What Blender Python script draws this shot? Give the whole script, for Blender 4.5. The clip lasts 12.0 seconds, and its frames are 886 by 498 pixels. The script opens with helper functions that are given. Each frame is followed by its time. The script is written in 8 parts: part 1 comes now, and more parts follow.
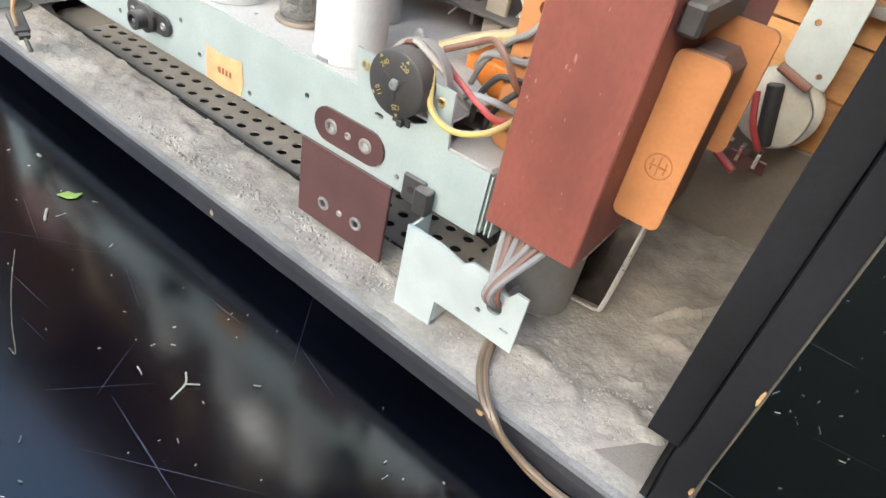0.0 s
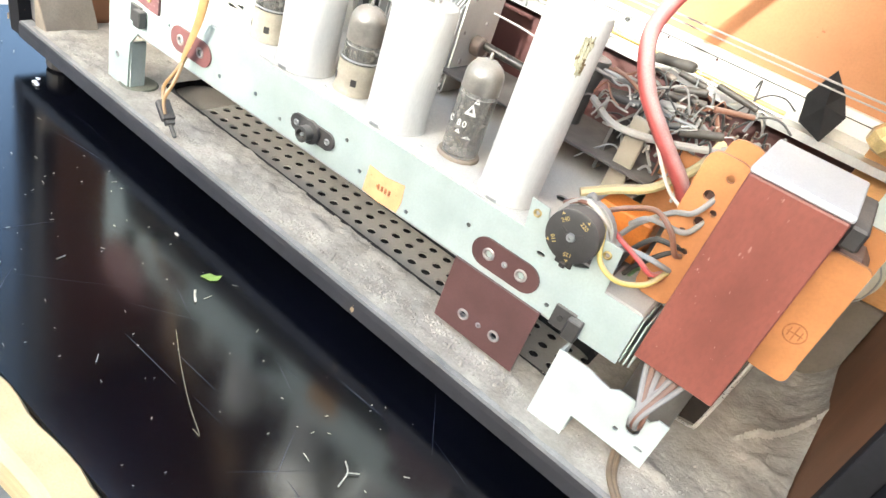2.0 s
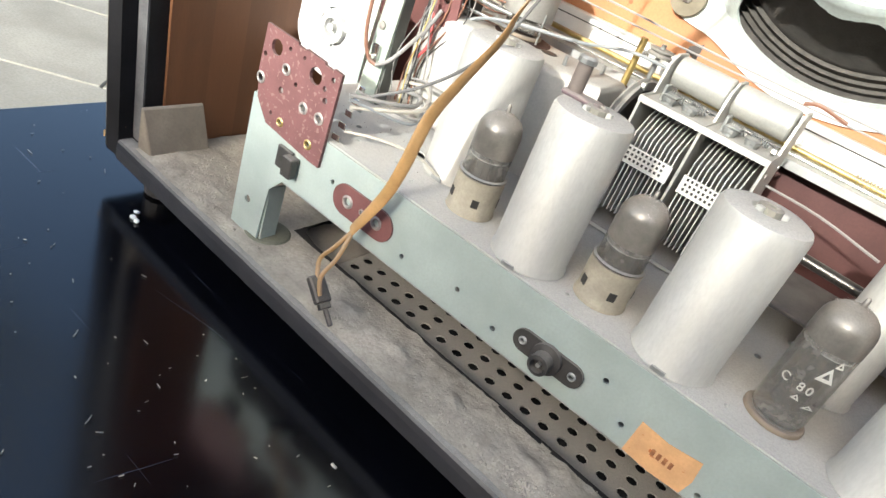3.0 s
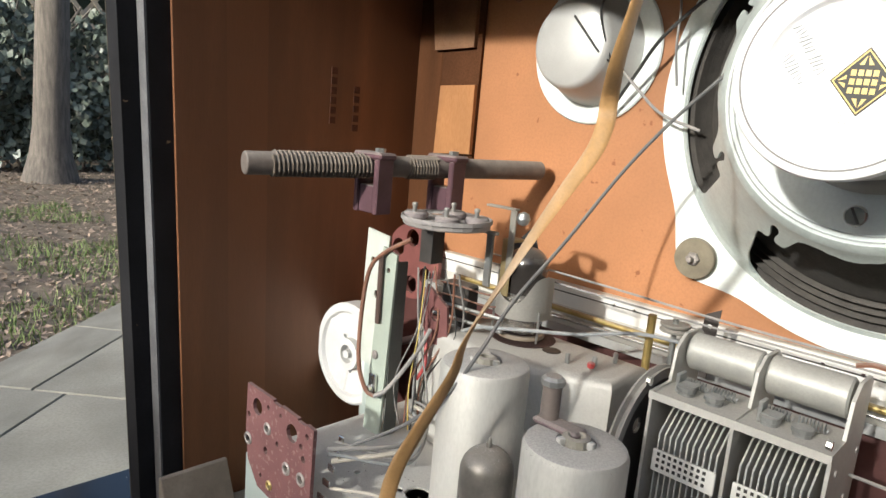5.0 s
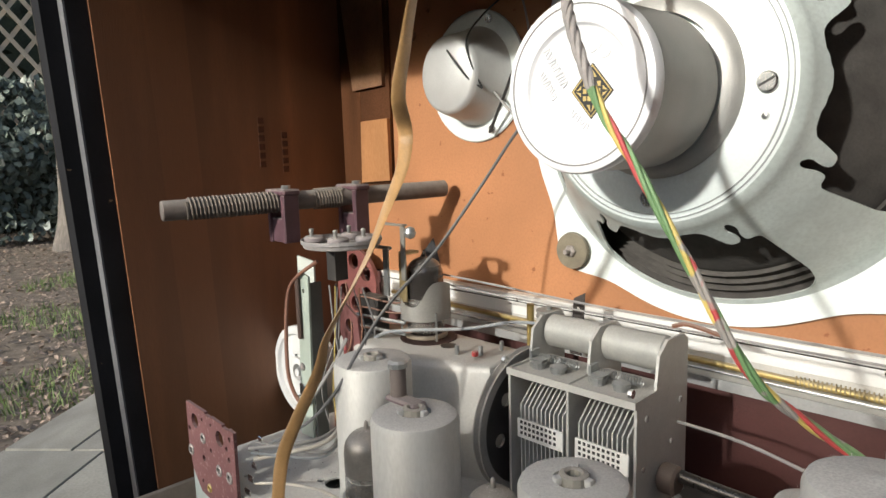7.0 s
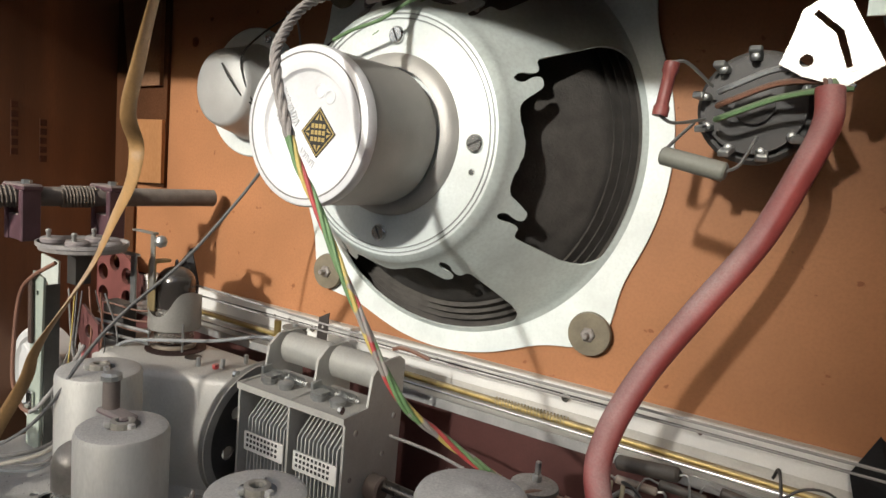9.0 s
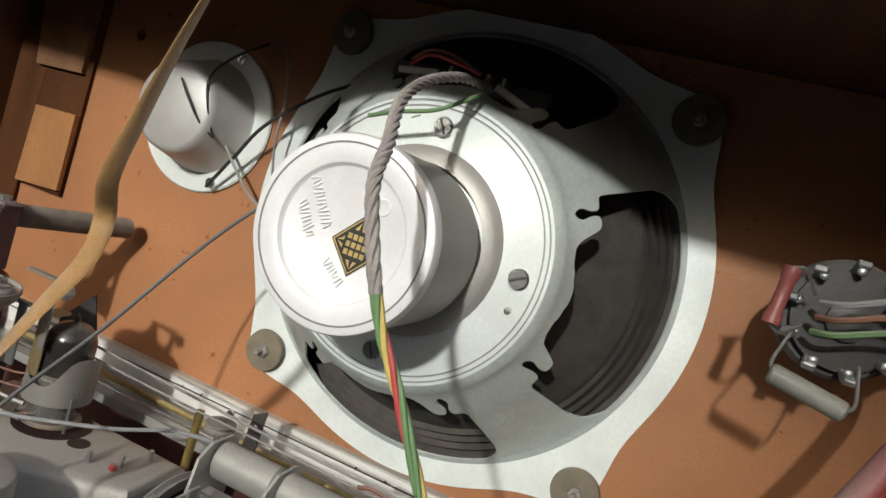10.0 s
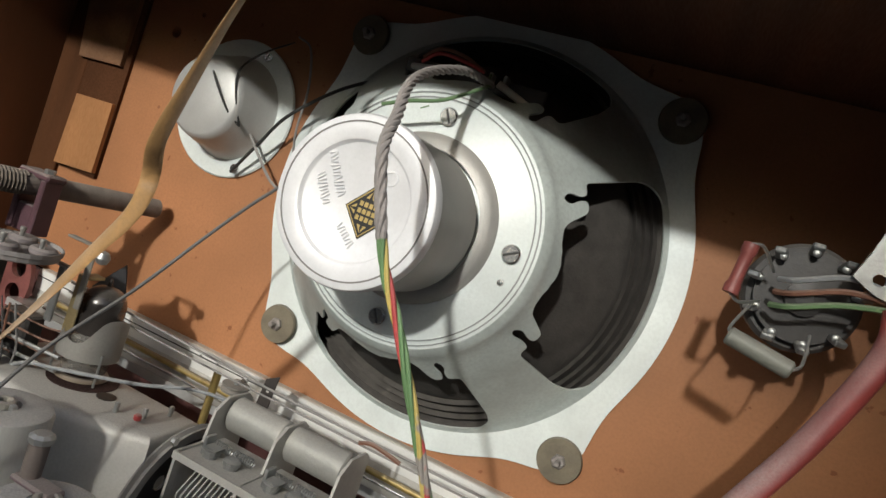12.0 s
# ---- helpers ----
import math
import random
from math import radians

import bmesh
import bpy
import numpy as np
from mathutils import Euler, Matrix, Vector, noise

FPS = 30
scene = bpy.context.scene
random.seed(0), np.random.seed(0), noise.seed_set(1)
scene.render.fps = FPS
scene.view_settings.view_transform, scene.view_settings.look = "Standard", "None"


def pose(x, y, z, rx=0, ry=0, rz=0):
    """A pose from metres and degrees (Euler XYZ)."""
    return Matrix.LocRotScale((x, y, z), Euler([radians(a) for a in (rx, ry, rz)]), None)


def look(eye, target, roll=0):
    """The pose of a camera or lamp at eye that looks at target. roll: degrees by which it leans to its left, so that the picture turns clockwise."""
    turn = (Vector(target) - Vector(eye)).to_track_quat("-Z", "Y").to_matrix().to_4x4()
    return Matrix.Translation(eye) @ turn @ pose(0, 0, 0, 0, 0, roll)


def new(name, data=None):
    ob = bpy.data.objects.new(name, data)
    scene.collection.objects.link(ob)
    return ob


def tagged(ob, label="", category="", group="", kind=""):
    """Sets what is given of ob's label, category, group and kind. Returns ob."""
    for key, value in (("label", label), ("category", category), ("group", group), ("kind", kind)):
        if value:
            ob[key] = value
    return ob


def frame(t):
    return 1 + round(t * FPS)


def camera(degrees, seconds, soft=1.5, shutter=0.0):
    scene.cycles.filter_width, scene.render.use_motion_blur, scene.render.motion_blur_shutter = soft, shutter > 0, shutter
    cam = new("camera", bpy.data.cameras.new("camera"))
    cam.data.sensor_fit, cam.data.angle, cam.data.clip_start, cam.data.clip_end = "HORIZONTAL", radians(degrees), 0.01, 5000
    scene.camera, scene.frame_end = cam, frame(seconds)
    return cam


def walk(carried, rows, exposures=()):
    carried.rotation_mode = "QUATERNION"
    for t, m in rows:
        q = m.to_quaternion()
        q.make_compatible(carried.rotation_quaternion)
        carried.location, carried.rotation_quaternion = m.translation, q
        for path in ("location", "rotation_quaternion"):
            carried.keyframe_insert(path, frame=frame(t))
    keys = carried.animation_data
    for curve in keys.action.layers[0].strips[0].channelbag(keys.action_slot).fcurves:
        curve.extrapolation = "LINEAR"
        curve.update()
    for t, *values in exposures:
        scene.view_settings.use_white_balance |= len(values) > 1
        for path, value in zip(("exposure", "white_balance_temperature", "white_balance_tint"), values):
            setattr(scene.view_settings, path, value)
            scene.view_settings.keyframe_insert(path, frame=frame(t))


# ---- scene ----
import itertools

cam = camera(68.0, 12.0)
PATH = [
    (0, (0.248, -0.183, 0.222), (-0.524, 1.204, -0.995), 13.2),
    (0.3, (0.254, -0.2, 0.211), (-0.444, 1.264, -0.961), 17.9),
    (0.5, (0.256, -0.201, 0.203), (-0.337, 1.332, -0.936), 21.1),
    (1, (0.229, -0.212, 0.199), (-0.292, 1.327, -0.967), 24.1),
    (1.5, (0.193, -0.231, 0.228), (-0.413, 1.247, -0.976), 21.8),
    (2, (0.18, -0.253, 0.253), (-0.555, 1.265, -0.824), 20.2),
    (2.5, (0.122, -0.255, 0.251), (-0.645, 1.275, -0.783), 20.8),
    (3, (0.01, -0.215, 0.241), (-0.799, 1.316, -0.76), 21.5),
    (3.5, (-0.062, -0.178, 0.242), (-0.87, 1.396, -0.691), 20.8),
    (3.7, (-0.072, -0.173, 0.234), (-0.969, 1.442, -0.53), 19.9),
    (5.3, (0.049, -0.14, 0.273), (-1.36, 1.24, -0.056), 2.0),
    (5.5, (0.063, -0.135, 0.27), (-1.368, 1.221, -0.066), -0.0),
    (6, (0.079, -0.133, 0.274), (-1.37, 1.21, -0.041), -1.8),
    (6.5, (0.09, -0.133, 0.273), (-1.351, 1.219, -0.036), -1.7),
    (6.7, (0.095, -0.131, 0.272), (-1.343, 1.226, -0.029), -1.5),
    (8.3, (0.125, -0.134, 0.279), (-1.195, 1.333, -0.05), -2.5),
    (8.5, (0.137, -0.138, 0.276), (-1.105, 1.402, -0.014), 0.7),
    (9, (0.139, -0.122, 0.284), (-0.873, 1.583, 0.023), 5.2),
    (9.5, (0.074, -0.114, 0.302), (-0.699, 1.718, 0.094), 15.3),
    (10, (0.055, -0.109, 0.31), (-0.575, 1.785, 0.174), 17.3),
    (10.5, (0.059, -0.12, 0.309), (-0.57, 1.775, 0.19), 17.8),
    (11, (0.065, -0.131, 0.31), (-0.595, 1.754, 0.217), 18.5),
    (11.5, (0.069, -0.137, 0.301), (-0.601, 1.746, 0.211), 18.6),
    (12, (0.071, -0.131, 0.298), (-0.602, 1.75, 0.201), 19.3),
]
EXPOSURES = ((0.0, 2.75, 6150, 3), (0.5, 2.95, 6150, 3), (1.0, 3.2, 6200, 0), (1.5, 3.2, 6200, 2), (2.0, 3.0, 6250, 2), (2.5, 2.5, 6300, 3), (3.0, 1.85, 6300, 4), (3.7, 1.2, 6350, 4), (5.3, 0.9, 6350, 6), (6.5, 0.75, 6350, 6), (8.5, 0.78, 6500, 7), (9.0, 0.45, 6500, 7), (9.5, 0.2, 6350, 6), (10.5, -0.04, 6350, 6), (11.0, -0.1, 6350, 6), (12.0, -0.02, 6350, 6))
walk(cam, [(t, look(eye, target, roll)) for t, eye, target, roll in PATH], EXPOSURES)

# ---- sky and sun ----
SUN_AZ, SUN_EL = -1.0, 20.8
world = bpy.data.worlds.new("sky")
scene.world = world
world.use_nodes = True
wn = world.node_tree.nodes
sky = wn.new("ShaderNodeTexSky")
sky.sky_type = "NISHITA"
sky.sun_disc = False
sky.air_density, sky.dust_density, sky.ozone_density = 0.75, 3.0, 0.5
sky.sun_elevation = radians(SUN_EL)
sky.sun_rotation = radians(180 + SUN_AZ)
world.node_tree.links.new(sky.outputs[0], wn["Background"].inputs[0])
wn["Background"].inputs[1].default_value = 0.15
sun = new("sun", bpy.data.lights.new("sun", "SUN"))
sun.data.energy, sun.data.angle, sun.data.color = 2.6, radians(2.2), (1.0, 0.96, 0.905)
_az, _el = radians(SUN_AZ), radians(SUN_EL)
sun.matrix_world = look((-2, -4, 3), (-2 + math.sin(_az) * math.cos(_el), -4 + math.cos(_az) * math.cos(_el), 3 - math.sin(_el)))


# ---- materials ----
def mat(name, base, rough=0.5, metal=0.0, var=0.18, scale=60, fine=900, bump=0.15, dust=0.0, coat=0.0, stretch=(1, 1, 1),
        grain=0.0, alpha=1.0, dust_col=(0.33, 0.30, 0.265), speck=None, spec=0.5, settle=(0.25, 0.9), film=0.12):
    """A surface with wear at two scales, optional wood grain, settled dust on faces that look up, and specks of another colour."""
    m = bpy.data.materials.new(name)
    m.use_nodes = True
    nt = m.node_tree
    n, ln = nt.nodes, nt.links
    bs = n["Principled BSDF"]
    tc = n.new("ShaderNodeTexCoord")
    mp = n.new("ShaderNodeMapping")
    mp.inputs["Scale"].default_value = stretch
    ln.new(tc.outputs["Object"], mp.inputs[0])

    def noise_tex(s, d=4.0, vec=mp):
        t = n.new("ShaderNodeTexNoise")
        t.inputs["Scale"].default_value, t.inputs["Detail"].default_value = s, d
        ln.new(vec.outputs[0], t.inputs["Vector"])
        return t.outputs["Fac"]

    def mix(fac, a, b):
        x = n.new("ShaderNodeMix")
        x.data_type = "RGBA"
        for sock, val in ((x.inputs[0], fac), (x.inputs[6], a), (x.inputs[7], b)):
            if isinstance(val, bpy.types.NodeSocket):
                ln.new(val, sock)
            else:
                sock.default_value = val if not isinstance(val, tuple) else (*val[:3], 1)
        return x.outputs[2]

    def ramp(v, lo, hi, a=0.0, b=1.0):
        r = n.new("ShaderNodeMapRange")
        for i, q in enumerate((lo, hi, a, b)):
            r.inputs[i + 1].default_value = q
        ln.new(v, r.inputs[0])
        return r.outputs[0]

    def mul(a, b):
        x = n.new("ShaderNodeMath")
        x.operation = "MULTIPLY"
        for i, val in enumerate((a, b)):
            if isinstance(val, bpy.types.NodeSocket):
                ln.new(val, x.inputs[i])
            else:
                x.inputs[i].default_value = val
        return x.outputs[0]

    broad, small = noise_tex(scale), noise_tex(fine, 5.0)
    lo = tuple(c * (1 - var) for c in base)
    hi = tuple(min(1, c * (1 + var)) for c in base)
    col = mix(ramp(broad, 0.3, 0.7), lo, hi)
    col = mix(mul(ramp(small, 0.4, 0.75), 0.35), col, tuple(c * (1 - 1.6 * var) for c in base))
    if grain:
        w = n.new("ShaderNodeTexWave")
        w.wave_type = "BANDS"
        w.inputs["Scale"].default_value, w.inputs["Distortion"].default_value = grain, 6.0
        w.inputs["Detail"].default_value, w.inputs["Detail Scale"].default_value = 3.0, 1.5
        ln.new(mp.outputs[0], w.inputs["Vector"])
        col = mix(mul(w.outputs["Fac"], 0.45), col, tuple(c * 0.55 for c in base))
    if speck:
        col = mix(ramp(noise_tex(speck[1], 3.0), speck[2], speck[2] + 0.03), col, speck[0])
    roughness = ramp(small, 0.3, 0.7, max(0.02, rough * 0.85), min(1, rough * 1.15))
    metallic = metal
    if dust:
        g = n.new("ShaderNodeNewGeometry")
        s = n.new("ShaderNodeSeparateXYZ")
        ln.new(g.outputs["Normal"], s.inputs[0])
        up = ramp(s.outputs["Z"], settle[0], settle[1], film, 1.0)
        fac = mul(mul(up, ramp(broad, 0.25, 0.6, 0.55, 1.0)), dust)
        fac = mul(fac, ramp(small, 0.2, 0.5, 0.75, 1.0))
        grit = noise_tex(1500, 2.0)
        col = mix(fac, col, mix(ramp(grit, 0.32, 0.68), tuple(c * 0.86 for c in dust_col), tuple(min(1, c * 1.12) for c in dust_col)))
        roughness = ramp(fac, 0, 1, rough, 0.95)
        if metal:
            metallic = ramp(fac, 0, 0.9, metal, 0.0)
    ln.new(col, bs.inputs["Base Color"])
    for sock, v in (("Roughness", roughness), ("Metallic", metallic)):
        if isinstance(v, bpy.types.NodeSocket):
            ln.new(v, bs.inputs[sock])
        else:
            bs.inputs[sock].default_value = v
    bs.inputs["Coat Weight"].default_value = coat
    bs.inputs["Coat Roughness"].default_value = 0.12
    bs.inputs["Specular IOR Level"].default_value = spec
    bs.inputs["Alpha"].default_value = alpha
    if bump:
        b = n.new("ShaderNodeBump")
        b.inputs["Strength"].default_value, b.inputs["Distance"].default_value = bump, 0.0006
        ln.new(small, b.inputs["Height"])
        ln.new(b.outputs[0], bs.inputs["Normal"])
    return m


def glass_mat(name, tint, rough=0.05, dusty=0.25):
    """Thin tube glass: see-through with gloss and a film of dust."""
    m = bpy.data.materials.new(name)
    m.use_nodes = True
    n, ln = m.node_tree.nodes, m.node_tree.links
    bs = n["Principled BSDF"]
    bs.inputs["Base Color"].default_value = (*tint, 1)
    bs.inputs["Roughness"].default_value = rough
    tc, t = n.new("ShaderNodeTexCoord"), n.new("ShaderNodeTexNoise")
    t.inputs["Scale"].default_value = 260
    t.inputs["Detail"].default_value = 5
    ln.new(tc.outputs["Object"], t.inputs["Vector"])
    r = n.new("ShaderNodeMapRange")
    r.inputs[1].default_value, r.inputs[2].default_value = 0.3, 0.75
    r.inputs[3].default_value, r.inputs[4].default_value = dusty * 0.5, min(1, dusty * 1.6)
    ln.new(t.outputs["Fac"], r.inputs[0])
    ln.new(r.outputs[0], bs.inputs["Alpha"])
    bs.inputs["Coat Weight"].default_value = 0.6
    return m


BLACK = mat("black_cabinet_paint", (0.012, 0.012, 0.014), 0.7, spec=0.2, var=0.35, scale=25, fine=500, bump=0.1, dust=0.10, speck=((0.20, 0.14, 0.08), 140, 0.74))
WALLWOOD = mat("stained_plywood", (0.22, 0.088, 0.034), 0.55, var=0.22, scale=10, fine=420, bump=0.12, stretch=(3, 3, 0.35), grain=7.0, dust=0.25)
BAFFLE = mat("orange_fibreboard", (0.365, 0.157, 0.064), 0.62, var=0.22, scale=11, fine=700, bump=0.12, dust=0.14, speck=((0.24, 0.085, 0.03), 130, 0.70))
FLOORWOOD = mat("dusty_board", (0.22, 0.19, 0.155), 0.85, var=0.2, scale=30, fine=600, bump=0.3, dust=0.7)
DUST = mat("settled_dust", (0.39, 0.357, 0.305), 0.97, var=0.28, scale=45, fine=520, bump=0.85, spec=0.1)
ZINC = mat("zinc_passivated_steel", (0.47, 0.545, 0.515), 0.42, metal=0.35, var=0.12, scale=35, fine=800, bump=0.05, dust=0.55, dust_col=(0.40, 0.37, 0.33))
CANALU = mat("dull_aluminium_can", (0.60, 0.595, 0.555), 0.48, metal=0.35, var=0.17, scale=45, fine=900, bump=0.05, dust=1.0, stretch=(1, 1, 0.35), dust_col=(0.43, 0.415, 0.39))
SHIELD = mat("dusty_tin_shield", (0.55, 0.54, 0.505), 0.5, metal=0.35, var=0.15, scale=40, bump=0.12, dust=0.85, dust_col=(0.36, 0.34, 0.305))
STEEL = mat("grey_steel", (0.42, 0.43, 0.42), 0.38, metal=0.85, var=0.15, scale=120, bump=0.05, dust=0.35)
BRIGHT = mat("bright_steel", (0.70, 0.70, 0.68), 0.25, metal=1.0, var=0.08, scale=150, bump=0.03, dust=0.2)
BASKET = mat("galvanised_basket", (0.76, 0.81, 0.79), 0.38, metal=0.06, var=0.13, scale=30, fine=700, bump=0.06, dust=0.15)
MAGNET = mat("grey_magnet_paint", (0.42, 0.41, 0.385), 0.45, metal=0.3, var=0.12, scale=60, fine=1500, bump=0.18, dust=0.5)
MAGCAP = mat("brushed_magnet_cap", (0.86, 0.86, 0.87), 0.36, metal=0.12, var=0.08, scale=50, bump=0.06, dust=0.1)
CONE = mat("black_paper_cone", (0.05, 0.045, 0.04), 0.9, var=0.25, scale=120, fine=900, bump=0.4, dust=0.25)
DARK = mat("dark_bakelite", (0.03, 0.028, 0.027), 0.45, var=0.3, scale=90, bump=0.15, dust=0.45)
PERT = mat("brown_pertinax", (0.085, 0.035, 0.032), 0.45, var=0.2, scale=50, fine=900, bump=0.1, dust=0.25)
MAROON = mat("maroon_pertinax", (0.155, 0.058, 0.056), 0.5, var=0.2, scale=60, bump=0.12, dust=0.3)
ORANGE = mat("orange_paxolin", (0.48, 0.20, 0.07), 0.5, var=0.15, scale=45, fine=700, bump=0.1, dust=0.3)
LABEL = mat("orange_paper_label", (0.70, 0.40, 0.19), 0.8, var=0.15, scale=90, bump=0.1, speck=((0.5, 0.16, 0.05), 260, 0.66))
REDCORE = mat("red_lacquer", (0.23, 0.064, 0.044), 0.5, var=0.25, scale=35, fine=800, bump=0.15, dust=0.25, stretch=(1, 1, 0.45), speck=((0.34, 0.17, 0.14), 620, 0.70))
WINDING = mat("varnished_winding", (0.10, 0.045, 0.035), 0.5, var=0.3, scale=120, bump=0.2, stretch=(1, 1, 6), dust=0.3)
PALEMETAL = mat("pale_zinc_bracket", (0.58, 0.63, 0.60), 0.4, metal=0.3, var=0.08, scale=60, bump=0.04, dust=0.2)
WHITE = mat("white_plastic", (0.78, 0.77, 0.73), 0.45, var=0.08, scale=60, bump=0.06, dust=0.3)
CREAM = mat("cream_ceramic", (0.28, 0.245, 0.195), 0.5, var=0.12, scale=90, bump=0.08, dust=0.5)
BRASS = mat("brass", (0.50, 0.37, 0.13), 0.4, metal=0.8, var=0.2, scale=120, bump=0.05, dust=0.6)
SOLDER = mat("bright_solder", (0.75, 0.74, 0.70), 0.22, metal=1.0, var=0.1, scale=300, bump=0.1)
TAN = mat("tan_ribbon_cable", (0.42, 0.23, 0.075), 0.4, var=0.25, scale=60, bump=0.15, dust=0.55, dust_col=(0.37, 0.335, 0.285), settle=(0.0, 0.4), film=0.25)
RED = mat("red_sleeve", (0.34, 0.05, 0.045), 0.4, var=0.25, scale=60, bump=0.04, dust=0.7, dust_col=(0.40, 0.345, 0.33), settle=(-0.05, 0.5))
W_RED = mat("red_wire", (0.50, 0.055, 0.055), 0.5, dust=0.6)
W_GREEN = mat("green_wire", (0.14, 0.26, 0.11), 0.5, dust=0.6)
W_YELLOW = mat("yellow_wire", (0.62, 0.47, 0.12), 0.5, dust=0.6)
W_GREY = mat("dusty_grey_wire", (0.27, 0.26, 0.25), 0.7, dust=0.5)
W_BLUE = mat("grey_blue_wire", (0.27, 0.285, 0.295), 0.7, dust=0.5)
W_BLACK = mat("black_wire", (0.025, 0.025, 0.025), 0.5, dust=0.3)
W_BROWN = mat("brown_wire", (0.20, 0.085, 0.05), 0.6, dust=0.45)
W_WHITE = mat("white_wire", (0.50, 0.46, 0.39), 0.6, dust=0.6)
CORD = mat("brown_mains_cord", (0.17, 0.115, 0.065), 0.3, var=0.25, scale=80, bump=0.1, dust=0.15)
FIBRE = mat("grey_fibre_washer", (0.17, 0.145, 0.10), 0.75, var=0.2, scale=120, bump=0.25, dust=0.3)
FERRITE = mat("ferrite_rod", (0.13, 0.105, 0.09), 0.6, var=0.2, scale=150, bump=0.2, dust=0.6)
PURPLE = mat("purple_bakelite", (0.085, 0.03, 0.045), 0.5, var=0.25, scale=70, bump=0.15, dust=0.75)
GLASS = glass_mat("valve_glass", (0.22, 0.21, 0.19), 0.08, 0.55)
GETTER = mat("getter_mirror", (0.21, 0.195, 0.175), 0.25, metal=0.4, var=0.25, scale=120, bump=0.03, dust=0.75, coat=0.4)
INNER = mat("valve_electrodes", (0.11, 0.10, 0.09), 0.5, metal=0.5, var=0.3, scale=150, stretch=(4, 4, 1))
PRINT = mat("white_print", (0.58, 0.57, 0.53), 0.7, var=0.1)
GOLD = mat("gold_print", (0.60, 0.45, 0.17), 0.4, metal=0.4, var=0.15, scale=200)
BLACKPRINT = mat("black_print", (0.03, 0.028, 0.025), 0.5, var=0.2)
STAMP = mat("brown_ink", (0.33, 0.13, 0.05), 0.8, var=0.3, scale=300)
PAPER = mat("black_paper", (0.02, 0.02, 0.022), 0.75, var=0.3, scale=60, bump=0.3, dust=0.1)
LEAFG = mat("green_leaf", (0.30, 0.42, 0.10), 0.6)
CRUMB = mat("pale_straw", (0.52, 0.48, 0.39), 0.8, var=0.3, scale=300)


def table_gloss():
    """Black lacquer with fine scratches and greasy, dusty patches."""
    m = mat("black_lacquer", (0.0018, 0.0021, 0.0040), 0.16, speck=((0.16, 0.17, 0.19), 700, 0.765), var=0.3, scale=14, fine=220, bump=0.012, coat=0.2, spec=0.8)
    n, ln = m.node_tree.nodes, m.node_tree.links
    bs = n["Principled BSDF"]
    old = bs.inputs["Base Color"].links[0].from_socket
    tc = n.new("ShaderNodeTexCoord")
    total = None
    for ang, sc, th in ((0.5, 9, 0.752), (-0.95, 7, 0.76), (1.35, 8, 0.755)):
        mp = n.new("ShaderNodeMapping")
        mp.inputs["Rotation"].default_value = (0, 0, ang)
        mp.inputs["Scale"].default_value = (1, 60, 1)
        ln.new(tc.outputs["Object"], mp.inputs[0])
        t = n.new("ShaderNodeTexNoise")
        t.inputs["Scale"].default_value, t.inputs["Detail"].default_value = sc, 1.0
        ln.new(mp.outputs[0], t.inputs["Vector"])
        r = n.new("ShaderNodeMapRange")
        r.inputs[1].default_value, r.inputs[2].default_value, r.inputs[4].default_value = th, th + 0.05, 0.5
        ln.new(t.outputs["Fac"], r.inputs[0])
        if total is None:
            total = r.outputs[0]
        else:
            a = n.new("ShaderNodeMath")
            a.operation = "MAXIMUM"
            ln.new(total, a.inputs[0])
            ln.new(r.outputs[0], a.inputs[1])
            total = a.outputs[0]
    x = n.new("ShaderNodeMix")
    x.data_type = "RGBA"
    ln.new(total, x.inputs[0])
    ln.new(old, x.inputs[6])
    x.inputs[7].default_value = (0.16, 0.17, 0.20, 1)
    ln.new(x.outputs[2], bs.inputs["Base Color"])
    return m


TABLE = table_gloss()
EYE = mat("tarnished_eyelet", (0.34, 0.31, 0.29), 0.5, metal=0.5, var=0.2, scale=200)
FINGREY = mat("grey_capacitor_fin", (0.60, 0.60, 0.58), 0.4, metal=0.3, var=0.1, dust=0.4)
PLYEDGE = mat("pale_plywood_edge", (0.66, 0.50, 0.27), 0.65, var=0.15, scale=40, bump=0.3, stretch=(1, 1, 6))


def lead(name, col):
    return mat(name, col, 0.6, var=0.2, scale=60, bump=0.1, dust=0.4, speck=((0.34, 0.31, 0.28), 70, 0.60))


LEADS = (lead("dusty_red_lead", (0.50, 0.06, 0.06)), lead("dusty_yellow_lead", (0.62, 0.48, 0.13)), lead("dusty_green_lead", (0.15, 0.28, 0.11)))


# ---- building tools ----
def V(*a):
    return Vector(a)


def part(name, bm, material, parent=None, label="", smooth=False, kind=""):
    """Link a bmesh as one mesh object under a thing or a part."""
    me = bpy.data.meshes.new(name)
    bmesh.ops.recalc_face_normals(bm, faces=bm.faces)
    bm.to_mesh(me)
    bm.free()
    me.materials.append(material)
    if smooth:
        me.shade_smooth()
        me.set_sharp_from_angle(angle=radians(38))
    ob = new(name, me)
    if parent is not None:
        ob.parent = parent
        ob.matrix_parent_inverse = Matrix.Translation(-parent.location) if parent.type == "EMPTY" else Matrix.Identity(4)
    return tagged(ob, label, kind=kind) if (label or kind) else ob


def thing(name, base, label, category, group=""):
    ob = new(name)
    ob.empty_display_size = 0.01
    ob.location = base
    return tagged(ob, label, category, group)


def solo(name, bm, material, label, category, group="", smooth=False, kind=""):
    return tagged(part(name, bm, material, None, "", smooth), label, category, group, kind)


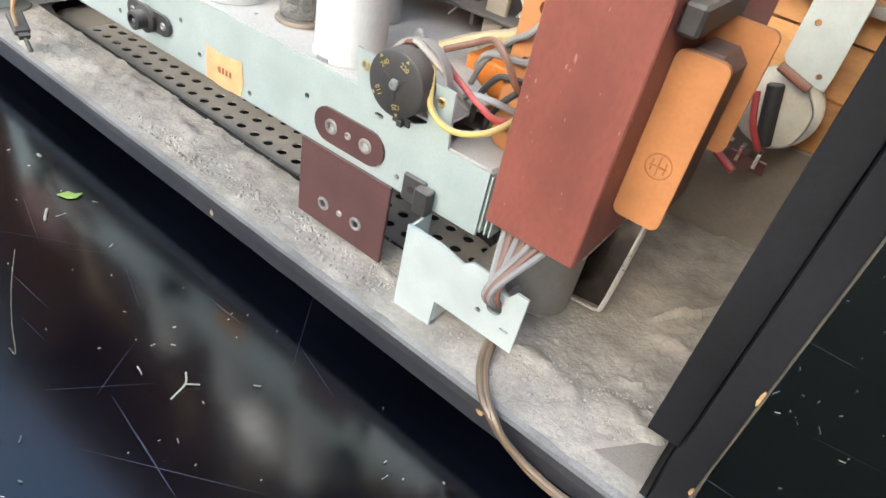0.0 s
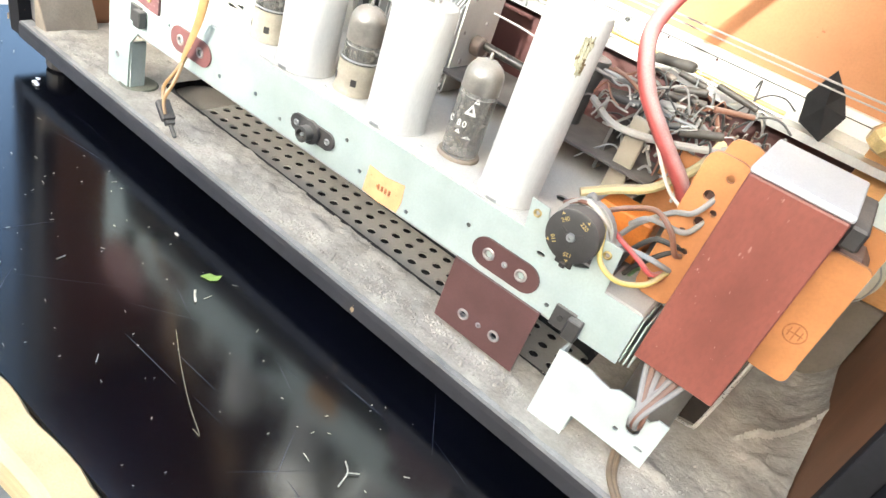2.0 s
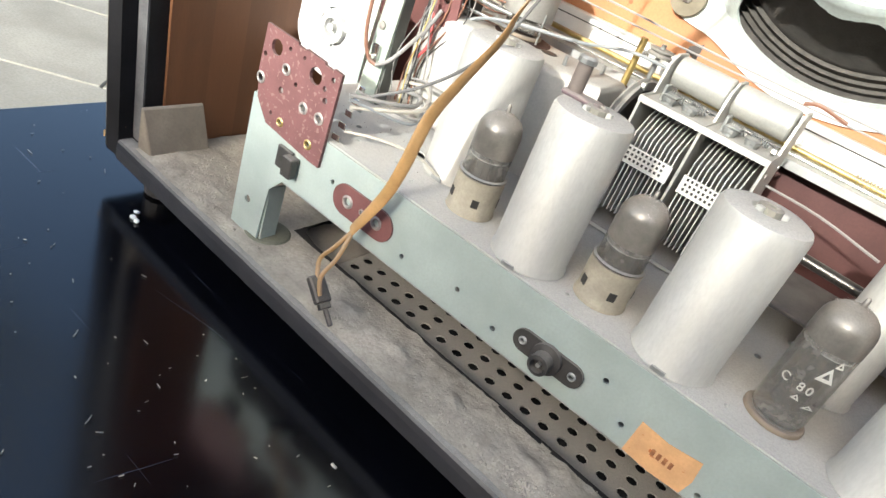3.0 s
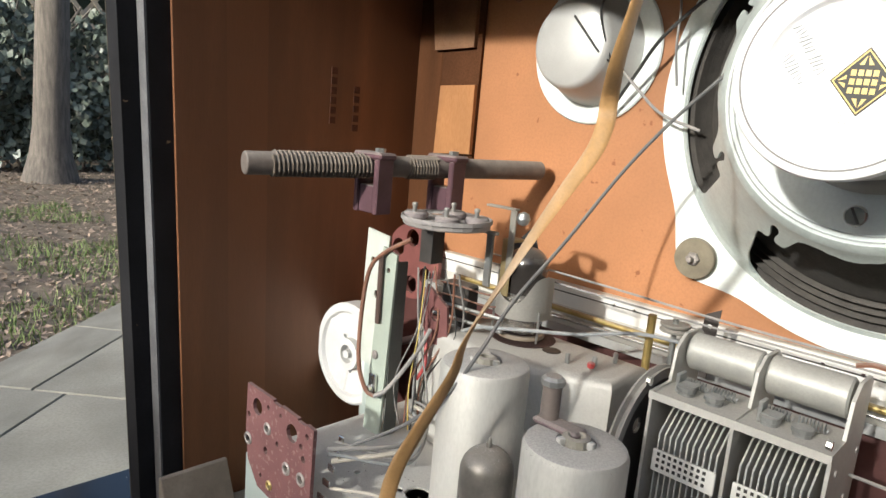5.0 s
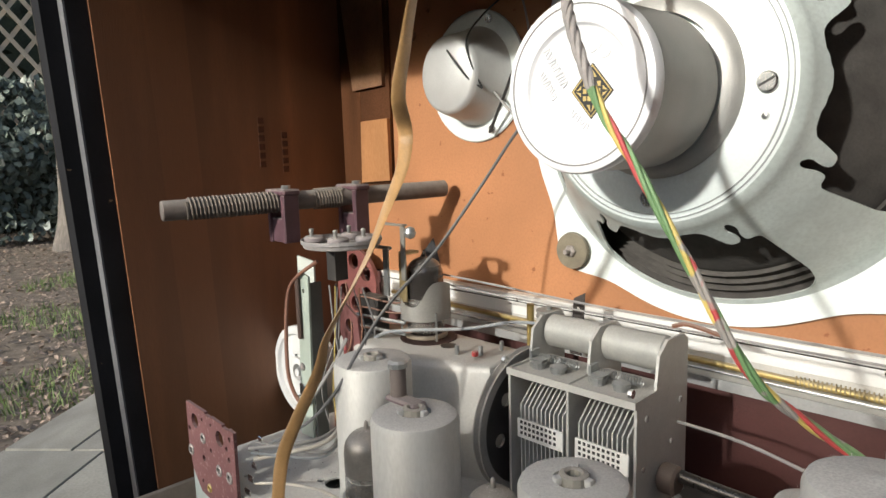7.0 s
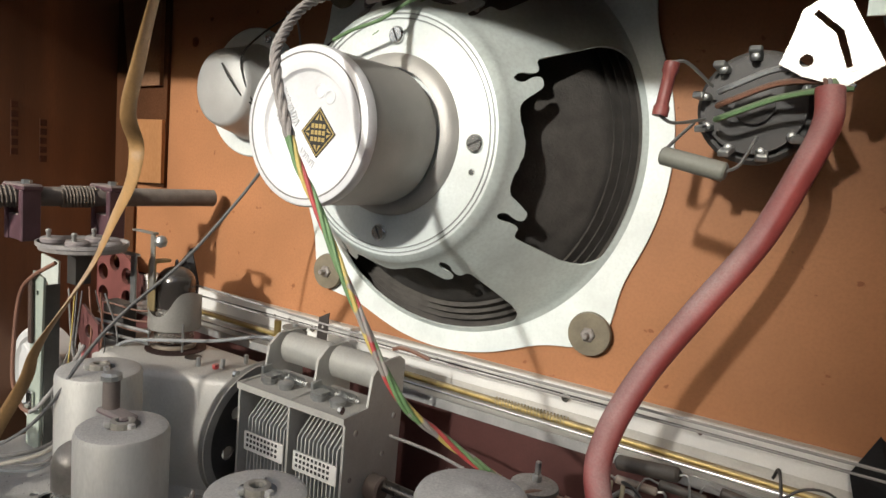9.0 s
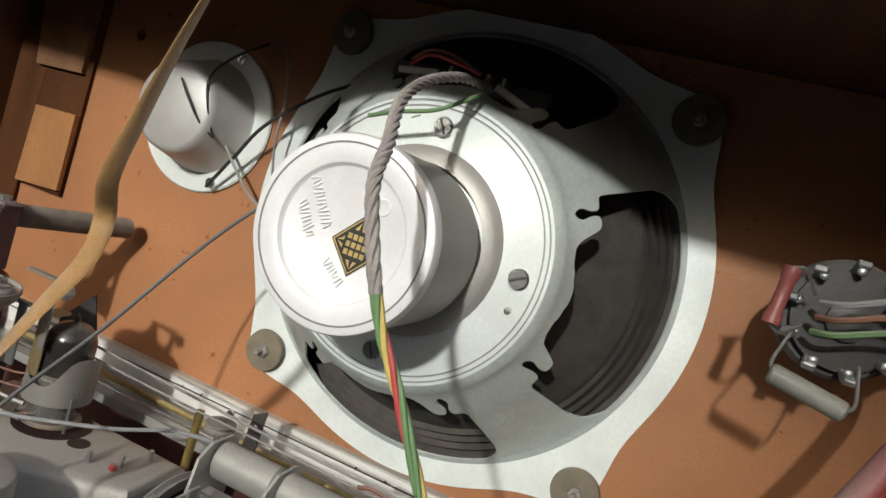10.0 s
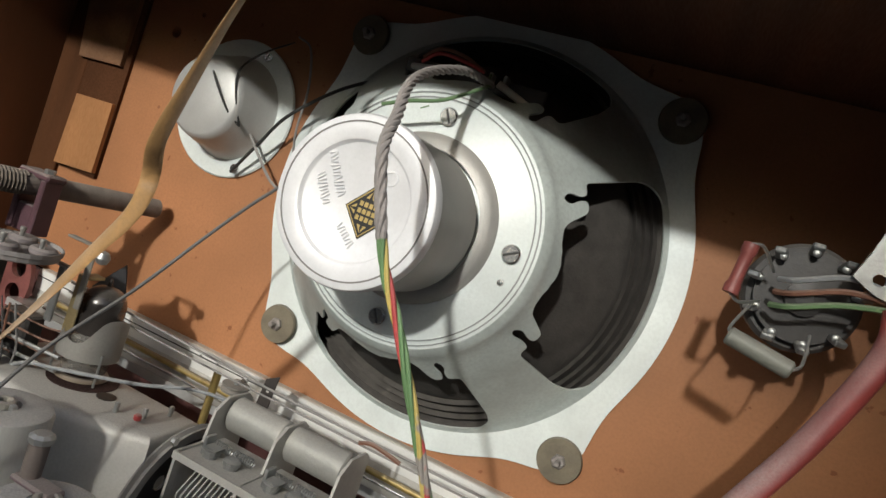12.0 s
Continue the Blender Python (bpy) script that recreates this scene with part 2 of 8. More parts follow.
def bevelled(bm, w, seg=1):
    if w:
        bmesh.ops.bevel(bm, geom=list(bm.edges), offset=w, segments=seg, affect="EDGES", profile=0.5, clamp_overlap=True)
    return bm


def box(x0, x1, y0, y1, z0, z1, bevel=0.0, m=None, seg=1):
    bm = bmesh.new()
    bmesh.ops.create_cube(bm, size=1)
    bmesh.ops.transform(bm, verts=bm.verts, matrix=Matrix.Translation(((x0 + x1) / 2, (y0 + y1) / 2, (z0 + z1) / 2)) @ Matrix.Diagonal((x1 - x0, y1 - y0, z1 - z0, 1)))
    bevelled(bm, bevel, seg)
    if m is not None:
        bmesh.ops.transform(bm, verts=bm.verts, matrix=m)
    return bm


def add(bm, other):
    me = bpy.data.meshes.new("tmp")
    other.to_mesh(me)
    other.free()
    bm.from_mesh(me)
    bpy.data.meshes.remove(me)
    return bm


def joined(*bms):
    out = bms[0]
    for b in bms[1:]:
        add(out, b)
    return out


def lathe(profile, m=None, n=32):
    """Turn (radius, height) pairs round z."""
    bm = bmesh.new()
    rings = []
    for r, h in profile:
        if r < 1e-6:
            rings.append([bm.verts.new((0, 0, h))])
        else:
            rings.append([bm.verts.new((r * math.cos(2 * math.pi * i / n), r * math.sin(2 * math.pi * i / n), h)) for i in range(n)])
    for a, b in zip(rings, rings[1:]):
        for i in range(n):
            j = (i + 1) % n
            vs = [a[i % len(a)], a[j % len(a)], b[j % len(b)], b[i % len(b)]]
            vs = list(dict.fromkeys(vs))
            if len(vs) > 2:
                bm.faces.new(vs)
    if m is not None:
        bmesh.ops.transform(bm, verts=bm.verts, matrix=m)
    return bm


def axis_to(p, d):
    """A pose whose z runs along d from p."""
    return Matrix.Translation(p) @ Vector(d).to_track_quat("Z", "Y").to_matrix().to_4x4()


def rod(p0, p1, r, n=16, bev=0.0):
    p0, p1 = Vector(p0), Vector(p1)
    h = (p1 - p0).length
    b = min(bev, r * 0.9)
    prof = [(0, 0), (r - b, 0), (r, b), (r, h - b), (r - b, h), (0, h)] if b else [(0, 0), (r, 0), (r, h), (0, h)]
    return lathe(prof, axis_to(p0, p1 - p0), n)


def curve_points(pts, step=8):
    pts = [Vector(p) for p in pts]
    ext = [2 * pts[0] - pts[1], *pts, 2 * pts[-1] - pts[-2]]
    out = []
    for a, b, c, d in zip(ext, ext[1:], ext[2:], ext[3:]):
        for i in range(step):
            t = i / step
            out.append(0.5 * ((2 * b) + (c - a) * t + (2 * a - 5 * b + 4 * c - d) * t * t + (3 * b - 3 * c + d - a) * t ** 3))
    return out + [pts[-1]]


def frames(pts):
    """Points with two normals carried along them."""
    out, nrm = [], None
    for i, p in enumerate(pts):
        d = (pts[min(i + 1, len(pts) - 1)] - pts[max(i - 1, 0)]).normalized()
        if nrm is None:
            nrm = d.orthogonal().normalized()
        nrm = (nrm - d * nrm.dot(d)).normalized()
        out.append((p, nrm, d.cross(nrm)))
    return out


def sweep(pts, r, n=8, step=8, flat=1.0, turn=(0.0, 0.0), smoothpts=True):
    """A round or flat cable along points; flat stretches one side, turn twists it in degrees from start to end."""
    line = curve_points(pts, step) if smoothpts else [Vector(p) for p in pts]
    bm = bmesh.new()
    rings = []
    fr = frames(line)
    for k, (p, a, b) in enumerate(fr):
        w = radians(turn[0] + (turn[1] - turn[0]) * k / max(1, len(fr) - 1))
        u, v = a * math.cos(w) + b * math.sin(w), b * math.cos(w) - a * math.sin(w)
        rings.append([bm.verts.new(p + u * (r * flat * math.cos(2 * math.pi * i / n)) + v * (r * math.sin(2 * math.pi * i / n))) for i in range(n)])
    for a, b in zip(rings, rings[1:]):
        for i in range(n):
            bm.faces.new((a[i], a[(i + 1) % n], b[(i + 1) % n], b[i]))
    bm.faces.new(rings[0])
    bm.faces.new(rings[-1])
    return bm


def ring(cx, cy, r, n=12, a0=0.0):
    return [(cx + r * math.cos(a0 + 2 * math.pi * i / n), cy + r * math.sin(a0 + 2 * math.pi * i / n)) for i in range(n)]


def slot_outline(cx, cy, half, r, n=8):
    """An outline with round ends."""
    return [(cx + half + r * math.cos(-math.pi / 2 + math.pi * i / n), cy + r * math.sin(-math.pi / 2 + math.pi * i / n)) for i in range(n + 1)] + \
           [(cx - half + r * math.cos(math.pi / 2 + math.pi * i / n), cy + r * math.sin(math.pi / 2 + math.pi * i / n)) for i in range(n + 1)]


def plate(outline, holes, t, m=None):
    """A flat sheet of thickness t with holes through it, drawn in x and y, rising along z."""
    bm = bmesh.new()
    edges = []
    for loop in (outline, *holes):
        vs = [bm.verts.new((x, y, 0)) for x, y in loop]
        edges += [bm.edges.new((a, b)) for a, b in zip(vs, vs[1:] + vs[:1])]
    bmesh.ops.triangle_fill(bm, edges=edges, use_beauty=True, use_dissolve=False)
    res = bmesh.ops.extrude_face_region(bm, geom=list(bm.faces))
    bmesh.ops.translate(bm, verts=[g for g in res["geom"] if isinstance(g, bmesh.types.BMVert)], vec=(0, 0, t))
    if m is not None:
        bmesh.ops.transform(bm, verts=bm.verts, matrix=m)
    return bm


def upright(y):
    """Turns a sheet drawn in x and z so that it stands at y, its thickness towards the back of the radio (minus y)."""
    return Matrix(((1, 0, 0, 0), (0, 0, -1, y), (0, 1, 0, 0), (0, 0, 0, 1)))


def text_mesh(body, size, m, depth=0.00015):
    cu = bpy.data.curves.new("txt", "FONT")
    cu.body, cu.size, cu.extrude, cu.align_x, cu.align_y, cu.resolution_u = body, size, depth, "CENTER", "CENTER", 3
    ob = bpy.data.objects.new("txt", cu)
    scene.collection.objects.link(ob)
    me = bpy.data.meshes.new_from_object(ob.evaluated_get(bpy.context.evaluated_depsgraph_get()))
    bpy.data.objects.remove(ob)
    bm = bmesh.new()
    bm.from_mesh(me)
    bpy.data.meshes.remove(me)
    bmesh.ops.transform(bm, verts=bm.verts, matrix=m)
    return bm


def screw(c, d, r, parent, name="screw", material=None, slot=0.6, h=None):
    """A slotted cheese-head screw that looks along d."""
    h = h or r * 0.5
    m = axis_to(c, d) @ pose(0, 0, 0, 0, 0, math.degrees(slot))
    bm = lathe([(0, 0), (r, 0), (r, h * 0.7), (r * 0.85, h), (0, h)], m, 20)
    head = part(name, bm, material or BRIGHT, parent, smooth=True)
    part("screw_slot", box(-r * 0.8, r * 0.8, -r * 0.12, r * 0.12, h * 0.92, h * 1.02, m=m), BLACKPRINT, head)
    return head


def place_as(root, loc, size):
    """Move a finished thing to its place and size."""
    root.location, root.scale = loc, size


# ---- ground and garden ----
GROUND = -0.72
SLAB = mat("concrete_slab", (0.285, 0.268, 0.225), 0.9, var=0.28, scale=3, fine=120, bump=0.3)
JOINT = mat("sandy_joint", (0.13, 0.12, 0.095), 0.95, var=0.3, scale=20, fine=200, bump=0.5)
LITTER = mat("leaf_litter_soil", (0.175, 0.138, 0.10), 0.95, var=0.45, scale=9, fine=60, bump=1.0)
IVY = mat("ivy_leaf", (0.16, 0.19, 0.155), 0.42, var=0.35, scale=12, fine=60, bump=0.0)
BARK = mat("grey_bark", (0.15, 0.132, 0.115), 0.9, var=0.35, scale=8, fine=60, bump=1.0, stretch=(4, 4, 0.6))
LATTICE = mat("weathered_lattice", (0.44, 0.38, 0.30), 0.8, var=0.2, scale=6, fine=80)
DRYLEAF = mat("dry_leaf", (0.33, 0.25, 0.19), 0.8, var=0.45, scale=14, fine=60)
GRASS = mat("grass_blade", (0.16, 0.22, 0.07), 0.7, var=0.35, scale=9)

bm = bmesh.new()
bmesh.ops.create_grid(bm, x_segments=40, y_segments=40, size=60)
bmesh.ops.translate(bm, verts=bm.verts, vec=(0, 0, GROUND - 0.05))
solo("ground", bm, LITTER, "brown leaf-strewn garden soil with thin grass", "ground", kind="structure")
PIVOT = pose(-2.7, 0.42, 0, 0, 0, 42)


def askew(x, y):
    """A place in the grid of the paving, which lies askew to the table."""
    p = PIVOT @ V(x + 2.7, y - 0.42, 0)
    return p.x, p.y


terrace = solo("pavement", box(-2.7, 7, -6, 6.2, GROUND - 0.08, GROUND - 0.012), JOINT, "grey concrete paving slabs with sandy joints", "pavement", kind="structure")

bm = bmesh.new()
for k in range(24000):
    x, y = askew(-2.72 - 6.5 * random.random() ** 1.3, random.uniform(-1.6, 7.5))
    m = pose(x, y, GROUND - 0.045 + 0.02 * random.random(), random.uniform(-35, 35), random.uniform(-35, 35), random.uniform(0, 360))
    s = random.uniform(0.008, 0.027)
    vs = [bm.verts.new(m @ V(*p)) for p in ((-s, 0, 0), (-0.2 * s, 0.55 * s, 0.1 * s), (s, 0.1 * s, 0), (-0.1 * s, -0.5 * s, 0.12 * s))]
    bm.faces.new(vs)
solo("fallen_leaves", bm, DRYLEAF, "scattered dry brown fallen leaves on soil", "leaves", kind="stuff")
bm = bmesh.new()
for k in range(13000):
    x, y = random.uniform(-4.9, -2.72), random.uniform(-1.6, 4.6)
    if noise.noise((x * 1.6, y * 1.6, 0)) < -0.05 - 0.25 * (x + 3.5):
        continue
    x, y = askew(x, y)
    h, a = random.uniform(0.03, 0.075), random.uniform(0, 6.28)
    dx, dy = 0.004 * math.cos(a), 0.004 * math.sin(a)
    lx, ly = random.uniform(-0.03, 0.03), random.uniform(-0.03, 0.03)
    bm.faces.new([bm.verts.new(p) for p in ((x - dx, y - dy, GROUND - 0.05), (x + dx, y + dy, GROUND - 0.05), (x + lx, y + ly, GROUND - 0.05 + h))])
solo("grass", bm, GRASS, "thin patchy green grass at the paving edge", "grass", kind="stuff")

# an ivy hedge along a lattice fence
bm = bmesh.new()
for k in range(15000):
    y = random.uniform(-2.5, 8.0)
    top = 1.35 + 0.45 * noise.noise((y * 0.6, 3, 0)) + 0.25 * noise.noise((y * 2.1, 7, 0))
    z = GROUND + (top - GROUND) * random.random() ** 0.8
    bulge = 0.45 * noise.noise((y * 1.3, z * 1.3, 2)) + 0.35 * (1 - (z - GROUND) / 2.6)
    x = -9.9 + bulge + random.gauss(0, 0.10)
    s = random.uniform(0.035, 0.075)
    m = pose(x, y, z, random.gauss(60, 30), random.gauss(0, 30), random.gauss(70, 60))
    vs = [bm.verts.new(m @ V(*p)) for p in ((0, -s, 0), (0.75 * s, -0.35 * s, 0.1 * s), (0.35 * s, 0.5 * s, 0), (0, s, 0.05 * s), (-0.35 * s, 0.5 * s, 0), (-0.75 * s, -0.35 * s, 0.1 * s))]
    bm.faces.new(vs)
hedge = thing("ivy_hedge", (-9.9, 2, GROUND), "dense dark green ivy hedge growing over a fence", "hedge")
part("foliage", bm, IVY, hedge, kind="stuff")
bm = bmesh.new()
for k in range(40):
    y = random.uniform(-2.5, 8)
    pts = [(-9.95 + random.gauss(0, 0.1), y + random.gauss(0, 0.15), GROUND + h) for h in (-0.05, 0.5, 1.0, 1.6, 2.1)]
    add(bm, sweep(pts, 0.014, 5, 3))
part("stem", bm, BARK, hedge)
fence = thing("lattice_fence", (-10.6, 2, GROUND), "weathered wooden diamond lattice fence above ivy", "fence")
for sgn, nm in ((1, "slat"), (-1, "slat")):
    for i in range(46):
        y = -5.5 + i * 0.3
        x = -10.6 + (0.012 if sgn > 0 else -0.012)
        m = Matrix.Translation((x, y + 1.0, 1.55)) @ pose(0, 0, 0, sgn * 38, 0, 0)
        part(nm, box(-0.01, 0.01, -0.028, 0.028, -1.5, 1.5, m=m), LATTICE, fence)
for y in (-2.4, 0.6, 3.6, 6.6):
    part("post", box(-10.7, -10.62, y - 0.05, y + 0.05, GROUND - 0.05, 2.7, 0.006), LATTICE, fence)

tree = thing("tree", (-8.5, 2.13, GROUND), "grey-brown ridged tree trunk beside the hedge", "tree")
bm = bmesh.new()
NSEG, NR = 22, 26
rings = []
for i in range(NR):
    h = -0.1 + 9.2 * i / (NR - 1)
    rr = 0.185 + 0.13 * math.exp(-max(0, h) * 4.5) - 0.012 * h
    rings.append([bm.verts.new((-8.5 + 0.03 * h + (rr + 0.02 * noise.noise((4 * math.cos(a), 4 * math.sin(a), h * 0.8))) * math.cos(a),
                                2.13 + 0.02 * h + (rr + 0.02 * noise.noise((4 * math.cos(a), 4 * math.sin(a), h * 0.8))) * math.sin(a), GROUND + h))
                  for a in (2 * math.pi * k / NSEG for k in range(NSEG))])
for a, b in zip(rings, rings[1:]):
    for k in range(NSEG):
        bm.faces.new((a[k], a[(k + 1) % NSEG], b[(k + 1) % NSEG], b[k]))
part("trunk", bm, BARK, tree, smooth=True)
bm = bmesh.new()
tips = []
for k in range(9):
    a, h = k * 2.4, 7.0 + 0.22 * k
    p0 = V(-8.5 + 0.03 * h, 2.13 + 0.02 * h, GROUND + h)
    d = V(math.cos(a), math.sin(a), 0.7)
    pts = [p0, p0 + d * 0.6, p0 + d * 1.2 + V(0, 0, 0.2), p0 + d * 1.9 + V(0, 0, 0.5)]
    add(bm, sweep(pts, 0.045, 6, 3))
    tips += pts[1:]
part("limb", bm, BARK, tree)
bm = bmesh.new()
for k in range(4200):
    c = random.choice(tips) + V(random.gauss(0, 0.4), random.gauss(0, 0.4), random.gauss(0.15, 0.35))
    s = random.uniform(0.03, 0.06)
    m = Matrix.Translation(c) @ pose(0, 0, 0, random.uniform(0, 360), random.uniform(0, 360), 0)
    bm.faces.new([bm.verts.new(m @ V(*p)) for p in ((-s, 0, 0), (0, 0.5 * s, 0), (s, 0, 0), (0, -0.5 * s, 0))])
part("crown", bm, IVY, tree, kind="stuff")

# dark evergreen hedges, unseen but for the one behind the lattice, added to block light
HEDGEDARK = mat("evergreen_dark", (0.03, 0.042, 0.025), 0.7, var=0.4, scale=3, fine=25, bump=0.0)


def evergreen(name, x0, y0, x1, y1, top, lbl, count, rough=0.35, leaf=0.12, core=0.35, green=None):
    h = thing(name, ((x0 + x1) / 2, (y0 + y1) / 2, GROUND), lbl, "hedge")
    d = V(x1 - x0, y1 - y0, 0)
    ln_ = d.length
    d.normalize()
    nrm = V(-d.y, d.x, 0)
    bm = bmesh.new()
    cols = []
    n = int(ln_ / 0.4)
    for i in range(n + 1):
        p = V(x0, y0, 0) + d * (ln_ * i / n)
        t = top + rough * noise.noise((p.x * 0.5, p.y * 0.5, 9)) - core + 0.15
        cols.append([bm.verts.new((p.x + nrm.x * w, p.y + nrm.y * w, z)) for w, z in ((-0.25, GROUND - 0.05), (-0.25, t - 0.15), (0.25, t - 0.15), (0.25, GROUND - 0.05))])
    for a_, b_ in zip(cols, cols[1:]):
        for k in range(3):
            bm.faces.new((a_[k], a_[k + 1], b_[k + 1], b_[k]))
    part("inner_growth", bm, green or HEDGEDARK, h)
    bm = bmesh.new()
    for k in range(count):
        u = random.random() * ln_
        p = V(x0, y0, 0) + d * u + nrm * random.gauss(0, 0.3 if leaf > 0.06 else 0.17)
        t = top + rough * noise.noise((p.x * 0.5, p.y * 0.5, 9))
        z = GROUND + (t - GROUND) * random.random()
        s = leaf * random.uniform(0.66, 1.33)
        m = pose(p.x, p.y, z, random.uniform(0, 180), random.uniform(0, 180), random.uniform(0, 360))
        bm.faces.new([bm.verts.new(m @ V(*q)) for q in ((-s, 0, 0), (0, 0.5 * s, 0), (s, 0, 0), (0, -0.5 * s, 0))])
    part("foliage", bm, green or HEDGEDARK, h, kind="stuff")


# Out of view behind the radio's open back; added to keep low sun off the chassis.
evergreen("sun_block_hedge", -0.75, -2.75, -0.08, -2.75, 1.15, "low end of an unseen hedge added to block the sun", 1500, 0.05, 0.035, 0.09)
evergreen("sun_block_hedge", -0.08, -2.75, 6.0, -2.75, 1.25, "unseen evergreen hedge added to block the low sun", 9000, 0.05, 0.035, 0.09)
evergreen("sun_block_hedge", 0.175, -3.05, 5.0, -3.05, 1.63, "unseen taller evergreen shrub added to shade the right side", 6000, 0.05, 0.035, 0.09)
# Four outer hedges, never in view, added to hold back sky light near the horizon.
evergreen("screening_hedge", -1.3, -7.2, 9.0, -7.2, 1.9, "unseen dark evergreen hedge added to block low sky", 4500)
evergreen("screening_hedge", -9.5, -7.4, -1.3, -7.4, 1.9, "unseen clipped evergreen hedge added to cut low sky", 2500)
evergreen("screening_hedge", 9.0, -7.2, 9.0, 10.5, 5.0, "unseen dark evergreen hedge added to block low sky", 6000)
evergreen("screening_hedge", 0.3, 10.5, -8.5, 10.5, 3.4, "unseen dark evergreen hedge added to block low sky", 5000)
# Unseen near-black conifers, added so the right of the tabletop reflects dark.
evergreen("sky_block_conifers", 9.0, 8.0, 0.3, 8.0, 19.0, "unseen tall conifers added to darken the table's reflection", 9000, green=mat("sky_block_green", (0.005, 0.007, 0.004), 0.8, spec=0.05, var=0.4, scale=3, fine=25, bump=0.0))

evergreen("screening_hedge", -11.6, -7.0, -11.6, 10.0, 4.2, "dark evergreen hedge behind the lattice", 7000)

# ---- table ----
TX0, TX1, TY0, TY1 = -0.442, 0.38, -0.168, 0.422
table = thing("table", (0, 0.12, GROUND), "glossy black lacquered table with scratched top and pale edge", "table")
part("tabletop", box(TX0, TX1, TY0 + 0.004, TY1, -0.006, 0.0, 0.0008), TABLE, table, "scratched black lacquer top")
bm = box(TX0, TX1, TY0 + 0.0045, TY1, -0.026, -0.0062)
part("core_board", bm, PLYEDGE, table)
bm = bmesh.new()
rows_e = []
for i in range(90):
    x = TX0 + (TX1 - TX0) * i / 89
    j = 0.0012 * noise.noise((x * 40, 0, 0)) + 0.0008 * noise.noise((x * 160, 4, 0))
    rows_e.append([bm.verts.new((x, y, z)) for y, z in ((TY0 + 0.004, -0.026), (TY0 - 0.013 + j, -0.026), (TY0 - 0.014 + j, -0.004), (TY0 - 0.010 + j, 0.0008), (TY0 + 0.003 + 1.6 * j, 0.0012), (TY0 + 0.0043 + 1.6 * j, -0.001))])
for a, b in zip(rows_e, rows_e[1:]):
    for k in range(6):
        bm.faces.new((a[k], a[(k + 1) % 6], b[(k + 1) % 6], b[k]))
bm.faces.new(rows_e[0])
bm.faces.new(rows_e[-1])
part("edge_strip", bm, PLYEDGE, table, "raw pale splintered wooden edge strip")
for x in (TX0 + 0.05, TX1 - 0.05):
    for y in (TY0 + 0.05, TY1 - 0.05):
        part("leg", box(x - 0.022, x + 0.022, y - 0.022, y + 0.022, GROUND - 0.012, -0.026, 0.002), BLACK, table)

# long scratches in the lacquer
SCRATCH = mat("scratch", (0.05, 0.056, 0.082), 0.5, var=0.5, scale=60)
random.seed(8)
lines = [(0.077, -0.106, 0.129, -0.115, 0.0005), (0.089, -0.127, 0.152, -0.093, 0.0003), (0.158, -0.094, 0.191, -0.092, 0.0003), (0.057, -0.123, 0.083, -0.091, 0.0002), (0.088, -0.010, 0.113, -0.046, 0.0002),
         (0.138, -0.113, 0.152, -0.121, 0.0004), (0.307, 0.095, 0.339, 0.099, 0.0002), (-0.109, -0.126, -0.084, -0.151, 0.0003)]
for k in range(15):
    x, y, a, ln = random.uniform(-0.41, 0.37), random.uniform(-0.155, -0.04), random.uniform(0, 3.14), random.uniform(0.01, 0.07)
    lines.append((x, y, x + ln * math.cos(a), max(-0.16, min(-0.035, y + ln * math.sin(a))), random.uniform(0.0001, 0.00028)))
for x0, y0, x1, y1, w in lines:
    a = V(x0, y0, 0.00004)
    b = V(x1, y1, 0.00004)
    d = (b - a).normalized()
    s = V(-d.y, d.x, 0) * (w / 2)
    bm = bmesh.new()
    prev = None
    for i in range(7):
        p = a.lerp(b, i / 6) + s * 3 * noise.noise((i * 0.5, x0 * 90, 0))
        wd = s * (math.sin(math.pi * (i + 0.4) / 6.8))
        cur = [bm.verts.new(p - wd), bm.verts.new(p + wd)]
        if prev:
            bm.faces.new((prev[0], cur[0], cur[1], prev[1]))
        prev = cur
    part("scratch", bm, SCRATCH, table)

# crumbs, straw and a leaf on the table
random.seed(5)


def crumb(x, y, length, ang, w, bend=0.1):
    c, s = math.cos(ang), math.sin(ang)
    pts = [(x + c * t * length - s * bend * length * (t * t - 0.25), y + s * t * length + c * bend * length * (t * t - 0.25), 0.0008 + 0.4 * w * abs(t)) for t in (-0.5, 0, 0.5)]
    return sweep(pts, w, 5, 3)


spots = [(-0.041, -0.067, 0.009, -0.6, 0.0007), (-0.092, -0.043, 0.003, 0, 0.0007)]
while len(spots) < 290:
    x, y = random.uniform(TX0 + 0.01, TX1 - 0.01), random.uniform(TY0 + 0.01, 0.3)
    if -0.345 < x < 0.275 and y > -0.035:
        continue
    ln = random.choice((0.0007, 0.001, 0.001, 0.0015, 0.002, 0.003, 0.005))
    spots.append((x, y, ln, random.uniform(0, 3.1), random.uniform(0.0001, 0.00026)))
for x, y, ln, a, w in spots:
    solo("crumb", crumb(x, y, ln, a, w), CRUMB, "tiny pale crumb lying on black table", "crumb", "crumbs on the table")
twig = thing("straw_bit", (0.092, -0.09, 0), "small forked piece of dry straw on table", "straw")
part("stalk", sweep([(0.094, -0.092, 0.001), (0.092, -0.084, 0.0015), (0.087, -0.080, 0.001)], 0.0004, 5, 4), CRUMB, twig)
part("fork", sweep([(0.092, -0.084, 0.0015), (0.096, -0.080, 0.0012)], 0.00035, 5, 4), CRUMB, twig)
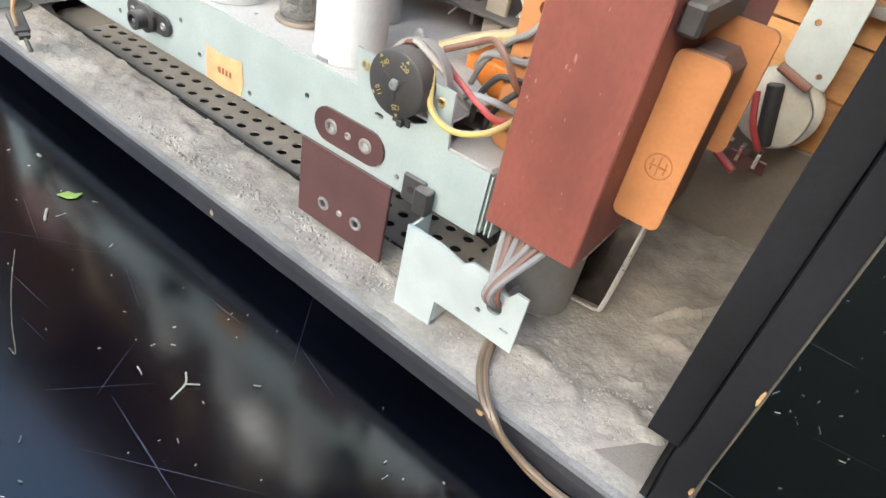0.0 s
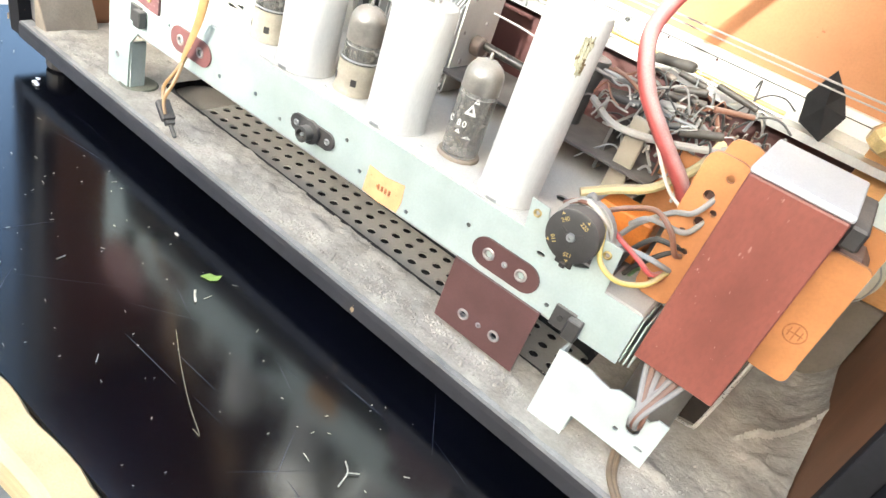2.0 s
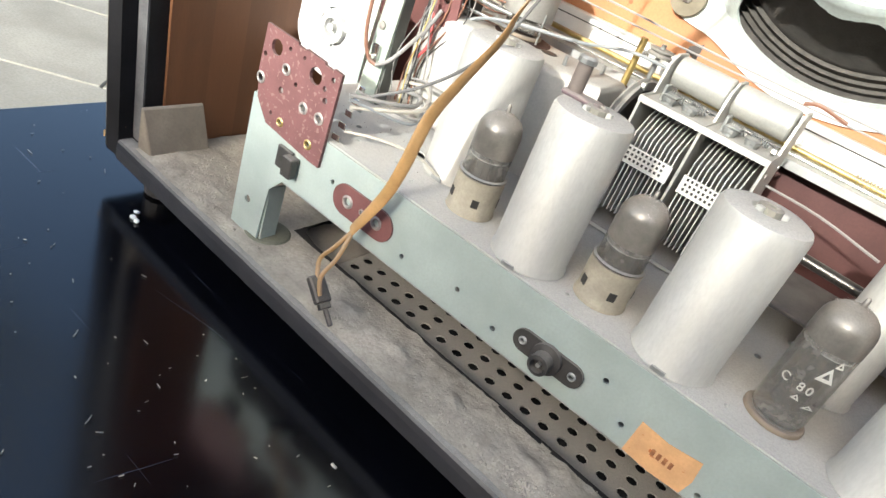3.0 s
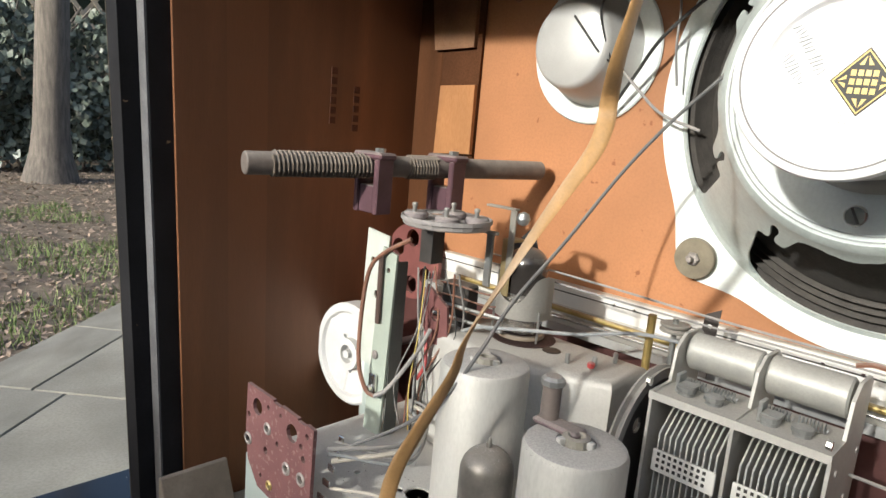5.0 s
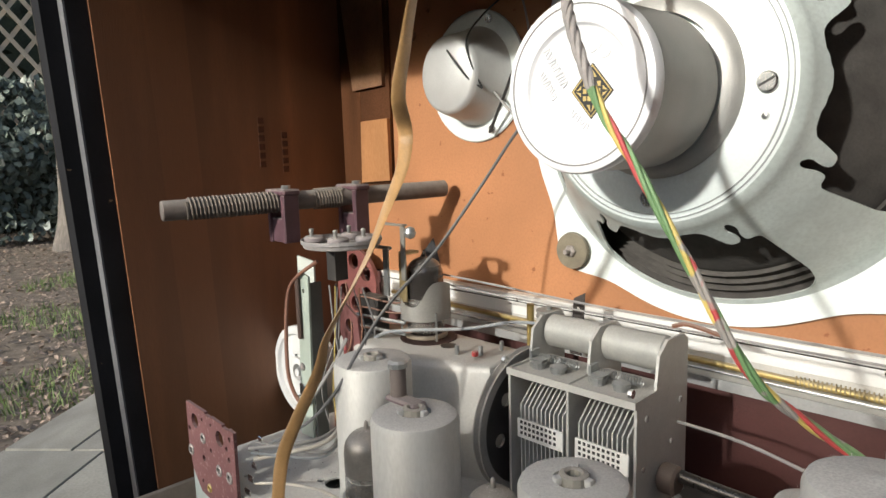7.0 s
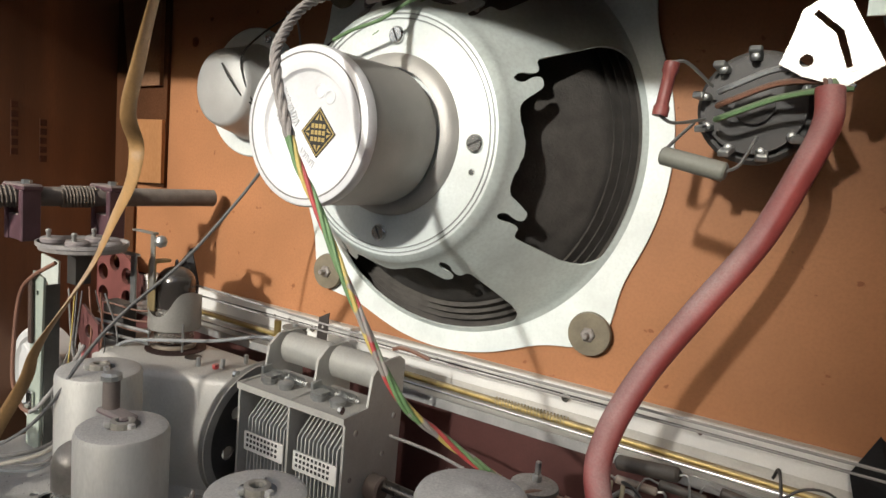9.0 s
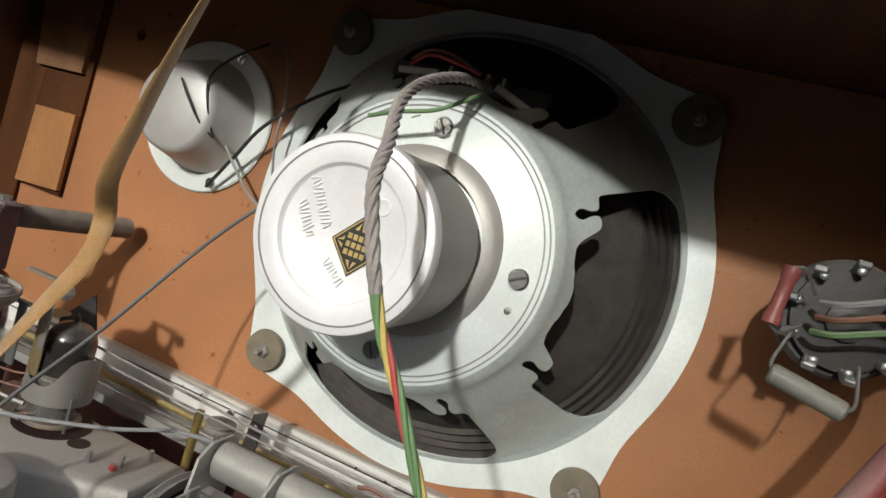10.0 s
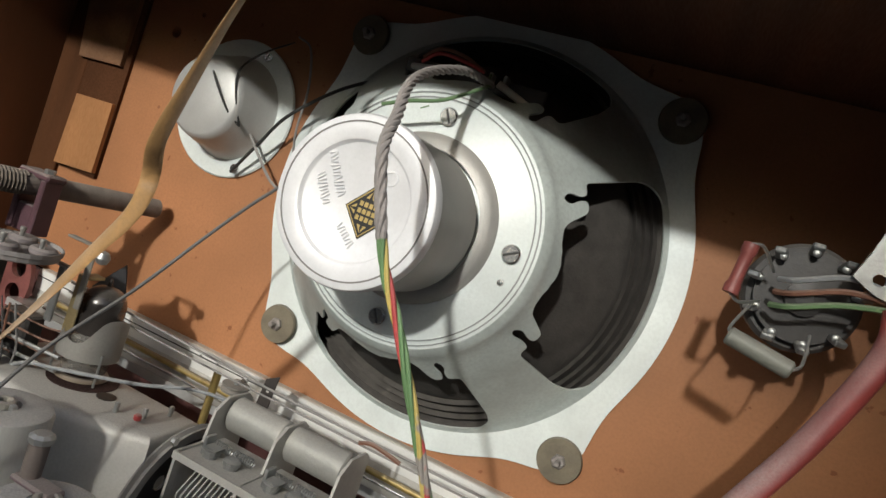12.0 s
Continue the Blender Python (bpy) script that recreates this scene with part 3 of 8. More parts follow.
part("stalk", sweep([(-0.025, -0.090, 0.0006), (-0.004, -0.102, 0.001), (0.018, -0.113, 0.0008), (0.035, -0.120, 0.001), (0.031, -0.1205, 0.0014)], 0.00013, 5, 4), mat("dull_straw", (0.34, 0.30, 0.20), 0.8), twig)
bm = bmesh.new()
lf = [(-0.005, -0.001), (-0.001, 0.003), (0.003, 0.002), (0.006, 0.0035), (0.005, -0.0015), (0.001, -0.003)]
solo("leaf", plate([(-0.050 + 1.0 * (x * 0.8 - y * 0.6), -0.051 + (x * 0.6 + y * 0.8)) for x, y in lf], [], 0.0004, Matrix.Translation((0, 0, 0.0006))), LEAFG, "small torn yellow-green leaf on black table", "leaf")

# ---- radio cabinet ----
CX0, CX1, CZ0, FLOOR, CEIL, CTOP = -0.345, 0.267, 0.019, 0.0315, 0.396, 0.414
BAF, FRONT = 0.173, 0.213


def rear(x):
    return -0.0215 - 0.031 * x


cab = thing("radio_cabinet", (-0.035, 0.08, CZ0), "open black-lacquered wooden valve radio cabinet, back panel removed", "radio cabinet")


def side(x_out, inward, ry):
    """A side wall: black rear edge with a rebate for the back panel."""
    s = inward
    if s < 0:
        prof = [(x_out, FRONT), (x_out, ry), (x_out - 0.0095, ry), (x_out - 0.0095, FRONT)]
    else:
        prof = [(x_out - 0.002, FRONT), (x_out - 0.002, ry - 0.001), (x_out + 0.0105, ry - 0.0005), (x_out + 0.0105, ry + 0.0095), (x_out + 0.0205, ry + 0.0095), (x_out + 0.0205, ry + 0.0205), (x_out + 0.021, FRONT)]
    return plate(prof, [], CTOP - CZ0 - 0.0005, Matrix.Translation((0, 0, CZ0 + 0.0003)))


def crumple(x, y, r):
    """A small crumpled lump lying on the table."""
    bm = bmesh.new()
    bmesh.ops.create_icosphere(bm, subdivisions=1, radius=r)
    for v in bm.verts:
        v.co = V(v.co.x, v.co.y, v.co.z * 0.6) * random.uniform(0.7, 1.2) + V(x, y, 0)
    low = min(v.co.z for v in bm.verts)
    bmesh.ops.translate(bm, verts=bm.verts, vec=(0, 0, 0.0001 - low))
    return bm


def leaning(bm, s=1):
    """The left wall leans out towards its top at the open back."""
    if s > 0:
        for v in bm.verts:
            v.co.y += (0.0023 - 0.043 * v.co.z) * (1 - (v.co.y + 0.011) / (FRONT + 0.011))
    return bm


for xo, s in ((CX0, 1), (CX1, -1)):
    ry = rear(xo) if s > 0 else -0.0245
    panel = part("side_panel", leaning(side(xo, s, ry), s), BLACK, cab, "black side wall with rebated rear edge")
    xi = xo + s * 0.0208
    if s > 0:
        for y0, y1, dx, f in ((ry + 0.0208, 0.038, 0.0022, 0.93), (0.038, 0.062, 0.0022, 1.08), (0.062, 0.112, 0.0022, 0.86), (0.112, BAF, 0.0022, 0.94)):
            wood = mat("stained_plywood_strip", (0.22 * f, 0.086 * f, 0.033 * f), 0.55, var=0.24, scale=9, fine=420, bump=0.15, stretch=(3, 3, 0.35), grain=6.0, dust=0.25)
            part("inner_veneer", leaning(box(xi, xi + dx, y0, y1, FLOOR, CEIL)), wood, panel, "brown stained plywood strip")
    part("worn_edge", leaning(box(xo - 0.0026 if s > 0 else xo, xo - 0.002 if s > 0 else xo + 0.0006, ry - 0.0012, ry + 0.004, CZ0 + 0.002, CTOP), s), mat("dark_olive_veneer", (0.10, 0.085, 0.06), 0.5, var=0.3, scale=60), panel)
    xg = xo + s * 0.011
    if s > 0:
        part("rebate_dust", leaning(box(xg, xg + 0.009, ry + 0.0085, ry + 0.0094, FLOOR + 0.001, CEIL)), mat("grey_rebate", (0.13, 0.13, 0.135), 0.8, var=0.2, scale=80), panel, "dusty rebate strip")
    if s < 0:
        part("inner_veneer", box(xo - 0.0118, xo - 0.0097, 0.0200, BAF - 0.0005, FLOOR + 0.0002, CEIL - 0.0003), mat("dull_stained_plywood", (0.24, 0.105, 0.045), 0.6, var=0.25, scale=12, fine=420, bump=0.15, stretch=(3, 3, 0.35), grain=6.0, dust=0.35), panel, "brown stained plywood inner face")
        part("batten", box(0.2457, 0.2572, -0.0160, -0.0095, 0.0560, CEIL - 0.001, 0.0004), BLACK, panel, "black batten along the rebate")

xl, xr = CX0 + 0.0205, CX1 - 0.0120
SL0, SL1, SLY0, SLY1 = -0.209, 0.138, 0.0235, 0.070


def skew(x, y):
    """The cabinet stands slightly askew behind the chassis."""
    return x, y - 0.031 * x


slot_hole = [skew(*p) for p in slot_outline((SL0 + SL1) / 2, (SLY0 + SLY1) / 2, (SL1 - SL0) / 2 - 0.012, (SLY1 - SLY0) / 2, 6)]
floor_outline = [(xl + 0.0005, rear(CX0) + 0.0098), (CX1 - 0.0101, rear(CX1) + 0.0098), (CX1 - 0.0101, BAF), (xl + 0.0005, BAF)]
bm = plate(floor_outline, [slot_hole], FLOOR - CZ0, Matrix.Translation((0, 0, CZ0)))
part("bottom_panel", bm, BLACK, cab, "black cabinet bottom, grey with dust inside")
bm = bmesh.new()
lip = []
for i in range(61):
    x = CX0 + 0.0107 + (CX1 - CX0 - 0.0205) * i / 60
    w = 0.0004 * noise.noise((x * 60, 0, 3))
    lip.append([bm.verts.new((x, rear(x) + y + w, z)) for y, z in ((0.0097, CZ0), (0.0097, FLOOR), (0.0040, FLOOR - 0.0001), (0.0014, FLOOR - 0.0004), (0.0003, FLOOR - 0.0016), (-0.0002, FLOOR - 0.0050), (-0.0002, CZ0))])
for a, b in zip(lip, lip[1:]):
    for k in range(7):
        bm.faces.new((a[k], a[(k + 1) % 7], b[(k + 1) % 7], b[k]))
bm.faces.new(lip[0])
bm.faces.new(lip[-1])
part("rear_lip", bm, mat("worn_black_lip", (0.018, 0.018, 0.022), 0.45, var=0.35, scale=40, fine=500, bump=0.15, dust=0.95, dust_col=(0.34, 0.325, 0.30), speck=((0.45, 0.33, 0.18), 120, 0.74), settle=(0.55, 0.97), film=0.03), cab, "rounded black worn lip along the open back")
# Stained underside coloured darker than the walls to deepen the shade up here.
part("top_panel", box(CX0 + 0.021, CX1 - 0.0098, -0.022, FRONT, CEIL, CTOP, 0.001), mat("shaded_stained_plywood", (0.11, 0.042, 0.018), 0.6, var=0.25, scale=10, fine=420, bump=0.15, stretch=(3, 0.35, 3), grain=6.0), cab, "brown unpainted underside of the top")
part("top_lacquer", box(CX0 - 0.001, CX1 + 0.001, -0.024, FRONT + 0.001, CTOP + 0.0002, CTOP + 0.003, 0.001), BLACK, cab)

# the loudspeaker board, with openings behind cone and tweeter
SPX, SPZ, TWX, TWZ = -0.0315, 0.2935, -0.183, 0.316
DIALTOP = 0.1845
bm = plate([(xl + 0.003, DIALTOP), (xr - 0.0003, DIALTOP), (xr - 0.0003, CEIL - 0.0005), (xl + 0.003, CEIL - 0.0005)], [ring(SPX, SPZ, 0.0892, 40), ring(TWX, TWZ, 0.028, 24), ring(-0.2405, 0.348, 0.0034, 12), ring(-0.225, 0.362, 0.0016, 8)], 0.010, upright(BAF + 0.010))
part("baffle_board", bm, BAFFLE, cab, "orange-brown fibreboard loudspeaker baffle")
part("front_cloth", box(xl + 0.003, xr - 0.0003, BAF + 0.0115, BAF + 0.013, DIALTOP, CEIL), mat("dark_grille_cloth", (0.02, 0.016, 0.012), 0.95), cab)
part("front_panel", box(xl + 0.003, xr - 0.0003, FRONT - 0.008, FRONT, CZ0 + 0.012, CEIL), WALLWOOD, cab)
part("dial_backing", box(xl + 0.003, xr - 0.0003, 0.1695, 0.173, FLOOR, DIALTOP - 0.001), mat("dark_red_board", (0.085, 0.028, 0.025), 0.5, var=0.25, scale=30, dust=0.2), cab, "dark red-brown board behind the dial")
part("glue_block", plate([(-0.3140, 0.388), (-0.3030, 0.3170), (-0.2685, 0.3185), (-0.2690, 0.392)], [], 0.0030, upright(0.1702)), mat("dull_brown_block", (0.19, 0.092, 0.042), 0.7, var=0.2, scale=60, bump=0.2), cab, "dull brown wooden glue block")
part("packing_block", plate([(-0.2970, 0.2500), (-0.2645, 0.2520), (-0.2650, 0.2955), (-0.2955, 0.2945)], [], 0.0026, upright(0.1702)), mat("pale_orange_block", (0.36, 0.165, 0.06), 0.7, var=0.22, scale=40, bump=0.25, stretch=(1, 1, 0.3)), cab, "raw orange wooden packing block")
# Shade of the corner recess is put into the dark wood of these two pieces.
part("corner_notch", box(-0.2978, -0.2645, 0.1704, BAF - 0.0003, 0.2490, CEIL - 0.0006), mat("notch_shade_wood", (0.075, 0.031, 0.014), 0.85, var=0.3, scale=20, spec=0.1), cab, "wood coloured dark for the shade in the corner notch")
part("corner_panel", box(xl + 0.0028, -0.2980, 0.1700, BAF - 0.0003, DIALTOP, CEIL, 0.0006), mat("shade_dark_strip", (0.09, 0.037, 0.016), 0.85, var=0.3, scale=20, stretch=(3, 3, 0.3), spec=0.1), cab, "brown strip coloured darker for the shade beside the baffle")
# sloping wooden corner blocks and the small kicked-up floor sheet
bm = bmesh.new()
wx = xl + 0.0024
ends = [[bm.verts.new(p) for p in ((wx, y, FLOOR + 0.0003), (wx + 0.0130, y + 0.001, FLOOR + 0.0003), (wx + 0.0022, y, FLOOR + 0.0268), (wx, y, FLOOR + 0.0275))] for y in (-0.0055, 0.0355)]
for k in range(4):
    bm.faces.new((ends[0][k], ends[0][(k + 1) % 4], ends[1][(k + 1) % 4], ends[1][k]))
bm.faces.new(ends[0])
bm.faces.new(ends[1])
bevelled(bm, 0.0008)
part("corner_block", bm, mat("dusty_brown_block", (0.26, 0.215, 0.165), 0.9, var=0.25, scale=40, fine=500, bump=0.4, dust=0.8), cab, "dust-covered wooden corner block")
for x in (CX0 + 0.03, CX1 - 0.05):
    for y in (0.01, 0.15):
        part("foot", rod((x, y, 0.0002), (x, y, CZ0), 0.011, 16, 0.002), DARK, cab, "black round foot")
RAWWOOD = mat("raw_orange_wood", (0.56, 0.29, 0.11), 0.7, var=0.22, scale=60, bump=0.25, stretch=(0.4, 1, 2))
part("dusty_kick_board", box(0.160, xr - 0.0003, 0.1640, 0.1694, FLOOR + 0.0005, 0.0950, 0.0008), FLOORWOOD, cab, "dusty brown board at the foot of the front")
for k in range(2, 6):
    z = 0.042 + k * 0.0265
    dz = 0.0012 * math.sin(5.1 * k)
    pr = [(0.197, z + dz), (xr - 0.0003, z + 0.0015 - dz), (xr - 0.0003, z + 0.0260 - dz), (0.197, z + 0.0257 + dz)]
    part("shim_block", plate(pr, [], 0.0055 + 0.0005 * (k % 3), upright(0.1694)), RAWWOOD, cab, "raw orange wooden filler block")

# chipped lacquer along the rear edges
CHIP = mat("bare_wood_chip", (0.58, 0.36, 0.16), 0.8, var=0.3, scale=400, bump=0.3)
for x, y, z, w, h in ((0.2655, -0.0247, 0.0205, 0.0018, 0.0020), (0.2666, -0.0247, 0.0520, 0.0007, 0.0024), (0.2666, -0.0247, 0.0980, 0.0008, 0.0030), (0.1935, -0.0280, 0.0262, 0.0020, 0.0014), (-0.3462, -0.0122, 0.0300, 0.0010, 0.0030)):
    n = 7
    rag = [(x + w * random.uniform(0.6, 1.1) * math.cos(6.283 * k / n), z + h * random.uniform(0.6, 1.1) * math.sin(6.283 * k / n)) for k in range(n)]
    part("chip", plate(rag, [], 0.0005, upright(y)), CHIP, cab, "bare wood showing through a chip")
PAPERBIT = mat("white_paper_bit", (0.8, 0.8, 0.78), 0.8, var=0.1)
for x, y in ((-0.296, -0.020), (-0.299, -0.016), (-0.291, -0.021)):
    solo("paper_bit", crumple(x, y, 0.0022), PAPERBIT, "crumpled scrap of white paper on the table", "paper", "paper scraps by the cabinet")

part("bare_board", plate([(0.2348, rear(0.2348) + 0.0115), (xr - 0.0008, rear(xr) + 0.0115), (xr - 0.0008, 0.008)], [], 0.0006, Matrix.Translation((0, 0, FLOOR + 0.0018))), FLOORWOOD, cab, "thinly dusted brown board")

# faded stamp on the side wall
for yy, z0, cnt in ((0.1010, 0.2640, 6), (0.1190, 0.2600, 5)):
    for k in range(cnt):
        part("ink_bar", box(xl + 0.00225, xl + 0.0030, yy - 0.0022, yy + 0.0022, z0 + 0.006 * k, z0 + 0.006 * k + 0.0042), mat("faded_stamp_ink", (0.085, 0.03, 0.014), 0.8, var=0.4, scale=300), cab)

# perforated metal vent in the floor slot
vent = thing("floor_vent", (-0.03, 0.05, CZ0), "grey perforated metal vent strip with staggered round holes", "vent")
bm = bmesh.new()
PX, PY, HR = 0.0117, 0.0114, 0.0031
for j in range(4):
    for i in range(29):
        cx, cy = skew(-0.1777 + i * PX, 0.0288 + j * PY)
        sq = [(1, 0), (1, 1), (0, 1), (-1, 1), (-1, 0), (-1, -1), (0, -1), (1, -1)]
        o = [bm.verts.new((cx + a * PX / 2, cy + b * PY / 2 - 0.031 * a * PX / 2, 0.0245)) for a, b in sq]
        h = [bm.verts.new((cx + HR * math.cos(q * math.pi / 4), cy + HR * math.sin(q * math.pi / 4), 0.0245)) for q in range(8)]
        hb = [bm.verts.new((v.co.x, v.co.y, 0.0235)) for v in h]
        for q in range(8):
            r2 = (q + 1) % 8
            bm.faces.new((o[q], o[r2], h[r2], h[q]))
            bm.faces.new((h[q], h[r2], hb[r2], hb[q]))
part("perforated_sheet", bm, mat("dusty_perforated_sheet", (0.40, 0.38, 0.34), 0.7, metal=0.3, dust=0.8), vent, kind="stuff")
part("end_plate", box(SL0 - 0.01, -0.1840, SLY0 + 0.0035, SLY1 + 0.010, 0.0235, 0.0245), FLOORWOOD, vent)
part("backing", box(SL0 - 0.012, SL1 + 0.012, SLY0 - 0.009, SLY1 + 0.012, 0.0192, 0.0198), mat("black_backing", (0.012, 0.012, 0.012), 0.9), vent)

# loose dust over the cabinet floor
bm = bmesh.new()
gx, gy = 400, 120
grid_v = {}
for i in range(gx + 1):
    for j in range(gy + 1):
        x = xl + 0.0035 + (xr - xl - 0.0041) * i / gx
        y0 = rear(x) + 0.0042 + 0.0012 * noise.noise((x * 90, 2, 0))
        y = y0 + (0.168 - y0) * j / gy
        if SL0 - 0.003 < x < SL1 + 0.003 and SLY0 - 0.0025 < y + 0.031 * x < SLY1 + 0.0025:
            continue
        lump = max(0, noise.noise((x * 95, y * 95, 1.0)) - 0.05) * 0.0035 + max(0, noise.noise((x * 260, y * 260, 5.0)) - 0.12) * 0.0022
        heap = 0.0018 * math.exp(-((y - 0.008) / 0.012) ** 2) + 0.004 * math.exp(-((x - 0.235) / 0.02) ** 2 - ((y - 0.002) / 0.013) ** 2)
        edge = min(1, (y - y0) / 0.006)
        # veneer layers under the dust by the right wall end in raised edges
        d1, d2, d3 = y - 0.069 - (x - 0.225) * 1.25, y - 0.022 - (x - 0.233) * 1.05, y + 0.0165 - (x - 0.234) * 1.17
        if x > 0.222:
            fade = min(1, (x - 0.222) / 0.006)
            for d, h, curl in ((d1, 0.0012, 0.0030), (d2, 0.0009, 0.0005), (d3, 0.0008, 0.0)):
                if d > 0:
                    heap += fade * (h + curl * math.exp(-(d / 0.010) ** 2)) / 0.35
        if x > 0.238 and y > 0.055:
            heap += 0.055 * ((x - 0.238) / 0.017) ** 2 * min(1, (y - 0.055) / 0.05)
        grid_v[i, j] = bm.verts.new((x, y, FLOOR + 0.0003 + edge * (0.0003 + lump * (0.35 + min(0.6, 250 * heap)) + 0.35 * heap)))
for i in range(gx):
    for j in range(gy):
        q = [grid_v.get(k) for k in ((i, j), (i + 1, j), (i + 1, j + 1), (i, j + 1))]
        if all(q):
            bm.faces.new(q)
solo("dust_layer", bm, DUST, "thick grey lumpy dust covering the cabinet floor", "dust", kind="stuff", smooth=True)

# ---- chassis ----
DECK = 0.1105
BACK = (0, -1, 0)
chassis = thing("radio_chassis", (-0.04, 0.06, 0.037), "dusty zinc-plated steel valve radio chassis with rear flange", "chassis")
flange = [(-0.236, 0.0325), (-0.214, 0.0325), (-0.212, 0.066), (-0.204, 0.0755), (0.133, 0.0755), (0.158, 0.0755), (0.158, 0.1035), (0.1385, 0.1035), (0.137, 0.1255), (0.1255, 0.126),
          (0.1275, 0.1095), (0.122, 0.1065), (0.111, 0.1065), (0.1045, 0.1095), (0.1, 0.1245), (0.0905, 0.125), (0.0925, 0.110), (-0.236, 0.110)]
small = [(-0.09, 0.088), (-0.068, 0.083), (-0.005, 0.084), (0.030, 0.0795), (0.066, 0.094), (0.118, 0.081), (-0.172, 0.094), (-0.122, 0.084), (-0.018, 0.096)]
bm = plate(flange, [ring(x, z, 0.0013, 8) for x, z in small] + [ring(-0.226, 0.052, 0.0022, 10), ring(0.132, 0.120, 0.0014, 8), ring(0.0957, 0.1195, 0.0014, 8), slot_outline(0.105, 0.1025, 0.0012, 0.001, 4)], 0.0012, upright(0.0012))
part("rear_flange", bm, ZINC, chassis, "pale green-white zinc rear flange")
holes = [ring(x, y, r, 10) for x, y, r in ((-0.2, 0.012, 0.0012), (-0.19, 0.03, 0.0016), (-0.178, 0.018, 0.001), (-0.168, 0.036, 0.002), (-0.155, 0.022, 0.0014), (-0.205, 0.045, 0.002), (-0.160, 0.040, 0.0060),
                                          (-0.14, 0.015, 0.0012), (0.02, 0.012, 0.0011), (-0.015, 0.011, 0.0011), (0.09, 0.045, 0.004), (-0.05, 0.012, 0.001), (0.02, 0.06, 0.0016), (0.03, 0.09, 0.003))]
bm = plate([(-0.236, 0.0014), (0.133, 0.0014), (0.133, 0.036), (0.112, 0.052), (0.112, 0.126), (-0.236, 0.126)], holes, 0.0011, Matrix.Translation((0, 0, DECK - 0.0011)))
part("deck", bm, mat("dusty_chassis_deck", (0.50, 0.50, 0.47), 0.7, metal=0.1, var=0.2, scale=30, fine=500, bump=0.4, dust=0.8, dust_col=(0.50, 0.48, 0.445)), chassis, "dust-covered chassis deck with small holes")
part("end_flange", box(-0.236, -0.2348, 0.0014, 0.126, 0.076, DECK - 0.0012), ZINC, chassis)
part("front_flange", box(-0.236, 0.112, 0.1248, 0.126, 0.070, DECK - 0.0012), ZINC, chassis)
part("bottom_sheet", box(-0.234, 0.132, 0.003, 0.124, 0.0725, 0.0735), STEEL, chassis)
for x, y in ((-0.232, 0.11), (0.10, 0.11)):
    part("support_leg", box(x, x + 0.02, y, y + 0.012, FLOOR + 0.0006, 0.0725), ZINC, chassis)
part("end_box", box(0.1342, 0.158, 0.0014, 0.034, 0.0760, 0.1034, 0.0012), SHIELD, chassis, "folded steel end box under dust")
for k in range(3):
    part("fold", box(0.1585 + 0.0022 * k, 0.1592 + 0.0022 * k, 0.0012, 0.026, 0.077, 0.102 - 0.002 * k), ZINC, chassis)
part("corner_leg_side", box(-0.2134, -0.2122, 0.0014, 0.012, 0.0325, 0.066), ZINC, chassis)
part("foot_disc", lathe([(0, 0), (0.012, 0), (0.013, 0.0008), (0.012, 0.0016), (0, 0.0018)], Matrix.Translation((-0.217, 0.011, FLOOR + 0.0006)), 24), mat("olive_felt", (0.16, 0.16, 0.12), 0.9), chassis)


def clip(x, z):
    b = joined(box(x - 0.0055, x + 0.0055, -0.0022, -0.0002, z - 0.006, z + 0.006, 0.0005), box(x + 0.003, x + 0.010, -0.006, -0.0006, z - 0.006, z + 0.005, 0.0006))
    c = part("clip", b, DARK, chassis, "black bakelite spacer clip")
    part("hole", lathe([(0.0, 0.0), (0.0016, 0), (0.0016, 0.0004), (0, 0.0004)], axis_to((x - 0.001, -0.0022, z), BACK), 10), BLACKPRINT, c)


clip(-0.2045, 0.0885)
clip(0.128, 0.0805)


def eyelet(x, y, z, r, parent, material=EYE):
    part("eyelet", lathe([(r * 0.55, -0.001), (r * 0.55, 0.0003), (r * 0.75, 0.0006), (r, 0.0002), (r, -0.0002)], axis_to((x, y, z), BACK), 16), material, parent, smooth=True)


def socket_plate(cx, cz, material, label):
    """A two-pole socket strip with a small middle rivet."""
    s = thing("socket_plate", (cx, -0.001, cz), label, "socket")
    bm = plate(slot_outline(cx, cz, 0.0115, 0.0078, 10), [ring(cx - 0.0095, cz, 0.0022, 12), ring(cx + 0.0095, cz, 0.0022, 12), ring(cx, cz, 0.0011, 8)], 0.0011, upright(-0.0002))
    part("strip", bm, material, s)
    for dx, r in ((-0.0095, 0.0034), (0.0095, 0.0034), (0, 0.0017)):
        eyelet(cx + dx, -0.0013, cz, r, s)
    return s


socket_plate(0.0915, 0.0872, PERT, "dark brown oval two-pole socket plate on rear flange")
socket_plate(-0.1495, 0.0908, MAROON, "maroon oval two-pole socket plate on rear flange")

bp = thing("terminal_board", (0.0915, -0.003, 0.036), "rectangular dark brown pertinax terminal board on rear flange", "terminal board")
bm = plate([(0.0665, 0.0375), (0.117, 0.036), (0.1175, 0.0757), (0.0665, 0.0757)], [ring(0.082, 0.0485, 0.0022, 12), ring(0.1015, 0.0485, 0.0022, 12), ring(0.0918, 0.0485, 0.0011, 8)], 0.0016, upright(-0.0004))
part("board", bm, PERT, bp)
for x, r in ((0.082, 0.0033), (0.1015, 0.0033), (0.0918, 0.0016)):
    eyelet(x, -0.0021, 0.0485, r, bp)

lab = [(0.0, 0.0755), (0.012, 0.0745), (0.0245, 0.0755), (0.026, 0.083), (0.0252, 0.0925), (0.0125, 0.0905), (0.0008, 0.0915)]
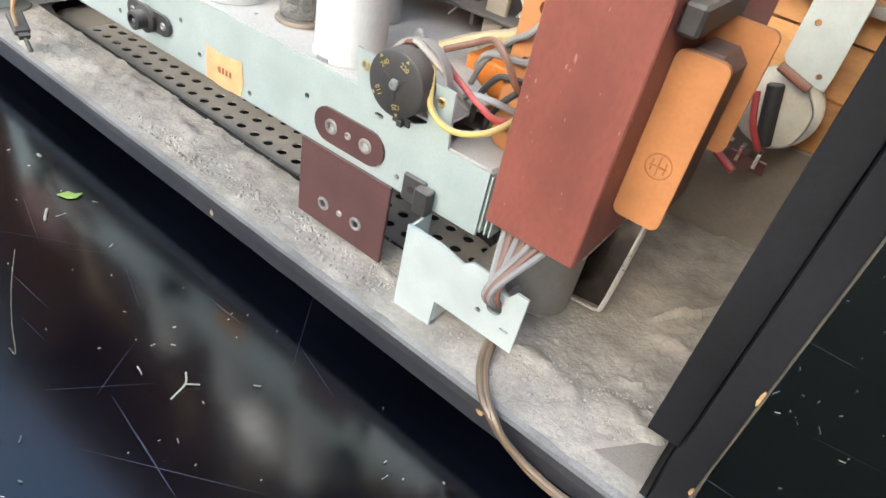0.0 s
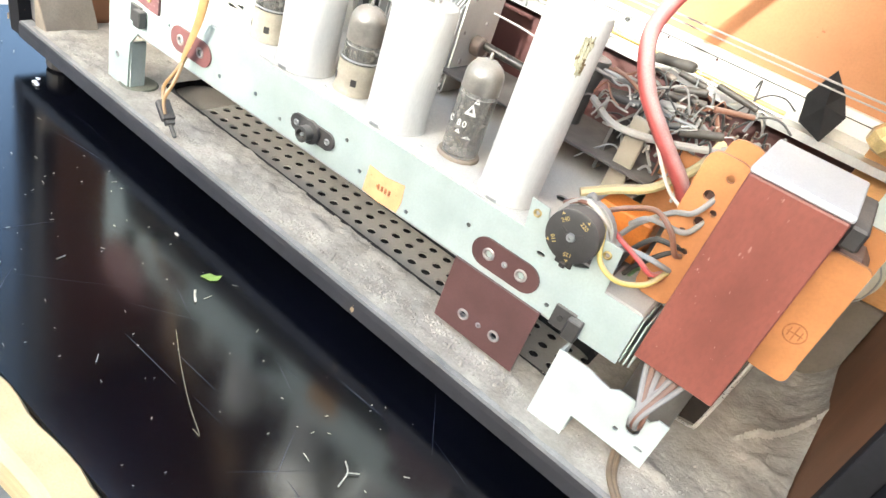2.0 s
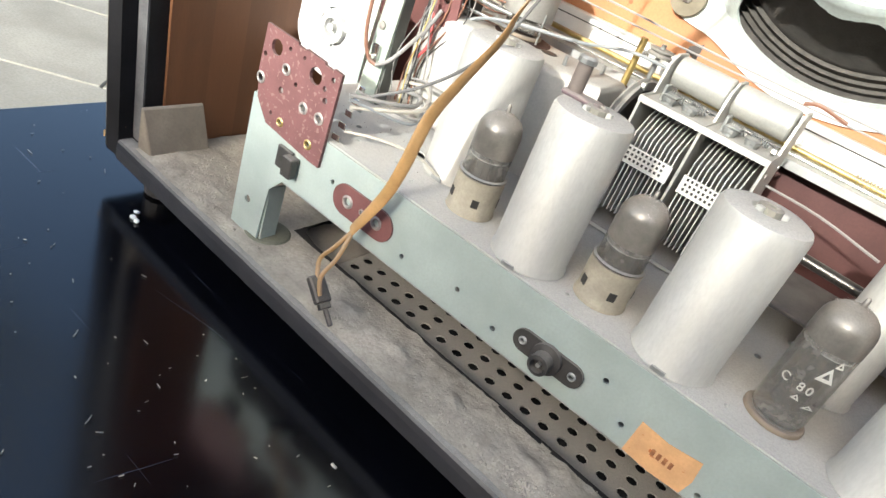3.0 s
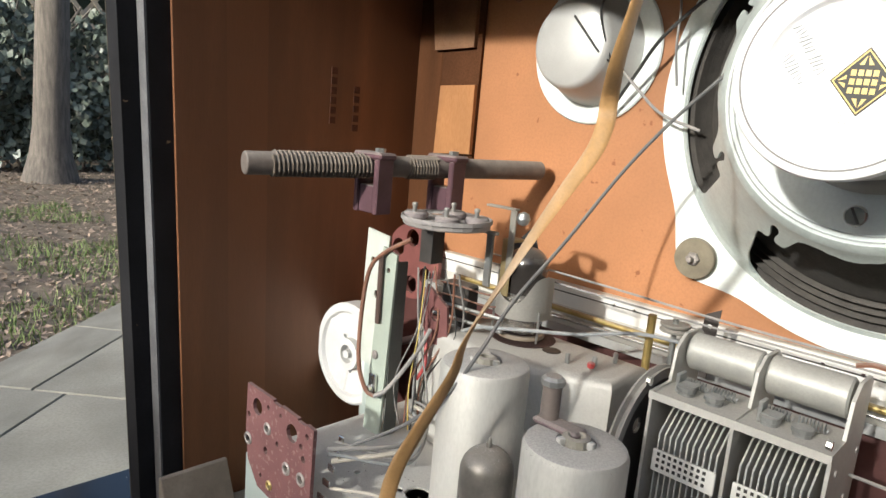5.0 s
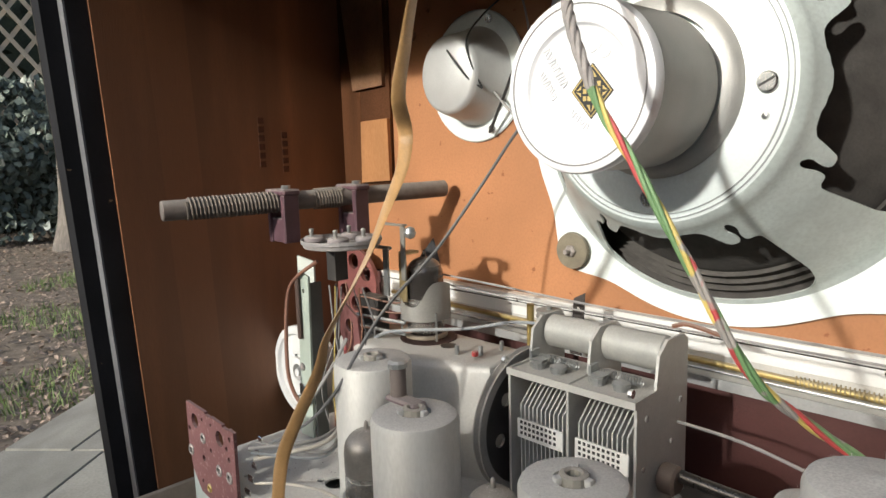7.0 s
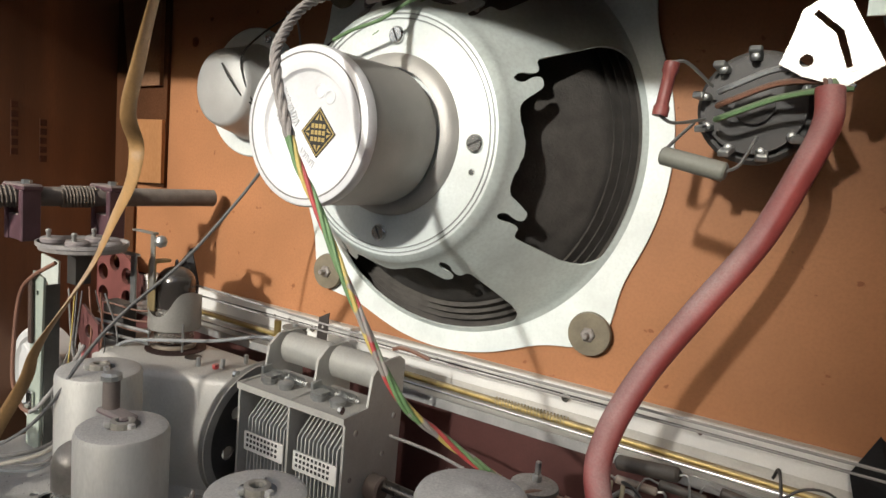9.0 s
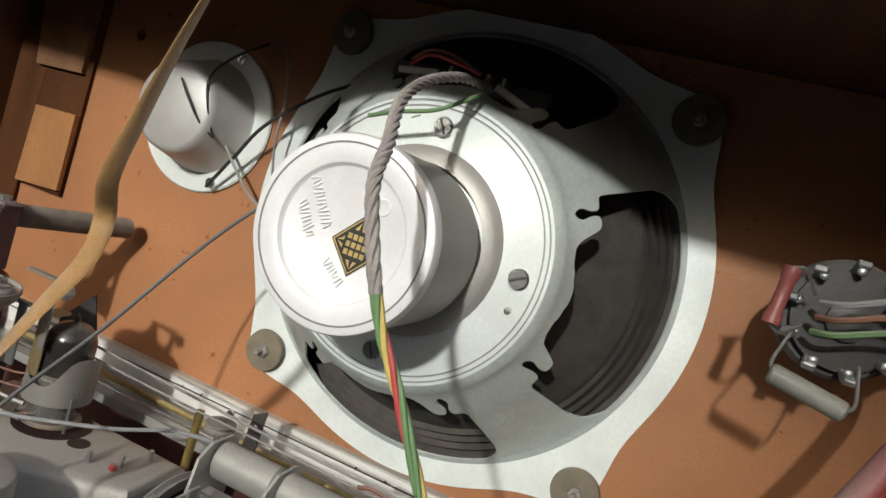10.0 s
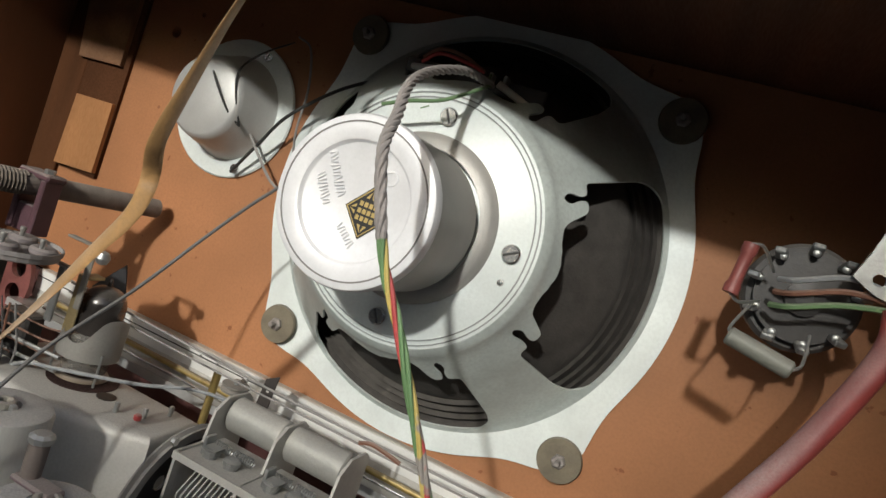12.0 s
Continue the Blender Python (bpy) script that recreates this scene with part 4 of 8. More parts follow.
label = thing("paper_label", (0.013, -0.0005, 0.0755), "torn orange paper label glued to rear flange", "label")
part("paper", plate(lab, [], 0.0002, upright(-0.0002)), LABEL, label)
for k in range(4):
    part("ink_bar", box(0.009 + 0.0025 * k, 0.0105 + 0.0025 * k, -0.00055, -0.00041, 0.0815, 0.0845), STAMP, label)

jack = thing("antenna_jack", (-0.0415, 0, 0.089), "black round antenna jack on oval flange", "jack")
part("flange", plate(slot_outline(-0.0415, 0.089, 0.0115, 0.0052, 8), [ring(-0.0535, 0.089, 0.0012, 8), ring(-0.0295, 0.089, 0.0012, 8)], 0.0015, upright(-0.0003)), DARK, jack)
part("barrel", lathe([(0, 0), (0.0068, 0), (0.0068, 0.002), (0.0045, 0.0028), (0.0045, 0.008), (0.003, 0.0085), (0.003, 0.005), (0, 0.005)], axis_to((-0.0415, -0.0018, 0.089), BACK), 20), DARK, jack, smooth=True)
part("contact", rod((-0.0415, -0.006, 0.089), (-0.0415, -0.0095, 0.089), 0.001, 8), STEEL, jack)
for x in (-0.0535, -0.0295):
    eyelet(x, -0.0019, 0.089, 0.0019, jack, STEEL)

# coil terminal board at the end of the chassis
tb = thing("terminal_board", (-0.207, -0.003, 0.097), "maroon perforated solder-tag board standing on rear flange", "terminal board")
tbh = [(-0.231, 0.120, 0.0026), (-0.224, 0.138, 0.0040), (-0.215, 0.131, 0.0025), (-0.231, 0.132, 0.0014), (-0.215, 0.141, 0.0011), (-0.216, 0.120, 0.0018), (-0.207, 0.127, 0.0012), (-0.205, 0.141, 0.0010), (-0.196, 0.1365, 0.0042),
       (-0.189, 0.1335, 0.0013), (-0.185, 0.1395, 0.0013), (-0.187, 0.1285, 0.0016), (-0.199, 0.119, 0.0026), (-0.188, 0.119, 0.0027), (-0.191, 0.104, 0.0020), (-0.212, 0.105, 0.0018), (-0.2195, 0.1065, 0.0011)]
bm = plate([(-0.2335, 0.124), (-0.231, 0.110), (-0.222, 0.1), (-0.188, 0.0965), (-0.1815, 0.0965), (-0.1805, 0.144), (-0.186, 0.1445), (-0.186, 0.1435), (-0.192, 0.1438), (-0.192, 0.1448), (-0.205, 0.1455), (-0.205, 0.1445), (-0.211, 0.145), (-0.211, 0.146), (-0.233, 0.1465)],
           [ring(x, z, r, 10) for x, z, r in tbh], 0.0017, upright(-0.0004))
part("board", bm, mat("dusty_maroon_board", (0.15, 0.060, 0.060), 0.6, var=0.2, scale=60, bump=0.15, dust=0.3, speck=((0.22, 0.13, 0.12), 420, 0.60)), tb, "maroon board drilled with many holes, dusty")
for x, z, r, m_ in ((-0.231, 0.120, 0.0031, EYE), (-0.215, 0.131, 0.0029, EYE), (-0.199, 0.119, 0.0030, EYE), (-0.188, 0.119, 0.0031, EYE), (-0.191, 0.104, 0.0026, BRASS), (-0.212, 0.105, 0.0024, BRASS)):
    eyelet(x, -0.0022, z, r, tb, m_)
for k in range(5):
    part("solder_tag", box(-0.182 + 0.0005 * k, -0.1765, 0.002 + 0.002 * k, 0.0028 + 0.002 * k, 0.112 + 0.006 * k, 0.115 + 0.006 * k, 0.0003), SOLDER, tb)


def cable(name, pts, r, material, lbl, step=8, flat=1.0, turn=(0, 0), n=8):
    return solo(name, sweep(pts, r, n, step, flat, turn), material, lbl, "cable", smooth=True)


random.seed(17)
for k in range(4):
    j = random.uniform(0, 0.006)
    cable("wire", [(-0.179, 0.004 + 0.0012 * k, 0.122 + random.uniform(0, 0.016)), (-0.172 + 2 * j, 0.026 + 2 * j, 0.124 + random.uniform(0, 0.010)), (-0.180 + j, 0.052 + j, 0.128 + random.uniform(0, 0.010)), (-0.203, 0.070 + j, 0.122 + 0.0025 * k)], random.choice((0.0007, 0.0009, 0.0011)), (W_GREY, W_BLUE, W_WHITE)[k % 3], "dusty thin grey wire from tag board to coil bracket")
cable("wire", [(-0.178, 0.006, 0.117), (-0.16, 0.012, 0.121), (-0.145, 0.022, 0.119), (-0.135, 0.03, 0.112)], 0.0007, W_WHITE, "thin pale wire lying over chassis deck")

# voltage selector
vs = thing("voltage_selector", (0.117, 0, 0.108), "round black mains voltage selector with gold numerals", "voltage selector")
bm = lathe([(0, 0), (0.0115, 0), (0.0124, 0.0012), (0.0124, 0.009), (0.0115, 0.0095), (0, 0.0095)], axis_to((0.1163, 0.0015, 0.1222), BACK), 32)
part("disc", bm, DARK, vs, smooth=True)
part("hub", lathe([(0, 0), (0.0022, 0), (0.0018, 0.0012), (0.0008, 0.0014), (0.0008, 0.0004), (0, 0.0004)], axis_to((0.1163, -0.008, 0.1222), BACK), 16), STEEL, vs, smooth=True)
for a in (0.6, 2.7, 4.8):
    m = upright(-0.0081) @ Matrix.Translation((0.1163, 0.1222, 0)) @ Matrix.Rotation(a, 4, "Z")
    part("spoke", box(0.0015, 0.006, -0.0007, 0.0007, 0, 0.0003, 0.0001, m=m), DARK, vs)
for txt, a in (("220", 1.15), ("240", 2.3), ("110", 3.75), ("125", 4.95)):
    m = upright(-0.0082) @ Matrix.Translation((0.1163 + 0.0082 * math.cos(a), 0.1222 + 0.0082 * math.sin(a), 0)) @ Matrix.Rotation(a - math.pi / 2, 4, "Z")
    part("numeral", text_mesh(txt, 0.0027, m), GOLD, vs, "gold printed numeral")
    m2 = upright(-0.0082) @ Matrix.Translation((0.1163 + 0.0106 * math.cos(a), 0.1222 + 0.0106 * math.sin(a), 0)) @ Matrix.Rotation(a - math.pi / 2, 4, "Z")
    part("arrow", plate([(-0.0008, 0), (0.0008, 0), (0, 0.0012)], [], 0.0002, m2), GOLD, vs)
part("rim", lathe([(0.0128, 0), (0.0142, 0), (0.0142, 0.004), (0.0128, 0.004)], axis_to((0.1163, 0.008, 0.1222), BACK), 28), MAGNET, vs)
part("fuse_slot", joined(box(0.1120, 0.1205, -0.0010, -0.0001, 0.1040, 0.1078, 0.0003), box(0.1150, 0.1180, -0.0026, -0.0010, 0.1035, 0.1062, 0.0005)), DARK, vs, "black fuse clip under the disc")
for x, z in ((0.132, 0.120), (0.0957, 0.1195)):
    eyelet(x, -0.0001, z, 0.0021, vs, BRASS)

# white cable bracket
br = thing("cable_bracket", (0.155, -0.004, FLOOR), "pale zinc sheet bracket holding the mains leads", "bracket")
out = [(0.1355, 0.030), (0.154, 0.029), (0.1545, 0.046), (0.161, 0.046), (0.191, 0.045), (0.1915, 0.0725), (0.1865, 0.0725), (0.184, 0.069), (0.1795, 0.0695), (0.178, 0.0735), (0.1665, 0.0738), (0.163, 0.071), (0.151, 0.0735), (0.1355, 0.0735)]
bm = plate(out, [ring(0.1795, 0.061, 0.0034, 14), slot_outline(0.1735, 0.0555, 0.0001, 0.0012, 4), slot_outline(0.186, 0.0535, 0.0015, 0.0006, 3)], 0.0012, upright(-0.0045))
part("sheet", bm, PALEMETAL, br)
part("fold", box(0.1358, 0.1538, -0.0042, 0.010, FLOOR - 0.0012, FLOOR + 0.0008, 0.0004), PALEMETAL, br)
part("side_fold", box(0.1358, 0.137, -0.0044, 0.008, 0.032, 0.073), PALEMETAL, br)
part("folded_foot", box(0.1372, 0.1545, -0.0042, 0.012, FLOOR + 0.001, 0.050, 0.0012), PALEMETAL, br, "folded box foot of the bracket")
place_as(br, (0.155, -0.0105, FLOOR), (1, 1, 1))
for k in range(7):
    x = 0.176 + 0.0012 * (k % 4)
    y = -0.0125 - 0.0014 * (k // 4)
    cable("mains_lead", [(0.168 + 0.0035 * k, 0.014 + 0.001 * k, 0.096), (0.169 + 0.003 * k, 0.002, 0.086), (x + 0.001, y - 0.003, 0.073), (x + 0.0015, y, 0.0635), (0.179, -0.0045, 0.060), (0.178, 0.010, 0.056)], 0.00135, (W_GREY, W_BROWN, W_GREY, W_BROWN)[k % 4], "dusty mains lead through the cable bracket")
cord = thing("power_cable", (0.22, 0, 0), "translucent brown two-core power cable over cabinet edge", "cable")
for d in (0, 1):
    e, f = 0.0025 * d, 0.0008 * d
    pts = [(0.177 + e, 0.012, 0.0450), (0.178 + e, -0.002, 0.0385), (0.182 + e, -0.0140, 0.0340), (0.190 + e, -0.0255, 0.0340), (0.1965 + e, -0.0302, 0.0325), (0.2035 + e, -0.0314 - f, 0.0275), (0.2125 + 0.7 * e, -0.0310 - f, 0.0220 + 0.5 * e), (0.2210, -0.0310 - f, 0.0187 + e), (0.2310, -0.0310 - f, 0.0172 + e),
           (0.2410, -0.0310 - f, 0.0178 + e), (0.2520, -0.0310 - f, 0.0205 + e), (0.2630, -0.0310 - f, 0.0215 + e), (0.2688 + f, -0.0280, 0.0205 + e), (0.2690 + f, -0.0100, 0.0175 + e), (0.2715 + f, 0.0250, 0.0150 + e), (0.2760 + f, 0.0650, 0.0145 + e), (0.2800 + f, 0.1150, 0.0170 + e), (0.2775 + f, 0.1500, 0.0190 + e), (0.2705 + f, 0.1900, 0.0210 + e)]
    part("core", sweep(pts, 0.0015, 8, 6), CORD, cord, smooth=True)

# ---- mains transformer ----
tr = thing("mains_transformer", (0.18, 0.02, FLOOR), "mains transformer with red lacquered core and orange bobbin", "transformer")
part("core", box(0.163, 0.1995, -0.0055, 0.0475, 0.0885, 0.1805, 0.0006), REDCORE, tr, "red lacquered laminated core, chipped edges")
part("core_top", box(0.1625, 0.2, -0.0045, 0.048, 0.1808, 0.1835, 0.0006), mat("dusty_white_top", (0.55, 0.54, 0.53), 0.7, var=0.1, dust=0.5, dust_col=(0.42, 0.41, 0.40)), tr, "pale dusty top plate")
part("winding", box(0.1995, 0.2155, 0.0165, 0.0405, 0.1085, 0.1640, 0.004), WINDING, tr, "dark varnished winding")
part("winding", box(0.149, 0.163, 0.0215, 0.039, 0.1085, 0.161, 0.003), WINDING, tr)


def rounded(x0, x1, z0, z1, r=0.003, n=3):
    out = []
    for cx, cz, a0 in ((x1 - r, z0 + r, -90), (x1 - r, z1 - r, 0), (x0 + r, z1 - r, 90), (x0 + r, z0 + r, 180)):
        out += [(cx + r * math.cos(radians(a0 + 90 * i / n)), cz + r * math.sin(radians(a0 + 90 * i / n))) for i in range(n + 1)]
    return out


part("bobbin_flange", plate(rounded(0.1997, 0.2165, 0.106, 0.1645), [], 0.0022, upright(0.0145)), ORANGE, tr, "orange bobbin flange with brown stamp")
part("bobbin_flange", plate(rounded(0.1997, 0.2205, 0.128, 0.1705), [], 0.0022, upright(0.043)), ORANGE, tr, "orange bobbin flange")
st = plate(ring(0.2085, 0.128, 0.0046, 24), [ring(0.2085, 0.128, 0.0041, 24)], 0.0001, upright(0.0122))
part("stamp", joined(st, box(0.2055, 0.2115, 0.01205, 0.0122, 0.1277, 0.1282), box(0.2082, 0.2087, 0.01205, 0.0122, 0.1245, 0.1315), box(0.206, 0.2065, 0.01205, 0.0122, 0.126, 0.130), box(0.2105, 0.211, 0.01205, 0.0122, 0.126, 0.130)), STAMP, tr)
tagh = [(0.157, 0.168, 0.0018), (0.153, 0.158, 0.0024), (0.158, 0.152, 0.0016), (0.155, 0.146, 0.0024), (0.151, 0.139, 0.0016), (0.156, 0.131, 0.0018), (0.152, 0.120, 0.0014), (0.150, 0.112, 0.0014)]
part("tag_flange", plate(rounded(0.1445, 0.163, 0.104, 0.176, 0.005), [ring(x, z, r, 10) for x, z, r in tagh], 0.0022, upright(0.0205)), ORANGE, tr, "orange flange with wire holes")
part("tag_flange", plate(rounded(0.147, 0.163, 0.104, 0.178, 0.005), [], 0.0022, upright(0.043)), ORANGE, tr)
part("clamp_foot", box(0.168, 0.186, 0.026, 0.046, 0.0335, 0.0365, 0.0008), STEEL, tr, "steel clamp foot")
part("drum", rod((0.179, 0.032, 0.0365), (0.179, 0.032, 0.0882), 0.0140, 28, 0.004), mat("smoky_metal_can", (0.20, 0.185, 0.165), 0.35, metal=0.4, dust=0.5, coat=0.2), tr, "smoky metal can under the core", smooth=True)
shoe = part("mounting_shoe", plate([(0.1865, 0.036), (0.2030, 0.0385), (0.2052, 0.089), (0.1890, 0.089)], [], 0.0008, upright(0.0500)), mat("glossy_dark_steel", (0.10, 0.085, 0.075), 0.12, metal=0.9, var=0.25, scale=120, bump=0.15), tr, "glossy dark steel mounting shoe")
part("rim", sweep([(0.2065, 0.0492, 0.090), (0.2055, 0.0492, 0.070), (0.2035, 0.0492, 0.040), (0.2015, 0.0490, 0.0360), (0.196, 0.0488, 0.0352), (0.1865, 0.0485, 0.0348)], 0.0009, 6, 6, 1.6), mat("worn_bright_rim", (0.72, 0.70, 0.64), 0.3, metal=0.6, var=0.15), shoe, "bright worn rim of the shoe")
part("worn_corner", plate([(0.1950, 0.0), (0.1996, 0.0), (0.1996, 0.0435), (0.1990, 0.044)], [], 0.0007, Matrix.Translation((0, 0.004, 0.0876))), mat("bare_worn_steel", (0.62, 0.60, 0.56), 0.3, metal=0.8, var=0.3, scale=200, bump=0.3), tr, "bare worn steel under the core edge")
for z in (0.176,):
    for y in (0.003, 0.040):
        part("bolt", rod((0.1995, y, z), (0.2045, y, z), 0.0022, 6, 0.0004), STEEL, tr)
part("yoke_strip", box(0.1998, 0.2065, 0.0, 0.045, 0.1705, 0.1795, 0.001), DARK, tr, "dark steel yoke strip with bolts")

# looms between selector and transformer
loom = [(W_YELLOW, [(0.122, 0.006, 0.131), (0.126, 0.0, 0.128), (0.131, -0.004, 0.118), (0.141, -0.003, 0.1135), (0.151, 0.004, 0.1155), (0.155, 0.017, 0.119)]),
        (W_RED, [(0.123, 0.01, 0.130), (0.131, 0.012, 0.124), (0.143, 0.006, 0.123), (0.150, 0.008, 0.119), (0.153, 0.018, 0.117)]),
        (W_BROWN, [(0.121, 0.012, 0.133), (0.127, 0.018, 0.136), (0.138, 0.016, 0.142), (0.148, 0.010, 0.140), (0.154, 0.012, 0.131), (0.156, 0.019, 0.128)]),
        (W_BLUE, [(0.132, 0.015, 0.118), (0.138, 0.010, 0.123), (0.147, 0.006, 0.126), (0.153, 0.012, 0.123), (0.155, 0.018, 0.120)]),
        (W_GREY, [(0.130, 0.022, 0.128), (0.136, 0.018, 0.136), (0.145, 0.017, 0.138), (0.153, 0.016, 0.140), (0.157, 0.020, 0.1465)]),
        (W_GREY, [(0.128, 0.024, 0.120), (0.134, 0.020, 0.132), (0.144, 0.018, 0.144), (0.152, 0.014, 0.150), (0.156, 0.020, 0.158)]),
        (W_BLACK, [(0.134, 0.020, 0.108), (0.137, 0.016, 0.120), (0.143, 0.016, 0.130), (0.150, 0.016, 0.132), (0.155, 0.020, 0.131)]),
        (W_BLACK, [(0.138, 0.024, 0.104), (0.141, 0.020, 0.112), (0.147, 0.018, 0.122), (0.152, 0.019, 0.128)]),
        (W_GREEN, [(0.140, 0.026, 0.104), (0.143, 0.022, 0.112), (0.149, 0.020, 0.116), (0.152, 0.021, 0.120)]),
        (W_WHITE, [(0.109, 0.008, 0.131), (0.114, 0.004, 0.135), (0.120, 0.002, 0.1345), (0.126, 0.004, 0.130), (0.129, 0.010, 0.122), (0.132, 0.020, 0.112)]),
        (W_BROWN, [(0.103, 0.006, 0.128), (0.110, 0.005, 0.1335), (0.118, 0.004, 0.1345), (0.124, 0.008, 0.131), (0.128, 0.016, 0.122)]),
        (W_GREY, [(0.112, 0.012, 0.112), (0.110, 0.010, 0.128), (0.113, 0.006, 0.138), (0.116, 0.008, 0.134), (0.122, 0.012, 0.128)])]
for m_, pts in loom:
    cable("wire", pts, 0.00125, m_, {"yellow_wire": "yellow wire", "red_wire": "red wire"}.get(m_.name, "dusty " + m_.name.replace("_", " ").replace("dusty ", "")) + " from voltage selector to transformer")


# ---- cans and valves on the deck ----
def can(x, y, r, top, lbl, nut=True, base=DECK):
    c = thing("coil_can", (x, y, base), lbl, "coil can", "round coil cans on the deck")
    h = top - base
    prof = [(r - 0.0005, 0.0002), (r + 0.0006, 0.0002), (r + 0.0006, 0.0014), (r, 0.0022), (r, h - 0.0028), (r - 0.0008, h - 0.0010), (r - 0.0026, h - 0.0002)] + ([(0.0062, h), (0.006, h - 0.002), (0, h - 0.002)] if nut else [(0.006, h + 0.0001), (0.003, h + 0.0005), (0.0012, h + 0.0012), (0, h + 0.0013)])
    part("shell", lathe(prof, Matrix.Translation((x, y, base)), 40), CANALU, c, smooth=True)
    if nut:
        m = Matrix.Translation((x, y, base + h - 0.0018))
        part("core_nut", lathe([(0.0022, 0.0005), (0.0022, 0.0034), (0.0029, 0.0038), (0.0044, 0.0034), (0.0047, 0.0)], m, 12), mat("olive_core", (0.27, 0.255, 0.215), 0.6, dust=0.7), c)
        for a in range(3):
            part("lug", box(0.0042, 0.0064, -0.0012, 0.0012, 0.001, 0.0034, 0.0003, m=m @ Matrix.Rotation(a * 2.1, 4, "Z")), CANALU, c)
    part("twist_tab", box(x - 0.003, x + 0.003, y - r - 0.0016, y - r - 0.0008, base + 0.0002, base + 0.0022, 0.0002), STEEL, c)
    return c


c2 = can(-0.0745, 0.0190, 0.0164, 0.1780, "dull aluminium coil can with dust on top")
part("trimmer_post", rod((-0.0875, 0.0225, 0.1775), (-0.0875, 0.0225, 0.192), 0.0031, 14, 0.0008), mat("grey_brown_post", (0.16, 0.13, 0.115), 0.6, dust=0.6), c2, "brown trimmer post with cap", smooth=True)
part("post_cap", lathe([(0, 0), (0.0039, 0), (0.0039, 0.0018), (0.0027, 0.0028), (0, 0.0028)], Matrix.Translation((-0.0875, 0.0225, 0.1912)), 10), STEEL, c2)
part("post_base", box(-0.0915, -0.0745, 0.0185, 0.0255, 0.1778, 0.1800, 0.0008), mat("purple_strip", (0.15, 0.10, 0.11), 0.6, dust=0.7), c2)
can(-0.0050, 0.0195, 0.0165, 0.1765, "dull aluminium coil can with dust on top")
can(-0.136, 0.0475, 0.0180, 0.1785, "dull aluminium coil can beside the shield box")
c4 = can(0.0710, 0.0180, 0.0148, 0.2035, "tall pale aluminium electrolytic can, dusty top", nut=False)
crust = bmesh.new()
cells = {}
for i in range(15):
    for j in range(27):
        a, z = radians(-52 + 2.2 * i), 0.1995 - 0.0009 * j
        q = ((i - 6.5) / 6.5) ** 2 + ((j - 13) / 13.5) ** 2 + 0.9 * noise.noise((i * 0.33, j * 0.21, 2.0))
        rr = 0.01495 + 0.0005 * max(0, noise.noise((i * 0.6, j * 0.5, 7.0)) + 0.2)
        cells[i, j] = (q < 0.72, (0.0710 + rr * math.cos(a), 0.0180 + rr * math.sin(a), z))
verts_c = {k: crust.verts.new(v[1]) for k, v in cells.items()}
for i in range(14):
    for j in range(26):
        if all(cells[k][0] for k in ((i, j), (i + 1, j), (i + 1, j + 1), (i, j + 1))):
            crust.faces.new([verts_c[k] for k in ((i, j), (i, j + 1), (i + 1, j + 1), (i + 1, j))])
bmesh.ops.delete(crust, geom=[v for v in crust.verts if not v.link_faces], context="VERTS")
part("crust", crust, mat("electrolyte_crust", (0.40, 0.37, 0.25), 0.85, var=0.35, scale=260, bump=0.5, speck=((0.13, 0.085, 0.035), 330, 0.55)), c4, "flaking olive-brown crust on the can's side")
can(0.046, 0.064, 0.011, 0.170, "slim aluminium can behind the tall can", nut=False)


